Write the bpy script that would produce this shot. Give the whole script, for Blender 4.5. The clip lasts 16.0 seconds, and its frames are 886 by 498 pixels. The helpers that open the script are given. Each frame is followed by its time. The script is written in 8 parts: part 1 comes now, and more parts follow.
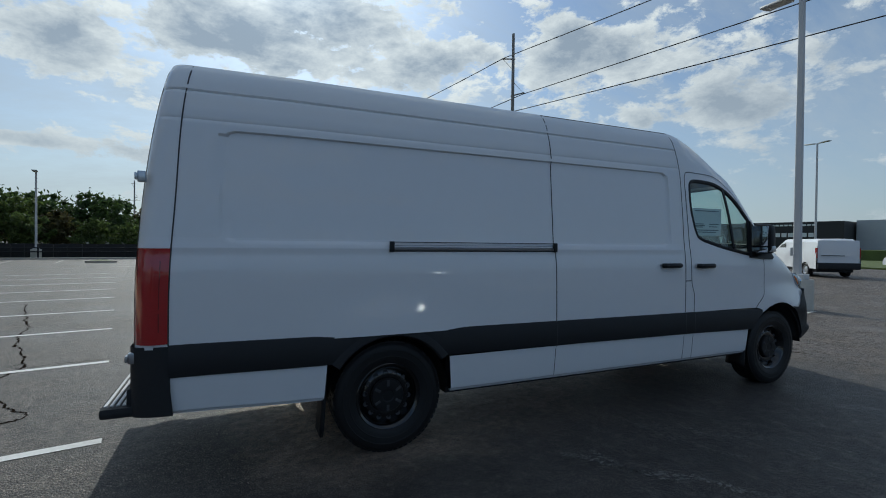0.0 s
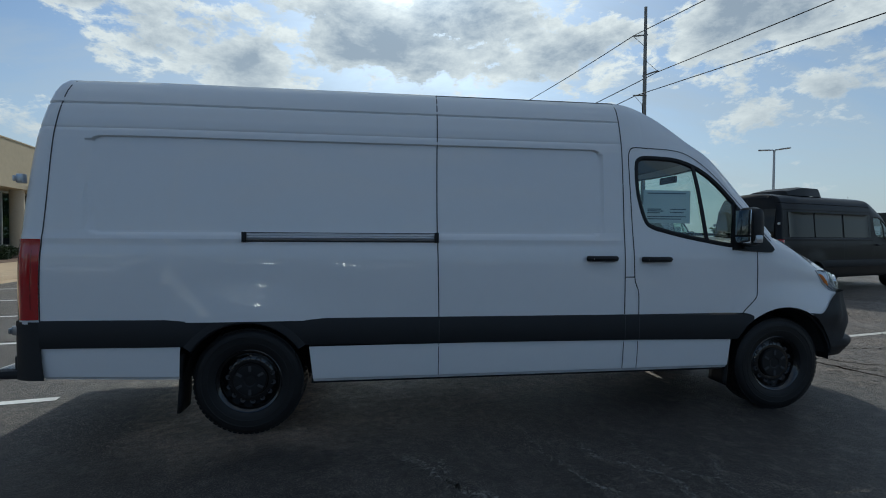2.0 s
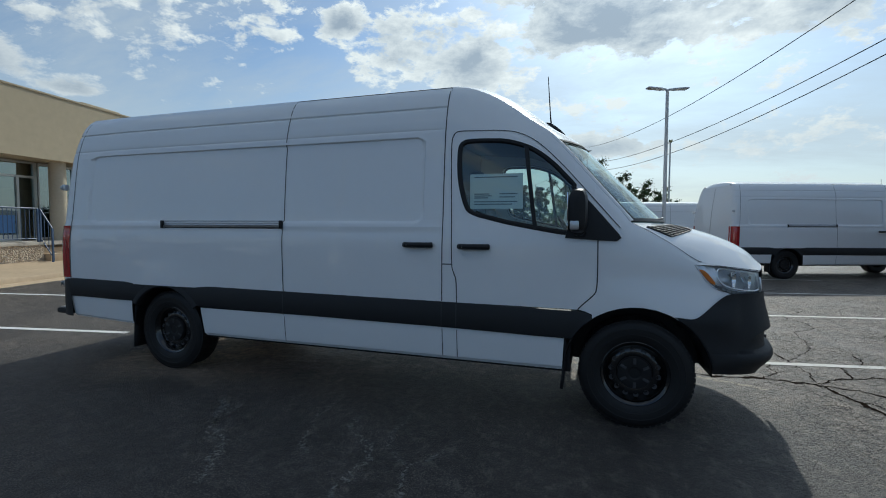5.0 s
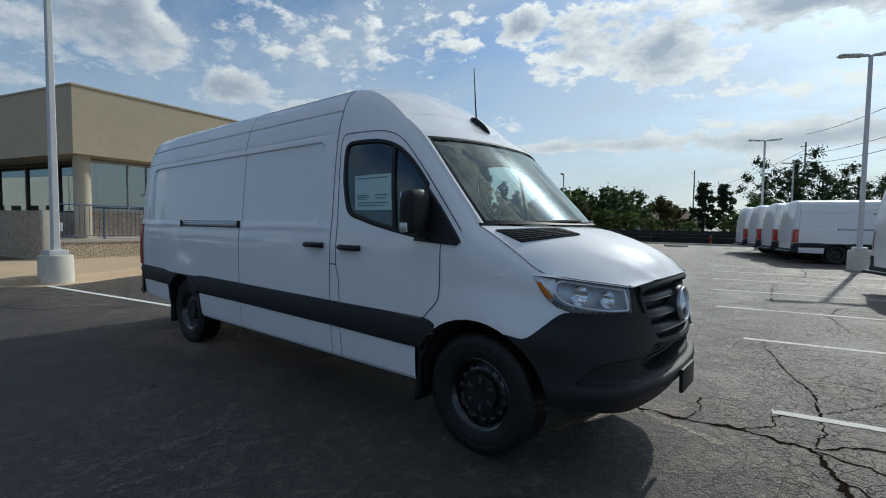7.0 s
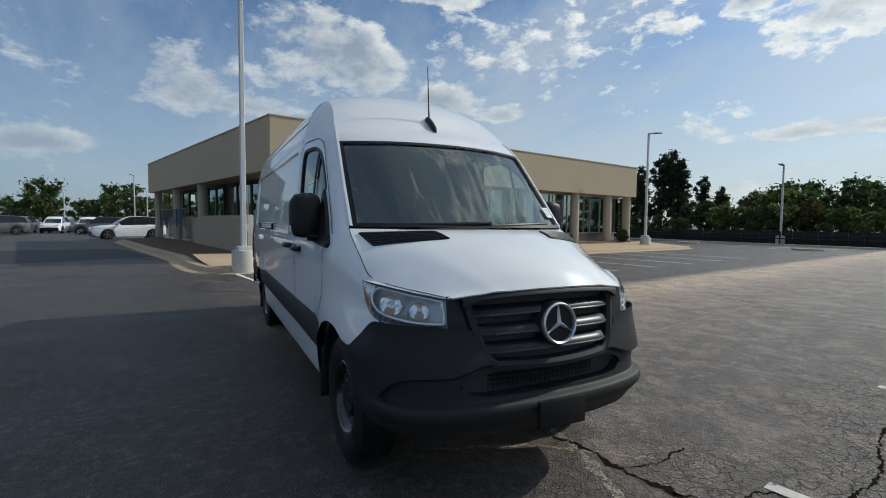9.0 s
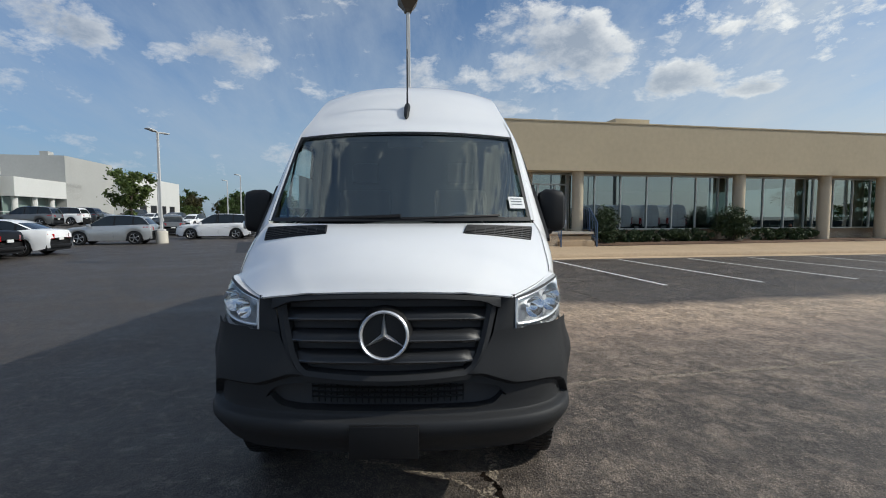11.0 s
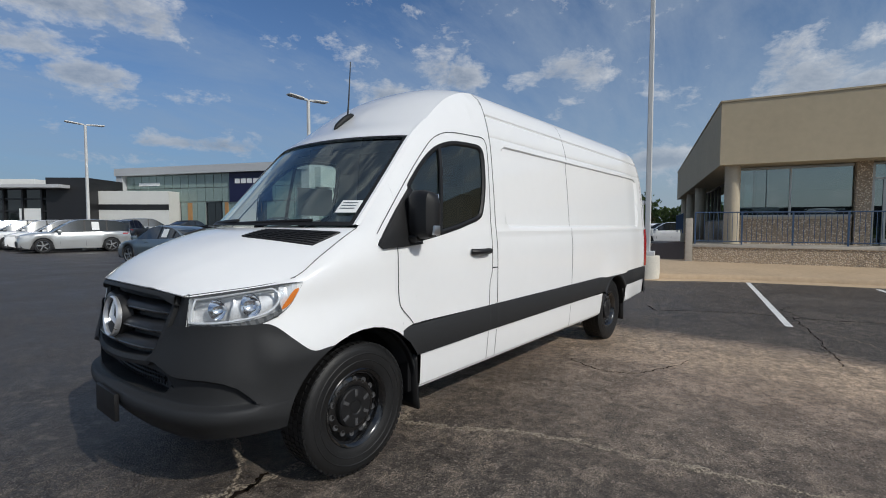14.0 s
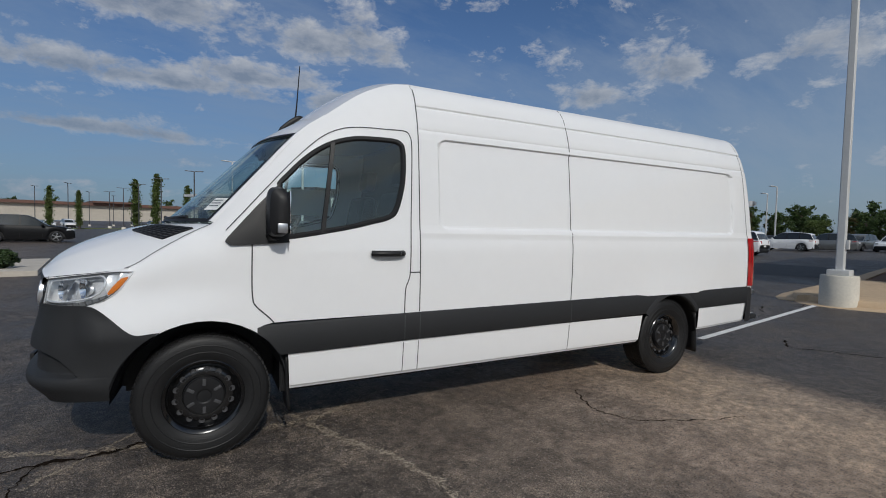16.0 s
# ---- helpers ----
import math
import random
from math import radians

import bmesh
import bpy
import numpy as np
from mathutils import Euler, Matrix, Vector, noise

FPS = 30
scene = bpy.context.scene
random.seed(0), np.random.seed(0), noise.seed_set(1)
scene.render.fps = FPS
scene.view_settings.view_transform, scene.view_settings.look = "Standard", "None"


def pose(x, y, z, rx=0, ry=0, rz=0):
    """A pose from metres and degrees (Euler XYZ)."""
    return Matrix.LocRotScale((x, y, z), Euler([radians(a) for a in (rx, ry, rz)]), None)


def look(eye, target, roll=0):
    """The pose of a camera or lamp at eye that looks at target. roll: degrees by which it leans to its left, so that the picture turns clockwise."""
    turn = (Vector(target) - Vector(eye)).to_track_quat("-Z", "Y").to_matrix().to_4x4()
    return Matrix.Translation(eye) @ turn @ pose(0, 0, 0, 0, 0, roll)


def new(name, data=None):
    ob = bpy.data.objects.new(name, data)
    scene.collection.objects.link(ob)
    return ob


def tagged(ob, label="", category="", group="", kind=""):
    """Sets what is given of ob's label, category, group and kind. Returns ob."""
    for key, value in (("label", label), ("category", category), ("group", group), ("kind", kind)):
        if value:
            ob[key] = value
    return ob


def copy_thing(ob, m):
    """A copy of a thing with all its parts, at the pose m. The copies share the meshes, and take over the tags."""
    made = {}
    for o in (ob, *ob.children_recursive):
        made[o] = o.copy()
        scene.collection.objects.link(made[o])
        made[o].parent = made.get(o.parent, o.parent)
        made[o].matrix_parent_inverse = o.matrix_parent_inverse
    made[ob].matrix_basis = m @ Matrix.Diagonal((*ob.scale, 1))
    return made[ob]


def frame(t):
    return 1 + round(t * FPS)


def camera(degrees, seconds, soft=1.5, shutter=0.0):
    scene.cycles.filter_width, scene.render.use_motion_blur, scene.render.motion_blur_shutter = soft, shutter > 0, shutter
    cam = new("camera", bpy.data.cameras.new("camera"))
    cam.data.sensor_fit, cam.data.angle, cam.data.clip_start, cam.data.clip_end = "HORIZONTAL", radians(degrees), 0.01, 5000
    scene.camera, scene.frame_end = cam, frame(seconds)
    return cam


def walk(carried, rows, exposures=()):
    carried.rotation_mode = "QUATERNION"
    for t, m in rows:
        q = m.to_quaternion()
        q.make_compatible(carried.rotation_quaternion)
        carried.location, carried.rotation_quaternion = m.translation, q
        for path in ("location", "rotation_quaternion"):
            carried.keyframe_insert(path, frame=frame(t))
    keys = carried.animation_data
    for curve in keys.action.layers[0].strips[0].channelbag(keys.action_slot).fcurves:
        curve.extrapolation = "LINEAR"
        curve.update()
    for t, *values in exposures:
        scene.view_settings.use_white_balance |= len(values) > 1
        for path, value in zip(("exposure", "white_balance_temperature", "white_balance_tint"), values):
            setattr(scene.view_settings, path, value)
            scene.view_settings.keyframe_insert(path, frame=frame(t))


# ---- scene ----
cam = camera(86.9, 16.0, 1.0)
PATH = [
    (0, (-5.335, -4.081, 1.481), (-4.518, -2.256, 1.457), 0.6),
    (0.5, (-4.854, -4.196, 1.478), (-4.174, -2.315, 1.447), 0.5),
    (1, (-4.365, -4.289, 1.479), (-3.819, -2.365, 1.441), 0.5),
    (1.5, (-3.879, -4.388, 1.479), (-3.474, -2.43, 1.436), 0.5),
    (2, (-3.369, -4.484, 1.465), (-3.104, -2.503, 1.412), 0.3),
    (2.5, (-2.882, -4.543, 1.476), (-2.744, -2.548, 1.411), 0.3),
    (3, (-2.383, -4.622, 1.467), (-2.374, -2.624, 1.398), 0.4),
    (3.5, (-1.883, -4.646, 1.466), (-2.016, -2.652, 1.39), 0.4),
    (4, (-1.365, -4.663, 1.462), (-1.656, -2.687, 1.372), 0.3),
    (6.5, (1.262, -3.695, 1.465), (0.143, -2.042, 1.358), 0.5),
    (7, (1.688, -3.341, 1.484), (0.42, -1.798, 1.377), 0.7),
    (7.5, (2.084, -2.974, 1.475), (0.677, -1.557, 1.371), 0.8),
    (8, (2.414, -2.563, 1.487), (0.871, -1.296, 1.378), 0.7),
    (8.5, (2.713, -2.131, 1.502), (1.043, -1.037, 1.391), 0.7),
    (9, (2.912, -1.687, 1.517), (1.131, -0.784, 1.406), 0.6),
    (11.5, (3.034, 0.756, 1.509), (1.05, 0.539, 1.376), -0.2),
    (12, (2.913, 1.263, 1.506), (0.967, 0.818, 1.381), -0.2),
    (12.5, (2.726, 1.745, 1.505), (0.84, 1.09, 1.383), -0.2),
    (13, (2.498, 2.227, 1.496), (0.698, 1.364, 1.379), -0.1),
    (13.5, (2.18, 2.647, 1.488), (0.492, 1.58, 1.379), -0.0),
    (14, (1.838, 3.041, 1.491), (0.28, 1.791, 1.39), 0.1),
    (14.5, (1.446, 3.351, 1.499), (0.035, 1.938, 1.399), 0.2),
    (15, (1.009, 3.674, 1.493), (-0.249, 2.122, 1.398), 0.3),
    (15.5, (0.527, 3.912, 1.484), (-0.569, 2.241, 1.393), 0.7),
    (16, (0.031, 4.152, 1.481), (-0.896, 2.382, 1.392), 1.2),
]
walk(cam, [(t, look(*p)) for t, *p in PATH], [(0, -0.2, 6050, 3), (4, -0.05, 6050, 1), (6.5, 0.08, 6200, 4), (7.5, -0.08, 6200, 4), (9, 0.04, 6350, 6), (12, 0.2, 6500, 8), (13.5, 0.0, 6350, 9), (16, -0.4, 6350, 10)])

# ---- world, sun, exposure ----
SUN_AZ, SUN_EL = 85.0, 36.0
world = bpy.data.worlds.new("sky")
scene.world = world
world.use_nodes = True
wn, wl = world.node_tree.nodes, world.node_tree.links
wn.clear()


def wnode(kind, **kw):
    n = wn.new(kind)
    for k, v in kw.items():
        if k == "op":
            n.operation = v
        else:
            n.inputs[k].default_value = v
    return n


def wmath(op, a, b=None, clamp=False):
    n = wn.new("ShaderNodeMath")
    n.operation, n.use_clamp = op, clamp
    for i, v in enumerate((a, b)):
        if v is None:
            continue
        if isinstance(v, (int, float)):
            n.inputs[i].default_value = v
        else:
            wl.new(v, n.inputs[i])
    return n.outputs[0]


def build_sky():
    sky = wn.new("ShaderNodeTexSky")
    sky.sky_type, sky.sun_disc = "NISHITA", False
    sky.sun_elevation, sky.sun_rotation = radians(SUN_EL), radians(90 - SUN_AZ)
    sky.air_density, sky.dust_density, sky.ozone_density = 1.0, 1.2, 1.5
    co = wn.new("ShaderNodeTexCoord")
    sep = wn.new("ShaderNodeSeparateXYZ")
    wl.new(co.outputs["Generated"], sep.inputs[0])
    zz = wmath("MAXIMUM", sep.outputs[2], 0.0)
    zz = wmath("ADD", zz, 0.32)
    px, py = wmath("DIVIDE", sep.outputs[0], zz), wmath("DIVIDE", sep.outputs[1], zz)
    flat = wn.new("ShaderNodeCombineXYZ")
    wl.new(px, flat.inputs[0]), wl.new(py, flat.inputs[1])

    def layer(scale, detail, rough, offset, stretch=1.0):
        m = wn.new("ShaderNodeMapping")
        m.inputs["Location"].default_value = offset
        m.inputs["Scale"].default_value = (1.0, stretch, 1.0)
        wl.new(flat.outputs[0], m.inputs[0])
        n = wnode("ShaderNodeTexNoise", Scale=scale, Detail=detail, Roughness=rough)
        n.inputs["Distortion"].default_value = 0.25
        wl.new(m.outputs[0], n.inputs["Vector"])
        return n.outputs["Fac"]

    # heaps of cumulus: bearing, height, half width and half height in degrees
    heaps_low = ((105, 18, 7, 4), (77, 24, 11, 4), (48, 21, 8, 4), (36, 14, 7, 2.5), (110, 19, 7, 3.2), (88, 21, 15, 5), (66, 21, 7, 3.5), (165, 17.5, 8, 4.2), (153, 14, 3.6, 2.0),
                 (120, 22, 2.2, 1.8), (181, 13, 3.6, 2.4), (155, 25, 5, 1.2), (146, 12.5, 2.6, 1.0), (176, 12.5, 5, 1.2), (225, 15, 3, 1.4), (217, 17, 3.6, 1.8), (205, 17, 6, 2.4))
    heaps_far = ((258, 20, 9, 2.4), (265, 16, 7, 1.6), (255, 14, 3, 1.4), (246, 8.5, 5, 0.9), (275, 21, 7, 2.4), (276, 14.5, 15, 1.3), (281, 9, 12, 0.9), (194, 7, 4, 1.3), (113, 9, 9, 0.9),
                 (91, 8.5, 10, 1.2), (310, 24, 12, 4), (345, 18, 10, 4), (10, 24, 12, 4))
    # out of view: added to mirror in the windscreen and light the shaded flank
    heaps_high = ((108, 58, 7, 3), (98, 46, 9, 3.5), (86, 55, 6, 3), (120, 67, 6, 3), (103, 38, 9, 3), (74, 46, 7, 3), (130, 48, 7, 3), (240, 52, 12, 6), (265, 44, 14, 6), (300, 60, 14, 7), (30, 62, 12, 7), (215, 60, 10, 5), (200, 44, 12, 5), (292, 46, 14, 6))
    direction = co.outputs["Generated"]

    def dot_with(c):
        n = wn.new("ShaderNodeVectorMath")
        n.operation = "DOT_PRODUCT"
        wl.new(direction, n.inputs[0])
        n.inputs[1].default_value = c
        return n.outputs["Value"]

    heaps = None
    for b, h, w, t in heaps_low + heaps_far + heaps_high:
        b_, h_ = radians(b), radians(h)
        side = (-math.sin(b_), math.cos(b_), 0)
        up = (-math.sin(h_) * math.cos(b_), -math.sin(h_) * math.sin(b_), math.cos(h_))
        ahead_ = (math.cos(h_) * math.cos(b_), math.cos(h_) * math.sin(b_), math.sin(h_))
        x = wmath("MULTIPLY", dot_with(side), 1 / radians(w))
        y = dot_with(up)
        # flat below, domed above
        y = wmath("MAXIMUM", wmath("MULTIPLY", y, 1 / radians(t)), wmath("MULTIPLY", y, -1.7 / radians(t)))
        e = wmath("POWER", 2.71828, wmath("MULTIPLY", wmath("ADD", wmath("MULTIPLY", x, x), wmath("MULTIPLY", y, y)), -0.8))
        e = wmath("MULTIPLY", e, wmath("GREATER_THAN", dot_with(ahead_), 0.0))
        heaps = e if heaps is None else wmath("MAXIMUM", heaps, e)

    def vadd(a, b):
        n = wn.new("ShaderNodeVectorMath")
        n.operation = "ADD"
        for k, v in enumerate((a, b)):
            if isinstance(v, tuple):
                n.inputs[k].default_value = v
            else:
                wl.new(v, n.inputs[k])
        return n.outputs[0]

    def scaled(v, k):
        n = wn.new("ShaderNodeVectorMath")
        n.operation = "SCALE"
        wl.new(v, n.inputs[0])
        if isinstance(k, float):
            n.inputs["Scale"].default_value = k
        else:
            wl.new(k, n.inputs["Scale"])
        return n.outputs[0]

    def density(vec):
        squash = wn.new("ShaderNodeMapping")
        squash.inputs["Scale"].default_value = (1.0, 1.0, 1.9)
        wl.new(vec, squash.inputs[0])
        out = wmath("MULTIPLY", heaps, 0.46)
        for scale, detail, rough, off, w in ((5.5, 3.0, 0.5, (3.1, 1.7, 0.4), 0.85), (15.0, 10.0, 0.66, (7.3, 2.2, 5.1), 1.15)):
            n = wnode("ShaderNodeTexNoise", Scale=scale, Detail=detail, Roughness=rough)
            n.inputs["Distortion"].default_value = 0.2
            wl.new(vadd(squash.outputs[0], off), n.inputs["Vector"])
            out = wmath("ADD", out, wmath("MULTIPLY", wmath("SUBTRACT", n.outputs["Fac"], 0.5), w))
        puff = wn.new("ShaderNodeTexVoronoi")
        puff.feature, puff.normalize = "SMOOTH_F1", True
        puff.inputs["Scale"].default_value, puff.inputs["Detail"].default_value, puff.inputs["Roughness"].default_value, puff.inputs["Smoothness"].default_value = 12.0, 5.0, 0.6, 0.35
        wl.new(squash.outputs[0], puff.inputs["Vector"])
        return wmath("SUBTRACT", out, wmath("MULTIPLY", wmath("SUBTRACT", puff.outputs["Distance"], 0.4), 0.55))

    dens = density(direction)
    # the same heaps a step nearer to the sun: where they are thinner there, the cloud is lit
    az_, el_ = radians(SUN_AZ), radians(SUN_EL)
    sunv = (math.cos(az_) * math.cos(el_), math.sin(az_) * math.cos(el_), math.sin(el_))
    sd = dot_with(sunv)
    across = vadd(sunv, scaled(direction, wmath("MULTIPLY", sd, -1.0)))
    unit = wn.new("ShaderNodeVectorMath")
    unit.operation = "NORMALIZE"
    wl.new(across, unit.inputs[0])
    ahead = density(vadd(direction, scaled(unit.outputs[0], 0.028)))

    def span(x, a, b, lo=0.0, hi=1.0, soft=True):
        n = wn.new("ShaderNodeMapRange")
        n.interpolation_type = "SMOOTHSTEP" if soft else "LINEAR"
        wl.new(x, n.inputs[0])
        n.inputs[1].default_value, n.inputs[2].default_value, n.inputs[3].default_value, n.inputs[4].default_value = a, b, lo, hi
        return n.outputs[0]
    near = span(sd, 0.05, 1.0)
    facing = span(sd, -0.75, 0.30)
    # crisp towards the sun, soft and thin away from it
    edge = wmath("SUBTRACT", 0.40, wmath("MULTIPLY", near, 0.12))
    mask = wmath("DIVIDE", wmath("SUBTRACT", dens, 0.17), wmath("SUBTRACT", edge, 0.17), True)
    mask = wmath("MULTIPLY", mask, span(near, 0.0, 0.5, 0.86, 1.0))
    thick = span(wmath("ADD", wmath("MULTIPLY", ahead, 0.75), wmath("MULTIPLY", dens, 0.25)), 0.14, 0.60, soft=False)

    def blend(f, a, b):
        n = wn.new("ShaderNodeMix")
        n.data_type = "RGBA"
        for sock, v in (("Factor", f), ("A", a), ("B", b)):
            if isinstance(v, tuple):
                n.inputs[sock].default_value = (*v, 1)
            elif isinstance(v, (int, float)):
                n.inputs[sock].default_value = v
            else:
                wl.new(v, n.inputs[sock])
        return n.outputs["Result"]
    rim = blend(near, (5.6, 5.7, 5.9), (7.5, 7.6, 7.5))
    belly = blend(near, (2.1, 2.5, 3.2), (2.8, 3.3, 4.0))
    shade = blend(thick, rim, belly)
    # clear air, deeper away from the sun, and a thin high veil
    air = wn.new("ShaderNodeMix")
    air.data_type, air.blend_type = "RGBA", "MULTIPLY"
    air.inputs["Factor"].default_value = 1.0
    wl.new(sky.outputs[0], air.inputs["A"])
    wl.new(blend(facing, (0.45, 0.61, 0.81), (0.60, 0.71, 0.82)), air.inputs["B"])
    veil = layer(0.85, 9.0, 0.66, (0.4, 8.8, 0), 2.4)
    vm = wmath("MULTIPLY", span(veil, 0.40, 0.68, 0.0, 0.75, False), span(near, 0.0, 0.6, 0.72, 1.0))
    mixv = blend(vm, air.outputs["Result"], blend(near, blend(facing, (2.6, 3.3, 4.3), (3.6, 4.1, 4.7)), (4.0, 4.5, 5.1)))
    full = blend(mask, mixv, shade)
    # pale haze towards the horizon
    low = wmath("MULTIPLY", span(sep.outputs[2], 0.0, 0.44, 0.66, 0.0), span(near, 0.0, 0.6, 0.85, 1.0))
    full = blend(low, full, blend(near, blend(facing, (1.75, 2.45, 3.4), (4.0, 4.5, 5.0)), (4.8, 5.2, 5.5)))
    # glare of the air round the sun
    glow = wmath("ADD", 1.0, wmath("MULTIPLY", wmath("POWER", 2.71828, wmath("MULTIPLY", wmath("SUBTRACT", sd, 1.0), 160.0)), 4.0))
    glow = wmath("ADD", glow, wmath("MULTIPLY", wmath("POWER", 2.71828, wmath("MULTIPLY", wmath("SUBTRACT", sd, 1.0), 9.0)), 0.15))
    bright = scaled(full, glow)
    bg = wnode("ShaderNodeBackground", Strength=0.119)
    wl.new(bright, bg.inputs[0])
    out = wn.new("ShaderNodeOutputWorld")
    wl.new(bg.outputs[0], out.inputs[0])


build_sky()
sun = bpy.data.lights.new("sun", "SUN")
sun.energy, sun.angle, sun.color = 2.45, radians(0.7), (1.0, 0.95, 0.86)
az, el = radians(SUN_AZ), radians(SUN_EL)
sun_way = Vector((math.cos(az) * math.cos(el), math.sin(az) * math.cos(el), math.sin(el)))
new("sun", sun).matrix_world = look(sun_way * 60, (0, 0, 0))


# ---- materials ----
def mat(name, base, rough=0.5, metal=0.0, vary=0.0, scale=6.0, bump=0.0, bscale=60.0, coat=0.0, spec=0.5, coords="Object", island=0.0):
    m = bpy.data.materials.new(name)
    m.use_nodes = True
    nt = m.node_tree
    b = nt.nodes["Principled BSDF"]
    b.inputs["Base Color"].default_value = (*base, 1)
    b.inputs["Roughness"].default_value, b.inputs["Metallic"].default_value = rough, metal
    b.inputs["Coat Weight"].default_value, b.inputs["Specular IOR Level"].default_value = coat, spec
    b.inputs["Coat Roughness"].default_value = 0.018
    tc = nt.nodes.new("ShaderNodeTexCoord")
    if vary:
        n1, n2 = nt.nodes.new("ShaderNodeTexNoise"), nt.nodes.new("ShaderNodeTexNoise")
        for n, s, d in ((n1, scale, 4.0), (n2, scale * 9, 6.0)):
            n.inputs["Scale"].default_value, n.inputs["Detail"].default_value = s, d
            nt.links.new(tc.outputs[coords], n.inputs["Vector"])
        mx = nt.nodes.new("ShaderNodeMath")
        mx.operation = "ADD"
        nt.links.new(n1.outputs["Fac"], mx.inputs[0]), nt.links.new(n2.outputs["Fac"], mx.inputs[1])
        mr = nt.nodes.new("ShaderNodeMapRange")
        mr.inputs[1].default_value, mr.inputs[2].default_value = 0.6, 1.4
        mr.inputs[3].default_value, mr.inputs[4].default_value = 1 - vary, 1 + vary
        nt.links.new(mx.outputs[0], mr.inputs[0])
        tint = nt.nodes.new("ShaderNodeMix")
        tint.data_type, tint.blend_type = "RGBA", "MULTIPLY"
        tint.inputs["Factor"].default_value = 1.0
        tint.inputs["A"].default_value = (*base, 1)
        nt.links.new(mr.outputs[0], tint.inputs["B"])
        res = tint.outputs["Result"]
        if island:
            oi = nt.nodes.new("ShaderNodeObjectInfo") if island > 0 else nt.nodes.new("ShaderNodeNewGeometry")
            rnd = oi.outputs["Random"] if island > 0 else oi.outputs["Random Per Island"]
            r2 = nt.nodes.new("ShaderNodeMapRange")
            r2.inputs[3].default_value, r2.inputs[4].default_value = 1 - abs(island), 1 + abs(island)
            nt.links.new(rnd, r2.inputs[0])
            t2 = nt.nodes.new("ShaderNodeMix")
            t2.data_type, t2.blend_type = "RGBA", "MULTIPLY"
            t2.inputs["Factor"].default_value = 1.0
            nt.links.new(res, t2.inputs["A"]), nt.links.new(r2.outputs[0], t2.inputs["B"])
            res = t2.outputs["Result"]
        nt.links.new(res, b.inputs["Base Color"])
        rr = nt.nodes.new("ShaderNodeMapRange")
        rr.inputs[3].default_value, rr.inputs[4].default_value = max(rough - 0.12 * vary / 0.2, 0.02), min(rough + 0.12 * vary / 0.2, 1)
        nt.links.new(n1.outputs["Fac"], rr.inputs[0]), nt.links.new(rr.outputs[0], b.inputs["Roughness"])
    if bump:
        n3, bp = nt.nodes.new("ShaderNodeTexNoise"), nt.nodes.new("ShaderNodeBump")
        n3.inputs["Scale"].default_value, n3.inputs["Detail"].default_value = bscale, 5.0
        nt.links.new(tc.outputs[coords], n3.inputs["Vector"])
        bp.inputs["Strength"].default_value, bp.inputs["Distance"].default_value = bump, 0.01
        nt.links.new(n3.outputs["Fac"], bp.inputs["Height"]), nt.links.new(bp.outputs[0], b.inputs["Normal"])
    return m


def glass(name, tint, rough=0.0, alpha=0.25):
    """Tinted pane: part clear, part mirror by Fresnel."""
    m = bpy.data.materials.new(name)
    m.use_nodes = True
    nt = m.node_tree
    nt.nodes.clear()
    out, tr, gl, mx, lw = (nt.nodes.new(k) for k in ("ShaderNodeOutputMaterial", "ShaderNodeBsdfTransparent", "ShaderNodeBsdfGlossy", "ShaderNodeMixShader", "ShaderNodeLayerWeight"))
    tr.inputs[0].default_value = (*tint, 1)
    gl.inputs["Roughness"].default_value = rough
    gl.inputs[0].default_value = (0.88, 0.97, 0.95, 1)
    lw.inputs[0].default_value = 0.5
    r0 = (alpha * 3 / (2 + alpha * 3)) ** 2
    five, span, base = (nt.nodes.new("ShaderNodeMath") for _ in range(3))
    five.operation, span.operation, base.operation = "POWER", "MULTIPLY", "ADD"
    five.inputs[1].default_value, span.inputs[1].default_value, base.inputs[1].default_value = 5.0, 1 - r0, r0
    nt.links.new(lw.outputs["Facing"], five.inputs[0]), nt.links.new(five.outputs[0], span.inputs[0]), nt.links.new(span.outputs[0], base.inputs[0])
    nt.links.new(base.outputs[0], mx.inputs[0]), nt.links.new(tr.outputs[0], mx.inputs[1]), nt.links.new(gl.outputs[0], mx.inputs[2])
    nt.links.new(mx.outputs[0], out.inputs[0])
    return m


WHITE = mat("white_paint", (0.84, 0.84, 0.84), 0.55, coat=1.0, spec=0.1, vary=0.012, scale=1.2)
BLACKP = mat("black_paint", (0.007, 0.007, 0.008), 0.4, coat=0.12, spec=0.15, vary=0.1, scale=2)
PLASTIC = mat("grey_plastic", (0.025, 0.0258, 0.0275), 0.58, spec=0.28, vary=0.06, scale=8, bump=0.15, bscale=400)
DARK = mat("black_plastic", (0.010, 0.010, 0.011), 0.5, spec=0.35, vary=0.08, scale=9)
SEAM = mat("seam_shadow", (0.055, 0.055, 0.058), 0.8)
RUBBER = mat("tyre_rubber", (0.011, 0.011, 0.0115), 0.52, spec=0.38, vary=0.2, scale=7, bump=0.2, bscale=120)
STEEL = mat("black_steel", (0.004, 0.004, 0.0045), 0.2, coat=0.8, spec=0.45, vary=0.1, scale=6)
SATIN = mat("satin_grille", (0.016, 0.0165, 0.018), 0.38, spec=0.4, vary=0.06, scale=8)
GLOSSP = mat("gloss_grille", (0.022, 0.023, 0.025), 0.22, coat=0.4, vary=0.06, scale=8)
CHROME = mat("chrome", (0.85, 0.86, 0.88), 0.06, metal=1.0)
SILVER = mat("satin_silver", (0.80, 0.81, 0.83), 0.28, metal=0.75, vary=0.03, scale=20)
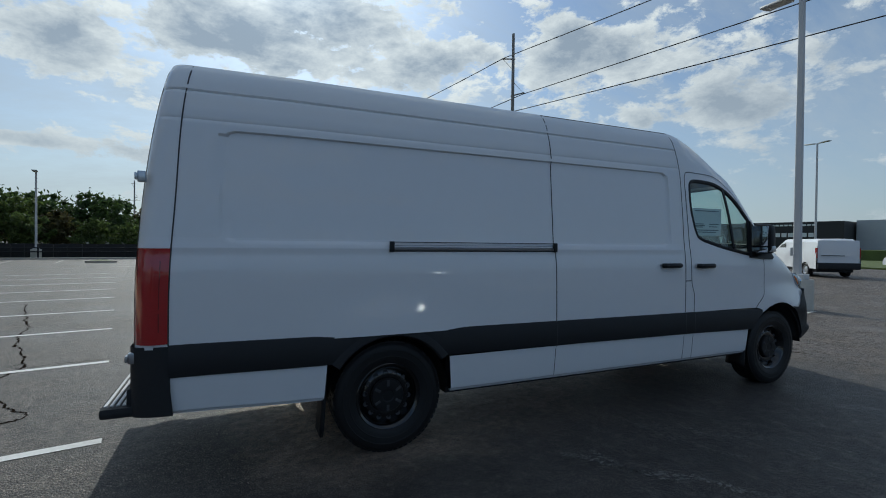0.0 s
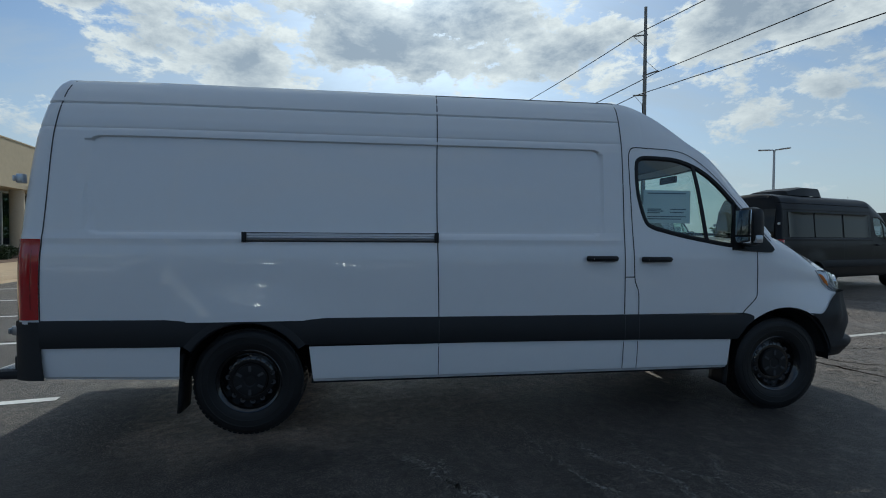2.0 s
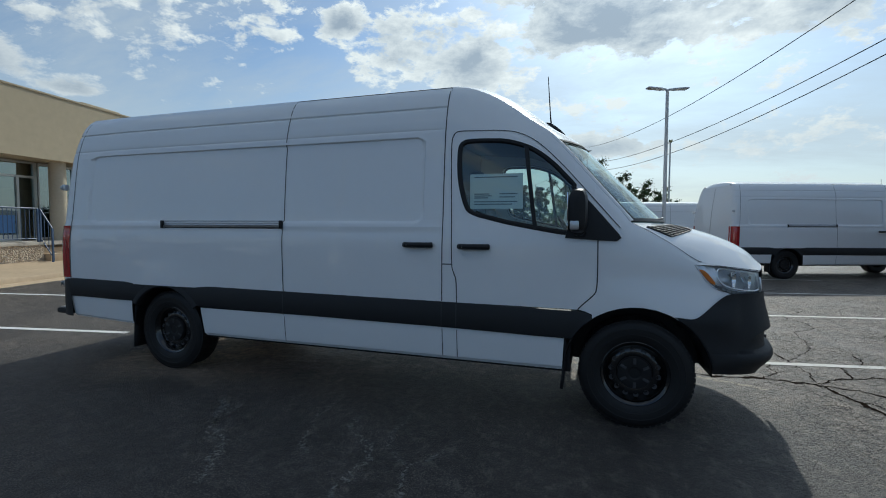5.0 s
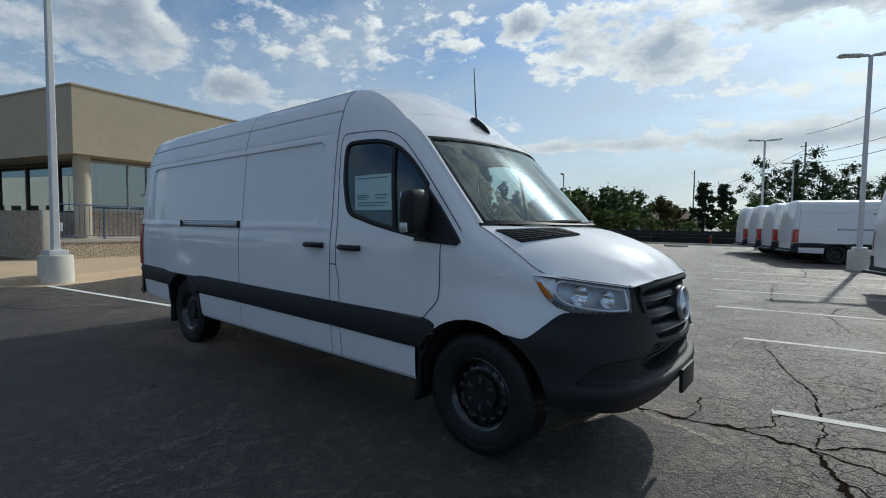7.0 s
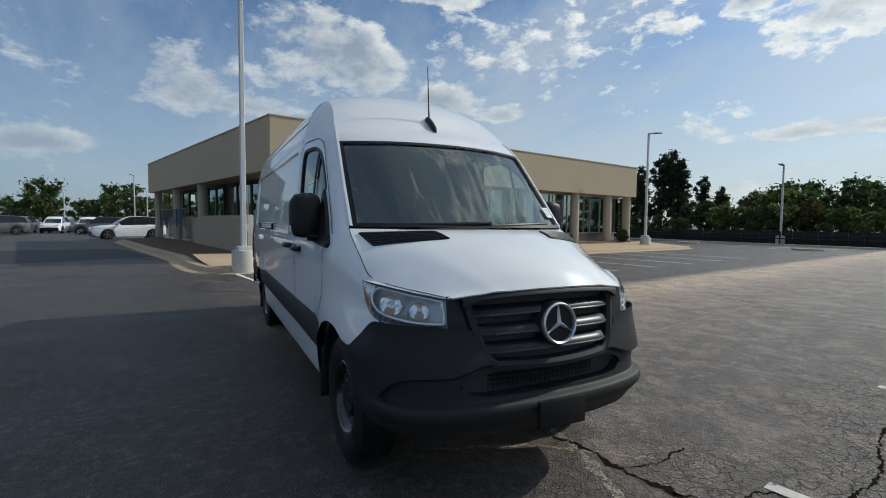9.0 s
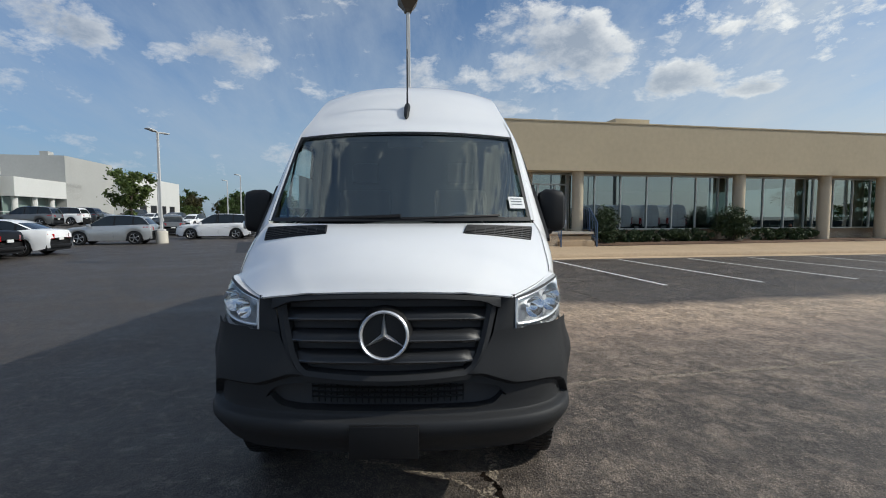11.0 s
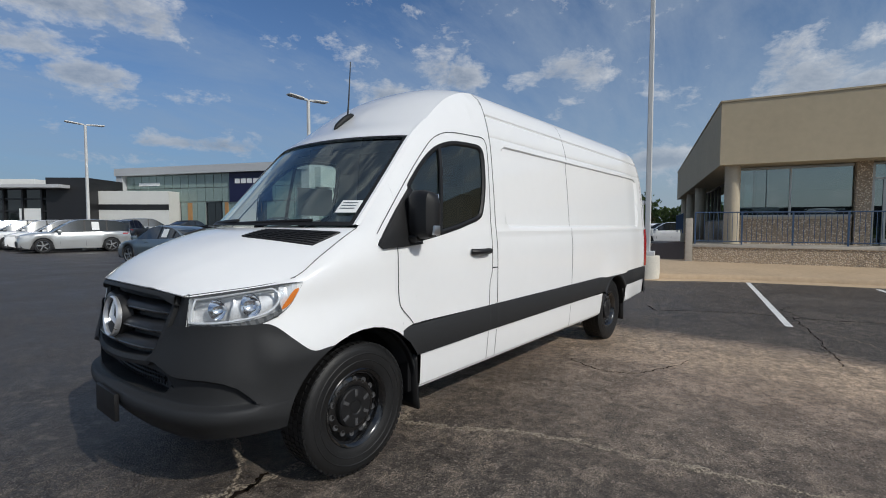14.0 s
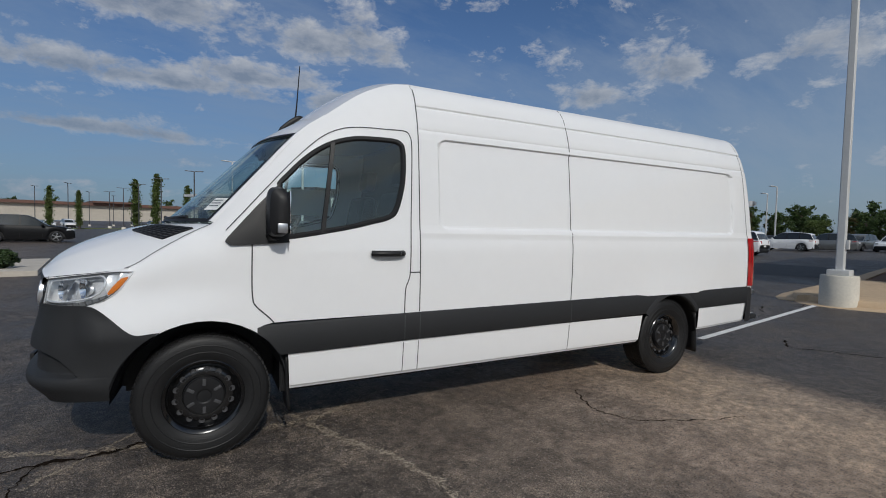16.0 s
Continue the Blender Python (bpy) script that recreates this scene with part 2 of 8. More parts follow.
ALU = mat("aluminium", (0.55, 0.56, 0.58), 0.3, metal=1.0, vary=0.08, scale=8)
AUTOGLASS = glass("car_glass", (0.72, 0.84, 0.82), 0.0, 0.30)
SCREENGLASS = glass("screen_glass", (0.66, 0.76, 0.75), 0.0, 0.46)
DARKGLASS = mat("privacy_glass", (0.006, 0.008, 0.009), 0.06, spec=0.35)
REDLENS = mat("red_lens", (0.42, 0.012, 0.015), 0.12, coat=1.0, vary=0.12, scale=12)
AMBER = mat("amber_lens", (0.85, 0.24, 0.03), 0.15, coat=1.0)
CLEARLENS = glass("clear_lens", (0.93, 0.94, 0.95), 0.0, 0.16)
LAMPBOWL = mat("lamp_bowl", (0.90, 0.91, 0.92), 0.22, metal=0.35, vary=0.06, scale=20)
LAMPBACK = mat("lamp_back", (0.74, 0.75, 0.77), 0.34, metal=0.3, vary=0.2, scale=18)
SMOKED = mat("smoked_lens", (0.16, 0.165, 0.17), 0.2, coat=1.0, vary=0.2, scale=25)
CABIN = mat("cabin_trim", (0.06, 0.06, 0.062), 0.7, vary=0.1, scale=5)
FABRIC = mat("seat_fabric", (0.03, 0.03, 0.033), 0.9, vary=0.15, scale=20, bump=0.3, bscale=300)
PAPER = mat("paper", (0.78, 0.79, 0.78), 0.7, vary=0.03, scale=5)
INK = mat("ink", (0.10, 0.12, 0.14), 0.8)
CONCRETE = mat("concrete", (0.52, 0.47, 0.40), 0.9, vary=0.14, scale=1.2, bump=0.25, bscale=70)
TANWALK = mat("tan_concrete", (0.50, 0.37, 0.24), 0.92, vary=0.12, scale=0.9, bump=0.25, bscale=60)
POLEPAINT = mat("grey_pole_paint", (0.56, 0.56, 0.57), 0.5, vary=0.06, scale=2)


# ---- mesh helpers ----
def ease(pts, n):
    """Points on a smooth curve through pts, n steps a span."""
    p = np.array([tuple(q) for q in pts], float)
    if len(p) < 3 or n <= 1:
        return np.concatenate([np.linspace(p[i], p[i + 1], n, endpoint=False) for i in range(len(p) - 1)] + [p[-1:]])
    e = np.concatenate([[2 * p[0] - p[1]], p, [2 * p[-1] - p[-2]]])
    t = np.linspace(0, 1, n, endpoint=False)[:, None]
    out = []
    for i in range(1, len(e) - 2):
        a, b, c, d = e[i - 1], e[i], e[i + 1], e[i + 2]
        out.append(0.5 * (2 * b + (c - a) * t + (2 * a - 5 * b + 4 * c - d) * t * t + (3 * b - a - 3 * c + d) * t**3))
    return np.concatenate(out + [p[-1:]])


def grid(bm, pts, close=False):
    """Quads over an array of points [row][column]."""
    vs = [[bm.verts.new(Vector(q)) for q in row] for row in pts]
    for a, b in zip(vs, vs[1:]):
        n = len(a)
        for i in range(n if close else n - 1):
            j = (i + 1) % n
            try:
                bm.faces.new((a[i], a[j], b[j], b[i]))
            except ValueError:
                pass
    return vs


def sheet(bm, rows, nu=4, nv=4):
    """A smooth patch through control rows."""
    r = np.array([ease(row, nv) for row in rows])
    cols = [ease(r[:, k], nu) for k in range(r.shape[1])]
    return grid(bm, np.array(cols).transpose(1, 0, 2))


def box(bm, x0, x1, y0, y1, z0, z1, bevel=0.0, m=None):
    """A box, bevelled if asked."""
    made = bmesh.ops.create_cube(bm, size=1.0)["verts"]
    for v in made:
        v.co = Vector(((x0 + x1) / 2 + v.co.x * (x1 - x0), (y0 + y1) / 2 + v.co.y * (y1 - y0), (z0 + z1) / 2 + v.co.z * (z1 - z0)))
    if bevel:
        es = {e for v in made for e in v.link_edges}
        made = list({v for f in bmesh.ops.bevel(bm, geom=list(es), offset=bevel, segments=2, affect="EDGES", profile=0.6)["faces"] for v in f.verts} | {v for v in made if v.is_valid})
    if m is not None:
        for v in made:
            v.co = m @ v.co
    return made


def lathe(bm, prof, n=32, axis="z", c=(0, 0, 0), sweep=360.0, start=0.0):
    """Revolves (radius, height) pairs about an axis through c."""
    full = abs(sweep - 360) < 1e-6
    k = n if full else n + 1
    rows = []
    for r, h in prof:
        row = []
        for i in range(k):
            a = radians(start + sweep * i / n)
            p = {"z": (r * math.cos(a), r * math.sin(a), h), "y": (r * math.cos(a), h, r * math.sin(a)), "x": (h, r * math.cos(a), r * math.sin(a))}[axis]
            row.append(Vector(p) + Vector(c))
        rows.append(row)
    return grid(bm, rows, close=full)


def tube(bm, pts, r, n=8, flat=1.0, cap=True):
    """A round bar along points; r a number or one for each point."""
    pts = [Vector(p) for p in pts]
    rs = r if isinstance(r, (list, tuple)) else [r] * len(pts)
    rows = []
    for i, p in enumerate(pts):
        d = (pts[min(i + 1, len(pts) - 1)] - pts[max(i - 1, 0)]).normalized()
        s = d.cross(Vector((0, 0, 1)))
        s = s.normalized() if s.length > 1e-4 else Vector((1, 0, 0))
        u = s.cross(d)
        rows.append([p + (s * math.cos(2 * math.pi * k / n) + u * math.sin(2 * math.pi * k / n) * flat) * rs[i] for k in range(n)])
    vs = grid(bm, rows, close=True)
    if cap:
        bm.faces.new(vs[0]), bm.faces.new(list(reversed(vs[-1])))
    return vs


def prism(bm, outline, lo, hi, axis="y"):
    """A polygon of 2D points pulled along an axis."""
    def at(p, h):
        return Vector({"y": (p[0], h, p[1]), "z": (p[0], p[1], h), "x": (h, p[0], p[1])}[axis])
    a, b = [bm.verts.new(at(p, lo)) for p in outline], [bm.verts.new(at(p, hi)) for p in outline]
    n = len(a)
    for i in range(n):
        bm.faces.new((a[i], a[(i + 1) % n], b[(i + 1) % n], b[i]))
    bm.faces.new(a), bm.faces.new(list(reversed(b)))


def link(name, bm, material, smooth=True, sharp=35):
    bmesh.ops.recalc_face_normals(bm, faces=bm.faces)
    me = bpy.data.meshes.new(name)
    if smooth:
        for f in bm.faces:
            f.smooth = True
        for e in bm.edges:
            if len(e.link_faces) == 2 and e.calc_face_angle(0) > radians(sharp):
                e.smooth = False
    bm.to_mesh(me)
    bm.free()
    me.materials.append(material)
    return new(name, me)


def part(name, bm, material, parent, label="", smooth=True, sharp=35):
    ob = link(name, bm, material, smooth, sharp)
    ob.parent = parent
    return tagged(ob, label)


def thing(name, label, category, m=None, group="", kind=""):
    ob = new(name)
    ob.empty_display_size = 0.3
    if m is not None:
        ob.matrix_world = m
    return tagged(ob, label, category, group, kind)


def solid(name, bm, material, label, category, m=None, group="", kind="", smooth=True, sharp=35):
    ob = link(name, bm, material, smooth, sharp)
    if m is not None:
        ob.matrix_world = m
    return tagged(ob, label, category, group, kind)


LOT = pose(0, 0, 0, 0, 0, 10.5)


def lot(u, v, z=0.0, turn=0.0):
    """A pose in the frame of the stalls: u along the lines, v across them."""
    return LOT @ pose(u, v, z, 0, 0, turn)


# ---- ground ----
def asphalt():
    m = bpy.data.materials.new("asphalt")
    m.use_nodes = True
    nt = m.node_tree
    N, L = nt.nodes, nt.links
    b = N["Principled BSDF"]
    tc, sep = N.new("ShaderNodeTexCoord"), N.new("ShaderNodeSeparateXYZ")
    rot = N.new("ShaderNodeMapping")
    rot.inputs["Rotation"].default_value = (0, 0, radians(-10.5))
    L.new(tc.outputs["Object"], rot.inputs[0])
    L.new(rot.outputs[0], sep.inputs[0])

    def noise_(scale, detail=4.0, rough=0.55):
        n = N.new("ShaderNodeTexNoise")
        n.inputs["Scale"].default_value, n.inputs["Detail"].default_value, n.inputs["Roughness"].default_value = scale, detail, rough
        L.new(rot.outputs[0], n.inputs["Vector"])
        return n.outputs["Fac"]

    def op(kind, a, c, clamp=False):
        n = N.new("ShaderNodeMath")
        n.operation, n.use_clamp = kind, clamp
        for i, v in enumerate((a, c)):
            if isinstance(v, (int, float)):
                n.inputs[i].default_value = v
            else:
                L.new(v, n.inputs[i])
        return n.outputs[0]

    def rng(x, a, c, lo=0.0, hi=1.0):
        n = N.new("ShaderNodeMapRange")
        n.inputs[1].default_value, n.inputs[2].default_value, n.inputs[3].default_value, n.inputs[4].default_value = a, c, lo, hi
        L.new(x, n.inputs[0])
        return n.outputs[0]

    def mixc(f, a, c, blend="MIX"):
        n = N.new("ShaderNodeMix")
        n.data_type, n.blend_type = "RGBA", blend
        for sock, v in (("Factor", f), ("A", a), ("B", c)):
            if isinstance(v, (int, float)):
                n.inputs[sock].default_value = v
            elif isinstance(v, tuple):
                n.inputs[sock].default_value = (*v, 1)
            else:
                L.new(v, n.inputs[sock])
        return n.outputs["Result"]
    mid, big, fine, grit = noise_(0.9, 5), noise_(0.16, 3), noise_(14, 6, 0.7), noise_(150, 2, 0.6)
    u = op("ADD", sep.outputs[0], op("ADD", op("MULTIPLY", op("SUBTRACT", mid, 0.5), 0.8), op("MULTIPLY", op("SUBTRACT", fine, 0.5), 0.25)))
    # stretches of older and newer surface along u, from the building to the far side
    ramp = N.new("ShaderNodeValToRGB")
    el = ramp.color_ramp.elements
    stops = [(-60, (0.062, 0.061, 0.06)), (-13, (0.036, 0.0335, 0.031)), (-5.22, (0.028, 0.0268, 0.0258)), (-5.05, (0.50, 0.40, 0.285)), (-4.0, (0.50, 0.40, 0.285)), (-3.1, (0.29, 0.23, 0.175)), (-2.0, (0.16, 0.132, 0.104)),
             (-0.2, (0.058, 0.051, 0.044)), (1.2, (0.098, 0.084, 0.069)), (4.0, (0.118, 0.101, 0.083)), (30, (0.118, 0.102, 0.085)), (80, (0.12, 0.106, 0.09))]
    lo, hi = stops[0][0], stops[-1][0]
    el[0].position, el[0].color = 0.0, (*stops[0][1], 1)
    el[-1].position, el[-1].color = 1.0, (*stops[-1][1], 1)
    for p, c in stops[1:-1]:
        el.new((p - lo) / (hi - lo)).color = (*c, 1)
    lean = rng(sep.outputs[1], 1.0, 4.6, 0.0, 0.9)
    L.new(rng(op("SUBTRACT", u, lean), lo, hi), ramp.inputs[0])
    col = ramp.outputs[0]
    # the brown wear lies on the near side only; past it, sealed asphalt with the van's shade darkened into its colour
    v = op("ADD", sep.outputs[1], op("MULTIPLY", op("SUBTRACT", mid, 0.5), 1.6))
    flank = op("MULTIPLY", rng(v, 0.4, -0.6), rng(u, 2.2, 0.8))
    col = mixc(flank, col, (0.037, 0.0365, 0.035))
    # lighter worn wheel tracks and blotches
    col = mixc(rng(big, 0.45, 0.75, 0.0, 0.30), col, (0.085, 0.080, 0.072))
    col = mixc(rng(mid, 0.55, 0.80, 0.0, 0.30), col, (0.13, 0.118, 0.10))
    # stone chips
    chips = noise_(75, 3, 0.6)
    col = mixc(rng(grit, 0.56, 0.61, 0.0, 0.7), col, (0.34, 0.31, 0.27))
    col = mixc(op("MULTIPLY", rng(chips, 0.55, 0.60, 0.0, 0.65), rng(mid, 0.42, 0.58)), col, (0.30, 0.275, 0.235))
    col = mixc(rng(chips, 0.45, 0.38, 0.0, 0.7), col, (0.014, 0.014, 0.014))
    col = mixc(1.0, col, rng(fine, 0.38, 0.62, 0.66, 1.36), "MULTIPLY")
    # stains and scoured streaks
    stain = noise_(2.6, 9, 0.72)
    col = mixc(1.0, col, rng(stain, 0.42, 0.58, 0.74, 1.24), "MULTIPLY")
    pit = noise_(26, 5, 0.7)
    col = mixc(op("MULTIPLY", rng(pit, 0.42, 0.34), rng(u, -6.0, -4.0, 0.25, 0.52)), col, (0.014, 0.0135, 0.013))
    # sandy scour round the wheels
    sand = op("MULTIPLY", op("MULTIPLY", rng(u, -2.6, -0.8), rng(u, 2.4, 0.8)), rng(stain, 0.50, 0.60))
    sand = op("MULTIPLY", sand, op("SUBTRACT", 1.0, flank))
    grains = op("MAXIMUM", rng(grit, 0.50, 0.56), rng(chips, 0.53, 0.58))
    col = mixc(op("MULTIPLY", op("MULTIPLY", sand, rng(pit, 0.42, 0.56, 0.15, 0.95)), grains), col, (0.46, 0.40, 0.31))
    # single pale stones in the binder
    cell = N.new("ShaderNodeTexVoronoi")
    cell.inputs["Scale"].default_value = 62
    L.new(rot.outputs[0], cell.inputs["Vector"])
    tone = N.new("ShaderNodeSeparateXYZ")
    L.new(cell.outputs["Color"], tone.inputs[0])
    stone = op("MULTIPLY", rng(tone.outputs[0], 0.76, 0.80), rng(cell.outputs["Distance"], 0.42, 0.30), True)
    stone = op("MULTIPLY", stone, rng(mid, 0.34, 0.62, 0.25, 0.95))
    stone = op("MULTIPLY", stone, rng(tone.outputs[1], 0.0, 1.0, 0.35, 1.0))
    # stones dimmed on the flank too, as part of its painted shade
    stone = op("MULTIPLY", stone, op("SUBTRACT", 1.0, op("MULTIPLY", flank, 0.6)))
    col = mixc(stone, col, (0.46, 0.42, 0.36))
    # the van's shade laid over the flank's colour once more
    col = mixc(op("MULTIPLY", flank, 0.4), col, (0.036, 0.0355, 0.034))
    # scoured flecks where tyres have rubbed the binder off, drawn out along the lanes
    drag = N.new("ShaderNodeMapping")
    drag.inputs["Rotation"].default_value, drag.inputs["Scale"].default_value = (0, 0, radians(35)), (1.0, 0.7, 1.0)
    L.new(rot.outputs[0], drag.inputs[0])
    rub = N.new("ShaderNodeTexNoise")
    rub.inputs["Scale"].default_value, rub.inputs["Detail"].default_value, rub.inputs["Roughness"].default_value = 9.0, 12.0, 0.80
    L.new(drag.outputs[0], rub.inputs["Vector"])
    col = mixc(op("MULTIPLY", rng(rub.outputs["Fac"], 0.535, 0.60, 0.0, 0.48), rng(big, 0.35, 0.6, 0.35, 1.0)), col, (0.21, 0.195, 0.17))
    col = mixc(rng(rub.outputs["Fac"], 0.47, 0.40, 0.0, 0.22), col, (0.016, 0.0155, 0.015))
    # fine crazing where the surface is old
    warp = N.new("ShaderNodeMapping")
    L.new(rot.outputs[0], warp.inputs[0])
    vo = N.new("ShaderNodeTexVoronoi")
    vo.feature, vo.inputs["Scale"].default_value = "DISTANCE_TO_EDGE", 9.0
    jig = N.new("ShaderNodeTexNoise")
    jig.inputs["Scale"].default_value, jig.inputs["Detail"].default_value = 6.0, 4.0
    L.new(rot.outputs[0], jig.inputs["Vector"])
    add = N.new("ShaderNodeMix")
    add.data_type, add.blend_type = "RGBA", "LINEAR_LIGHT"
    add.inputs["Factor"].default_value = 0.10
    L.new(rot.outputs[0], add.inputs["A"]), L.new(jig.outputs["Color"], add.inputs["B"])
    L.new(add.outputs["Result"], vo.inputs["Vector"])
    old = op("MULTIPLY", rng(u, 0.6, 1.8), rng(mid, 0.34, 0.46), True)
    craze = op("MULTIPLY", rng(vo.outputs["Distance"], 0.060, 0.018), op("MULTIPLY", old, rng(fine, 0.38, 0.52)), True)
    col = mixc(op("MULTIPLY", craze, 0.82), col, (0.024, 0.018, 0.014))
    # brownish dust over all of it
    col = mixc(1.0, col, (1.09, 1.0, 0.965), "MULTIPLY")
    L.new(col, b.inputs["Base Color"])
    # coarse grains stand proud of the binder
    grain = N.new("ShaderNodeTexVoronoi")
    grain.feature, grain.inputs["Scale"].default_value = "SMOOTH_F1", 85
    L.new(rot.outputs[0], grain.inputs["Vector"])
    stone_h = rng(grain.outputs["Distance"], 0.0, 0.6, 1.0, 0.0)
    L.new(op("ADD", rng(mid, 0.3, 0.75, 0.42, 0.66), op("MULTIPLY", op("SUBTRACT", stain, 0.5), 0.35)), b.inputs["Roughness"])
    b.inputs["Specular IOR Level"].default_value = 0.36
    bp = N.new("ShaderNodeBump")
    bp.inputs["Strength"].default_value, bp.inputs["Distance"].default_value = 1.0, 0.014
    h = op("SUBTRACT", op("ADD", op("ADD", op("ADD", op("MULTIPLY", stone_h, 0.35), op("MULTIPLY", pit, 1.1)), op("MULTIPLY", stone, 0.3)), op("ADD", op("MULTIPLY", grit, 0.5), op("MULTIPLY", fine, 0.6))), op("MULTIPLY", craze, 1.2))
    L.new(h, bp.inputs["Height"]), L.new(bp.outputs[0], b.inputs["Normal"])
    return m


def rise(u, v):
    """The lot climbs gently towards the far dealerships."""
    return 1.25 * smooth_(-u, 14, 40) * smooth_(-v, 16, 38)


def smooth_(x, a, b):
    t = min(max((x - a) / (b - a), 0), 1)
    return t * t * (3 - 2 * t)


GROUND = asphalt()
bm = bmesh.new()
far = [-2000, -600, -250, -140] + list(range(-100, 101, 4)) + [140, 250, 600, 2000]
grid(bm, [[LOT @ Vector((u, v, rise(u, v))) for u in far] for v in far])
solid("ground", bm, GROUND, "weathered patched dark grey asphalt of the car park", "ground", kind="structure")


def worn(name, base, amount=0.5, scale=9.0):
    """Paint that has flaked off in spots."""
    m = mat(name, base, 0.75, vary=0.16, scale=4)
    nt = m.node_tree
    b, out = nt.nodes["Principled BSDF"], nt.nodes["Material Output"]
    tc, n, r, tr, mx = (nt.nodes.new(k) for k in ("ShaderNodeTexCoord", "ShaderNodeTexNoise", "ShaderNodeMapRange", "ShaderNodeBsdfTransparent", "ShaderNodeMixShader"))
    n.inputs["Scale"].default_value, n.inputs["Detail"].default_value, n.inputs["Roughness"].default_value = scale, 8.0, 0.75
    nt.links.new(tc.outputs["Object"], n.inputs["Vector"])
    r.inputs[1].default_value, r.inputs[2].default_value = amount, amount + 0.06
    nt.links.new(n.outputs["Fac"], r.inputs[0]), nt.links.new(r.outputs[0], mx.inputs[0])
    nt.links.new(b.outputs[0], mx.inputs[1]), nt.links.new(tr.outputs[0], mx.inputs[2]), nt.links.new(mx.outputs[0], out.inputs[0])
    return m


LINE_NEW = worn("line_paint_new", (0.74, 0.73, 0.70), 0.68)
LINE_OLD = worn("line_paint_old", (0.58, 0.55, 0.50), 0.57)


def stall_line(u0, u1, v, w=0.10, material=LINE_NEW, turn=0.0):
    bm = bmesh.new()
    rows = []
    for k in np.linspace(0, 1, 25):
        j = 0.004 * noise.noise((u0 + k * 7, v, 3))
        rows.append([(u0 + (u1 - u0) * k, v - w / 2 + j, 0.004), (u0 + (u1 - u0) * k, v + w / 2 + j * 0.6, 0.004)])
    grid(bm, rows)
    solid("stall_line", bm, material, "worn white painted stall line on asphalt", "line", LOT @ pose(0, 0, 0, 0, 0, turn), "stall lines", "structure", smooth=False)


for v in (1.2, 3.93, 6.5, 9.0, 11.7, 14.2, 16.9, 19.6, 22.3):
    stall_line(-11.55 if v < 2 else -12.2 + 0.03 * (v - 4), -6.1, v)
for v in (0.95, 3.80, 6.55, 9.3, 12.0, 14.7, 17.4):
    stall_line(1.6 if v < 5 else 1.35, 7.2, v, 0.10, LINE_OLD)
for v in (28.5, 31.2, 33.9, 36.6):
    stall_line(-7.0, -2.0, v, 0.10, LINE_OLD)
for u in (-12.0, -9.3, -6.6, -3.9):
    bm = bmesh.new()
    grid(bm, [[(u - 0.05, v, 0.004), (u + 0.05, v, 0.004)] for v in np.linspace(34.5, 39.5, 6)])
    solid("stall_line", bm, LINE_OLD, "worn white painted stall line on asphalt", "line", LOT, "stall lines", "structure", smooth=False)

CRACK = mat("crack", (0.020, 0.015, 0.012), 1.0, spec=0.0, vary=0.3, scale=20, bump=1.0, bscale=120)
SANDY = worn("sandy_joint", (0.38, 0.32, 0.245), 0.475, 60)


def crack(points, width, material=CRACK, label="open crack in old asphalt", jag=0.05, z=0.003):
    """A jagged strip along world points."""
    pts = ease([(x, y, z) for x, y in points], 44)
    bm = bmesh.new()
    rows = []
    for i, p in enumerate(pts):
        d = pts[min(i + 1, len(pts) - 1)] - pts[max(i - 1, 0)]
        n = np.array((-d[1], d[0], 0)) / max(np.hypot(d[0], d[1]), 1e-6)
        q = p * 1.0
        w = (0.85 if material is SANDY else 0.72) * width * (0.18 + 1.1 * abs(noise.noise((q[0] * 7, q[1] * 7, 1.3))) + 0.9 * abs(noise.noise((q[0] * 24, q[1] * 24, 4.1))))
        c = p + n * (jag * 1.3 * noise.noise((q[0] * 2.3, q[1] * 2.3, 7)) * (0.4 if material is SANDY else 1) + 0.03 * noise.noise((q[0] * 9, q[1] * 9, 3)) + 0.024 * noise.noise((q[0] * 27, q[1] * 27, 5)))
        rows.append([c + n * w / 2, c - n * w / 2])
    grid(bm, rows)
    solid("crack", bm, material, label, "crack", None, "cracks in the asphalt", "structure", smooth=False)


crack([(-9.6, 9.4), (-8.98, 7.37), (-8.5, 5.9), (-8.26, 4.81), (-7.58, 2.97), (-7.6, 2.2), (-7.19, 1.25), (-6.92, 0.85), (-7.3, 0.6)], 0.05)
crack([(-7.6, 2.75), (-6.2, 3.05), (-4.6, 3.3)], 0.025)
crack([(0.35, 0.52), (0.84, 0.62), (1.22, 0.64), (1.65, 0.60), (1.79, 0.23), (1.95, -0.3)], 0.07)
crack([(1.65, 0.62), (2.05, 0.91), (2.6, 1.0), (3.4, 0.8)], 0.04)
crack([(1.05, 4.2), (1.19, 3.54), (1.47, 2.39), (1.70, 1.5), (1.72, 0.7)], 0.03)
crack([(1.70, 1.4), (2.17, 2.2), (2.3, 3.0)], 0.02)
crack([(-4.0, 8.5), (-1.5, 7.6), (0.4, 7.3), (2.5, 7.9), (4.5, 7.5)], 0.035)
crack([(0.9, 8.0), (0.7, 11.5), (1.2, 15.0), (0.9, 19.0)], 0.05)
crack([(2.0, 5.4), (1.8, 7.2), (2.3, 9.0)], 0.03)
crack([(-2.0, 14.0), (0.8, 14.6), (3.0, 14.0)], 0.04)
crack([(3.2, 1.6), (4.0, 2.8), (5.4, 3.2), (6.3, 4.4)], 0.03)
crack([(3.0, 2.9), (4.2, 3.7), (5.6, 3.5)], 0.025)
